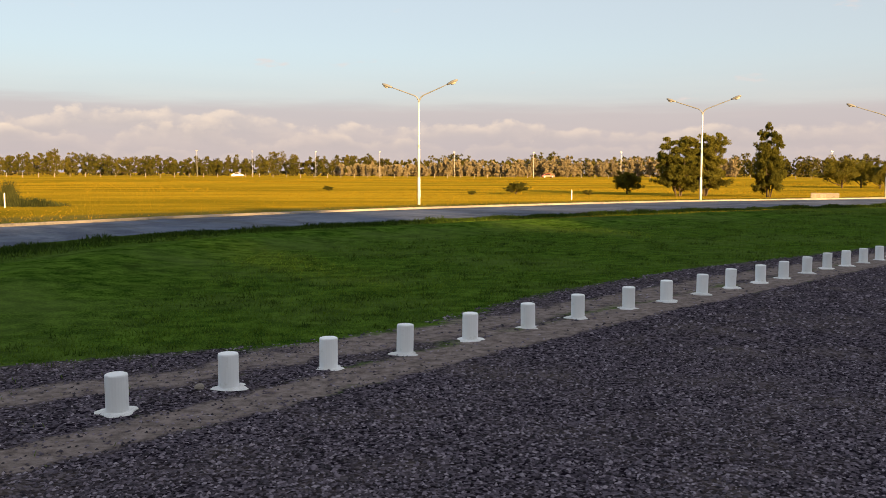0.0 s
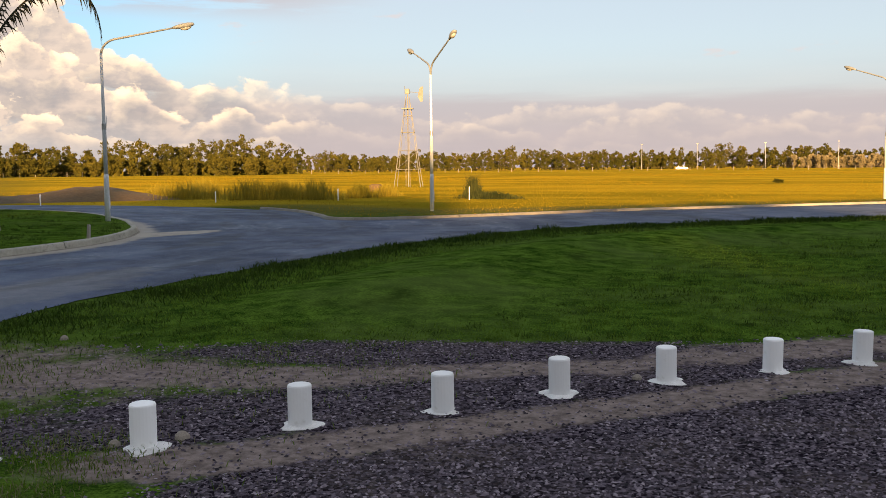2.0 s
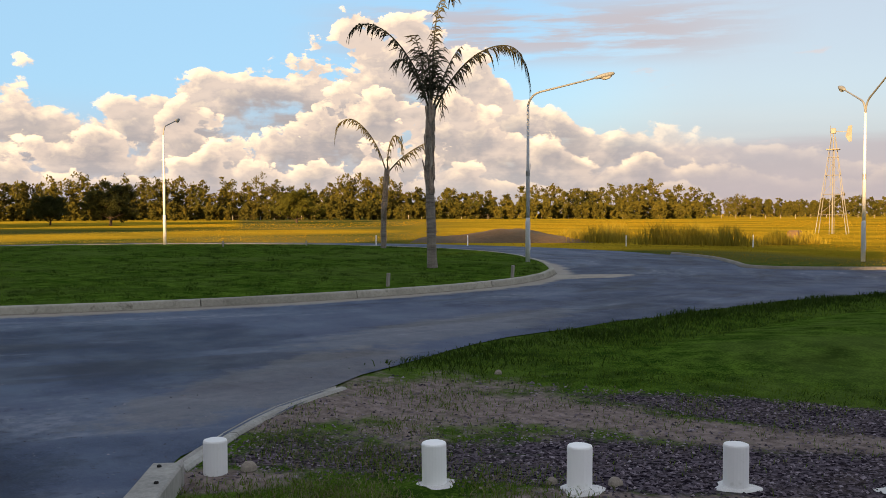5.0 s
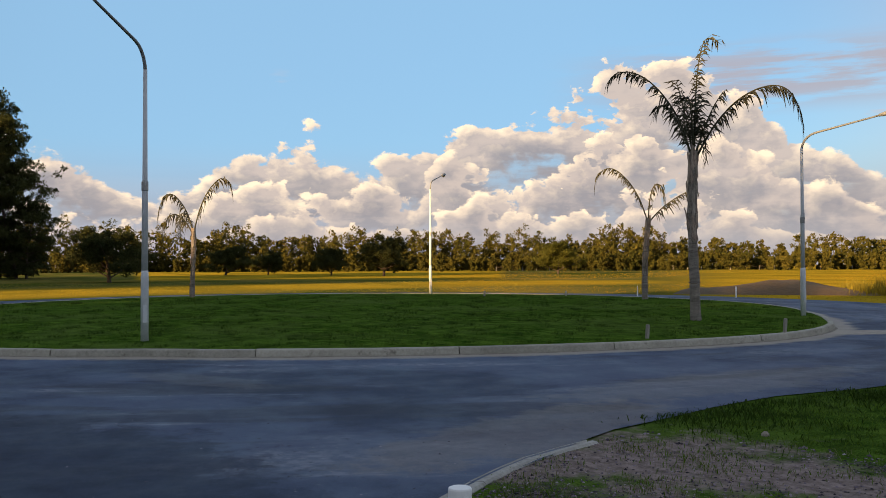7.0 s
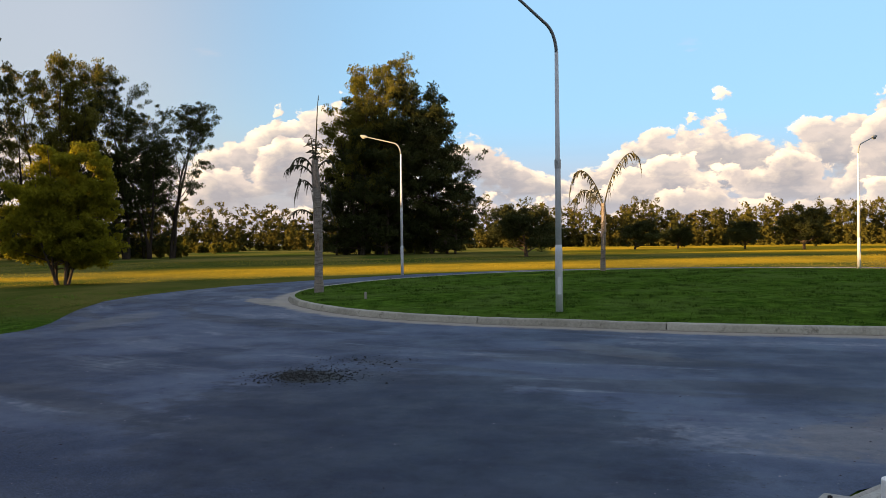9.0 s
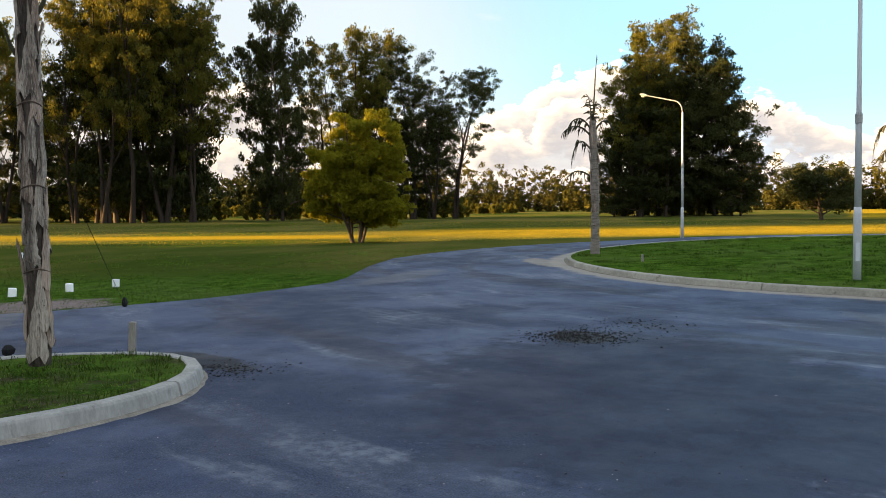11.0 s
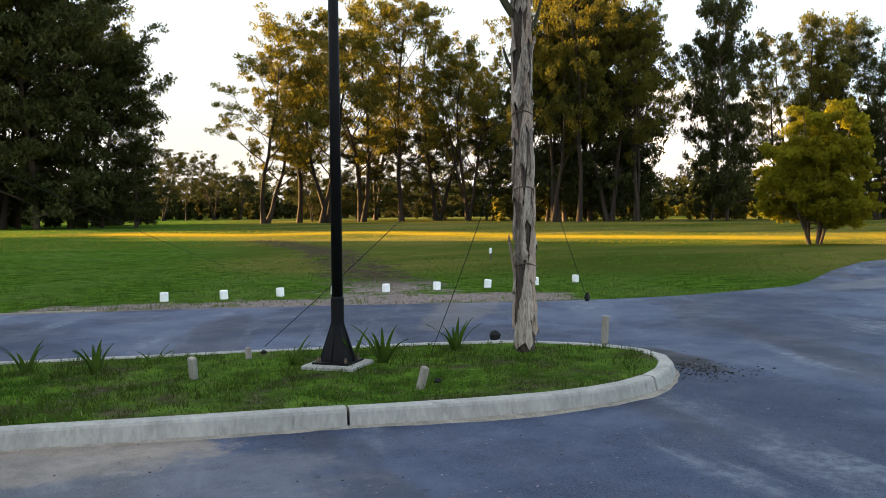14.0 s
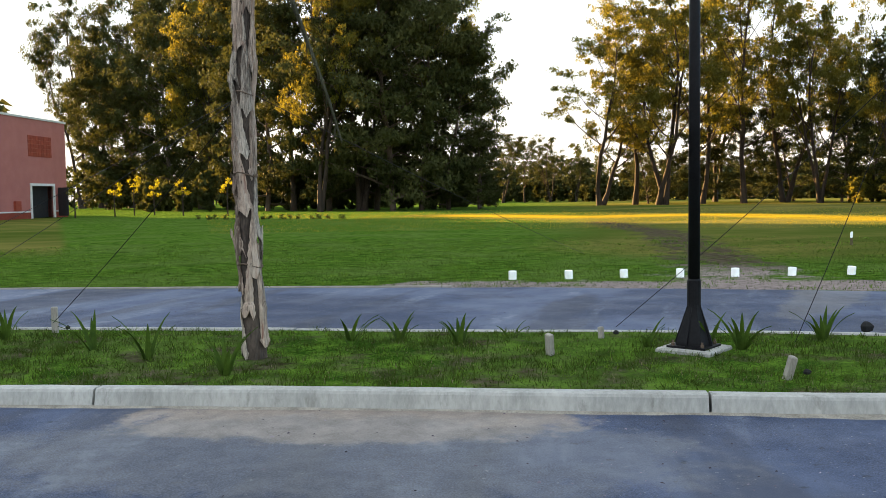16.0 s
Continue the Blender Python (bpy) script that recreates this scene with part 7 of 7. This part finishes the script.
# ---- rose building ----
def building():
    a, b = polar(179.8, 100), polar(183.4, 89.5)
    u = (b - a).normalized()
    turn = math.atan2(u.y, u.x)
    root = thing("building", a, "rose stucco hall with pale parapet trim and open gate", "building", turn=turn)
    ln, dp, h, t = 30.0, 16.0, 9.4, 0.3
    # front wall with the gate's opening, x along the front, outside towards +y
    def wall(x0, x1, z0, z1, y=0.0):
        part("wall", Geo().box(((x0 + x1) / 2, y - t / 2, (z0 + z1) / 2), (x1 - x0, t, z1 - z0)), STUCCO, root)
    g0, g1, gh = 2.45, 6.9, 3.1
    wall(0, g0, 0.6, h)
    wall(g1, ln, 0.6, h)
    wall(g0, g1, gh, h)
    part("plinth", Geo().box((g0 / 2, -t / 2 + 0.015, 0.28), (g0, t + 0.03, 0.62)), BRICK_RED, root)
    part("plinth", Geo().box(((g1 + ln) / 2, -t / 2 + 0.015, 0.28), (ln - g1, t + 0.03, 0.62)), BRICK_RED, root)
    part("plinth_band", Geo().box((g0 / 2, 0.03, 0.64), (g0, 0.08, 0.12)), TRIM_GREY, root)
    part("plinth_band", Geo().box(((g1 + ln) / 2, 0.03, 0.64), (ln - g1, 0.08, 0.12)), TRIM_GREY, root)
    part("wall", Geo().box((t / 2, -dp / 2 - t, h / 2), (t, dp, h)), STUCCO, root)
    part("wall", Geo().box((ln - t / 2, -dp / 2 - t, h / 2), (t, dp, h)), STUCCO, root)
    part("wall", Geo().box((ln / 2, -dp - t, h / 2), (ln, t, h)), STUCCO, root)
    part("roof", Geo().box((ln / 2, -dp / 2, h - 0.3), (ln - 0.6, dp - 0.3, 0.2)), TRIM_GREY, root)
    part("parapet_trim", Geo().box((ln / 2, -t / 2, h + 0.09), (ln + 0.2, t + 0.2, 0.2), bevel=0.03), TRIM_GREY, root)
    frame = part("gate_frame", Geo().box((g0 + 0.12, 0.03, gh / 2), (0.24, 0.16, gh)).box((g1 - 0.12, 0.03, gh / 2), (0.24, 0.16, gh)).box(((g0 + g1) / 2, 0.03, gh + 0.1), (g1 - g0, 0.16, 0.24)), TRIM_GREY, root)
    part("gate_leaf", Geo().box(((g0 + g1) / 2, -0.6, gh / 2), (g1 - g0 - 0.5, 0.08, gh - 0.05)), DARK_STEEL, root, "dark steel gate leaf")
    m = Matrix.Rotation(radians(62), 4, "Z")
    part("gate_leaf", Geo().box((g0 - 0.3, 0.75, gh / 2), (1.6, 0.06, gh - 0.3), m), DARK_STEEL, root, "dark steel gate leaf standing open")
    for k in range(5):
        for j in range(9):
            part("brick_panel", Geo().box((3.0 + j * 0.47, 0.012, 6.05 + k * 0.4), (0.45, 0.05, 0.385)), BRICK_RED, root)
    part("hydrant_box", Geo().box((9.3, 0.12, 1.2), (0.9, 0.24, 0.9), bevel=0.03), BRICK_RED, root, "red wall box")


building()

for i, (b, d) in enumerate(((179.4, 92), (177.2, 96), (176.1, 99), (174.95, 98), (173.3, 92), (170.65, 95))):
    rnd = random.Random(200 + i)
    root = thing("sapling", polar(b, d), "young staked tree with sparse yellow-green leaves", "tree", "saplings beside the rose building")
    wood, cs, rs = Geo(), [], []
    h = rnd.uniform(3.2, 3.9)
    wood.tube([(0, 0, -0.05), (0.03, 0, h * 0.5), (0.0, 0.05, h * 0.95)], [0.07, 0.05, 0.02], 6)
    for k in range(8):
        z, a = h * rnd.uniform(0.5, 0.95), rnd.uniform(0, 6.28)
        e = Vector((math.cos(a) * 0.5, math.sin(a) * 0.5, z + 0.35))
        wood.tube([(0, 0, z), e], [0.02, 0.008], 4)
        cs.append(e)
        rs.append(0.28)
    part("trunk", wood, BARK_PALE, root)
    v, f = leaf_quads(cs, rs, 26, 0.10, 0.2, 0.8, 300 + i)
    c = new("crown", soup("crown", v, f, LEAF_GOLD))
    c.parent = root
for i in range(16):
    p = Vector((-9.5 - i * 0.62, -72 + i * 0.45 + 0.8 * math.sin(i * 2.2), 0))
    rnd = np.random.default_rng(320 + i)
    v, f = leaf_quads(rnd.normal(size=(9, 3)) * 0.1 + np.array([0, 0, 0.16]), np.full(9, 0.14), 14, 0.05, 0.1, 0.8, 330 + i)
    ob = new("seedling", soup("seedling", v, f, LEAF_DARK))
    ob.matrix_basis = Matrix.Translation(p)
    tagged(ob, "small dark seedling planted in a lawn row", "plant", "planted row of seedlings")
sign = thing("sign_board", (-21.0, -19.9, 0), "small white notice board on two legs", "sign", turn=radians(35))
part("board", Geo().box((0, 0, 0.30), (0.34, 0.03, 0.17), bevel=0.004), WHITE_PAINT, sign)
for s in (-1, 1):
    part("leg", Geo().box((s * 0.12, 0.0, 0.1), (0.025, 0.025, 0.26)), RUST, sign)
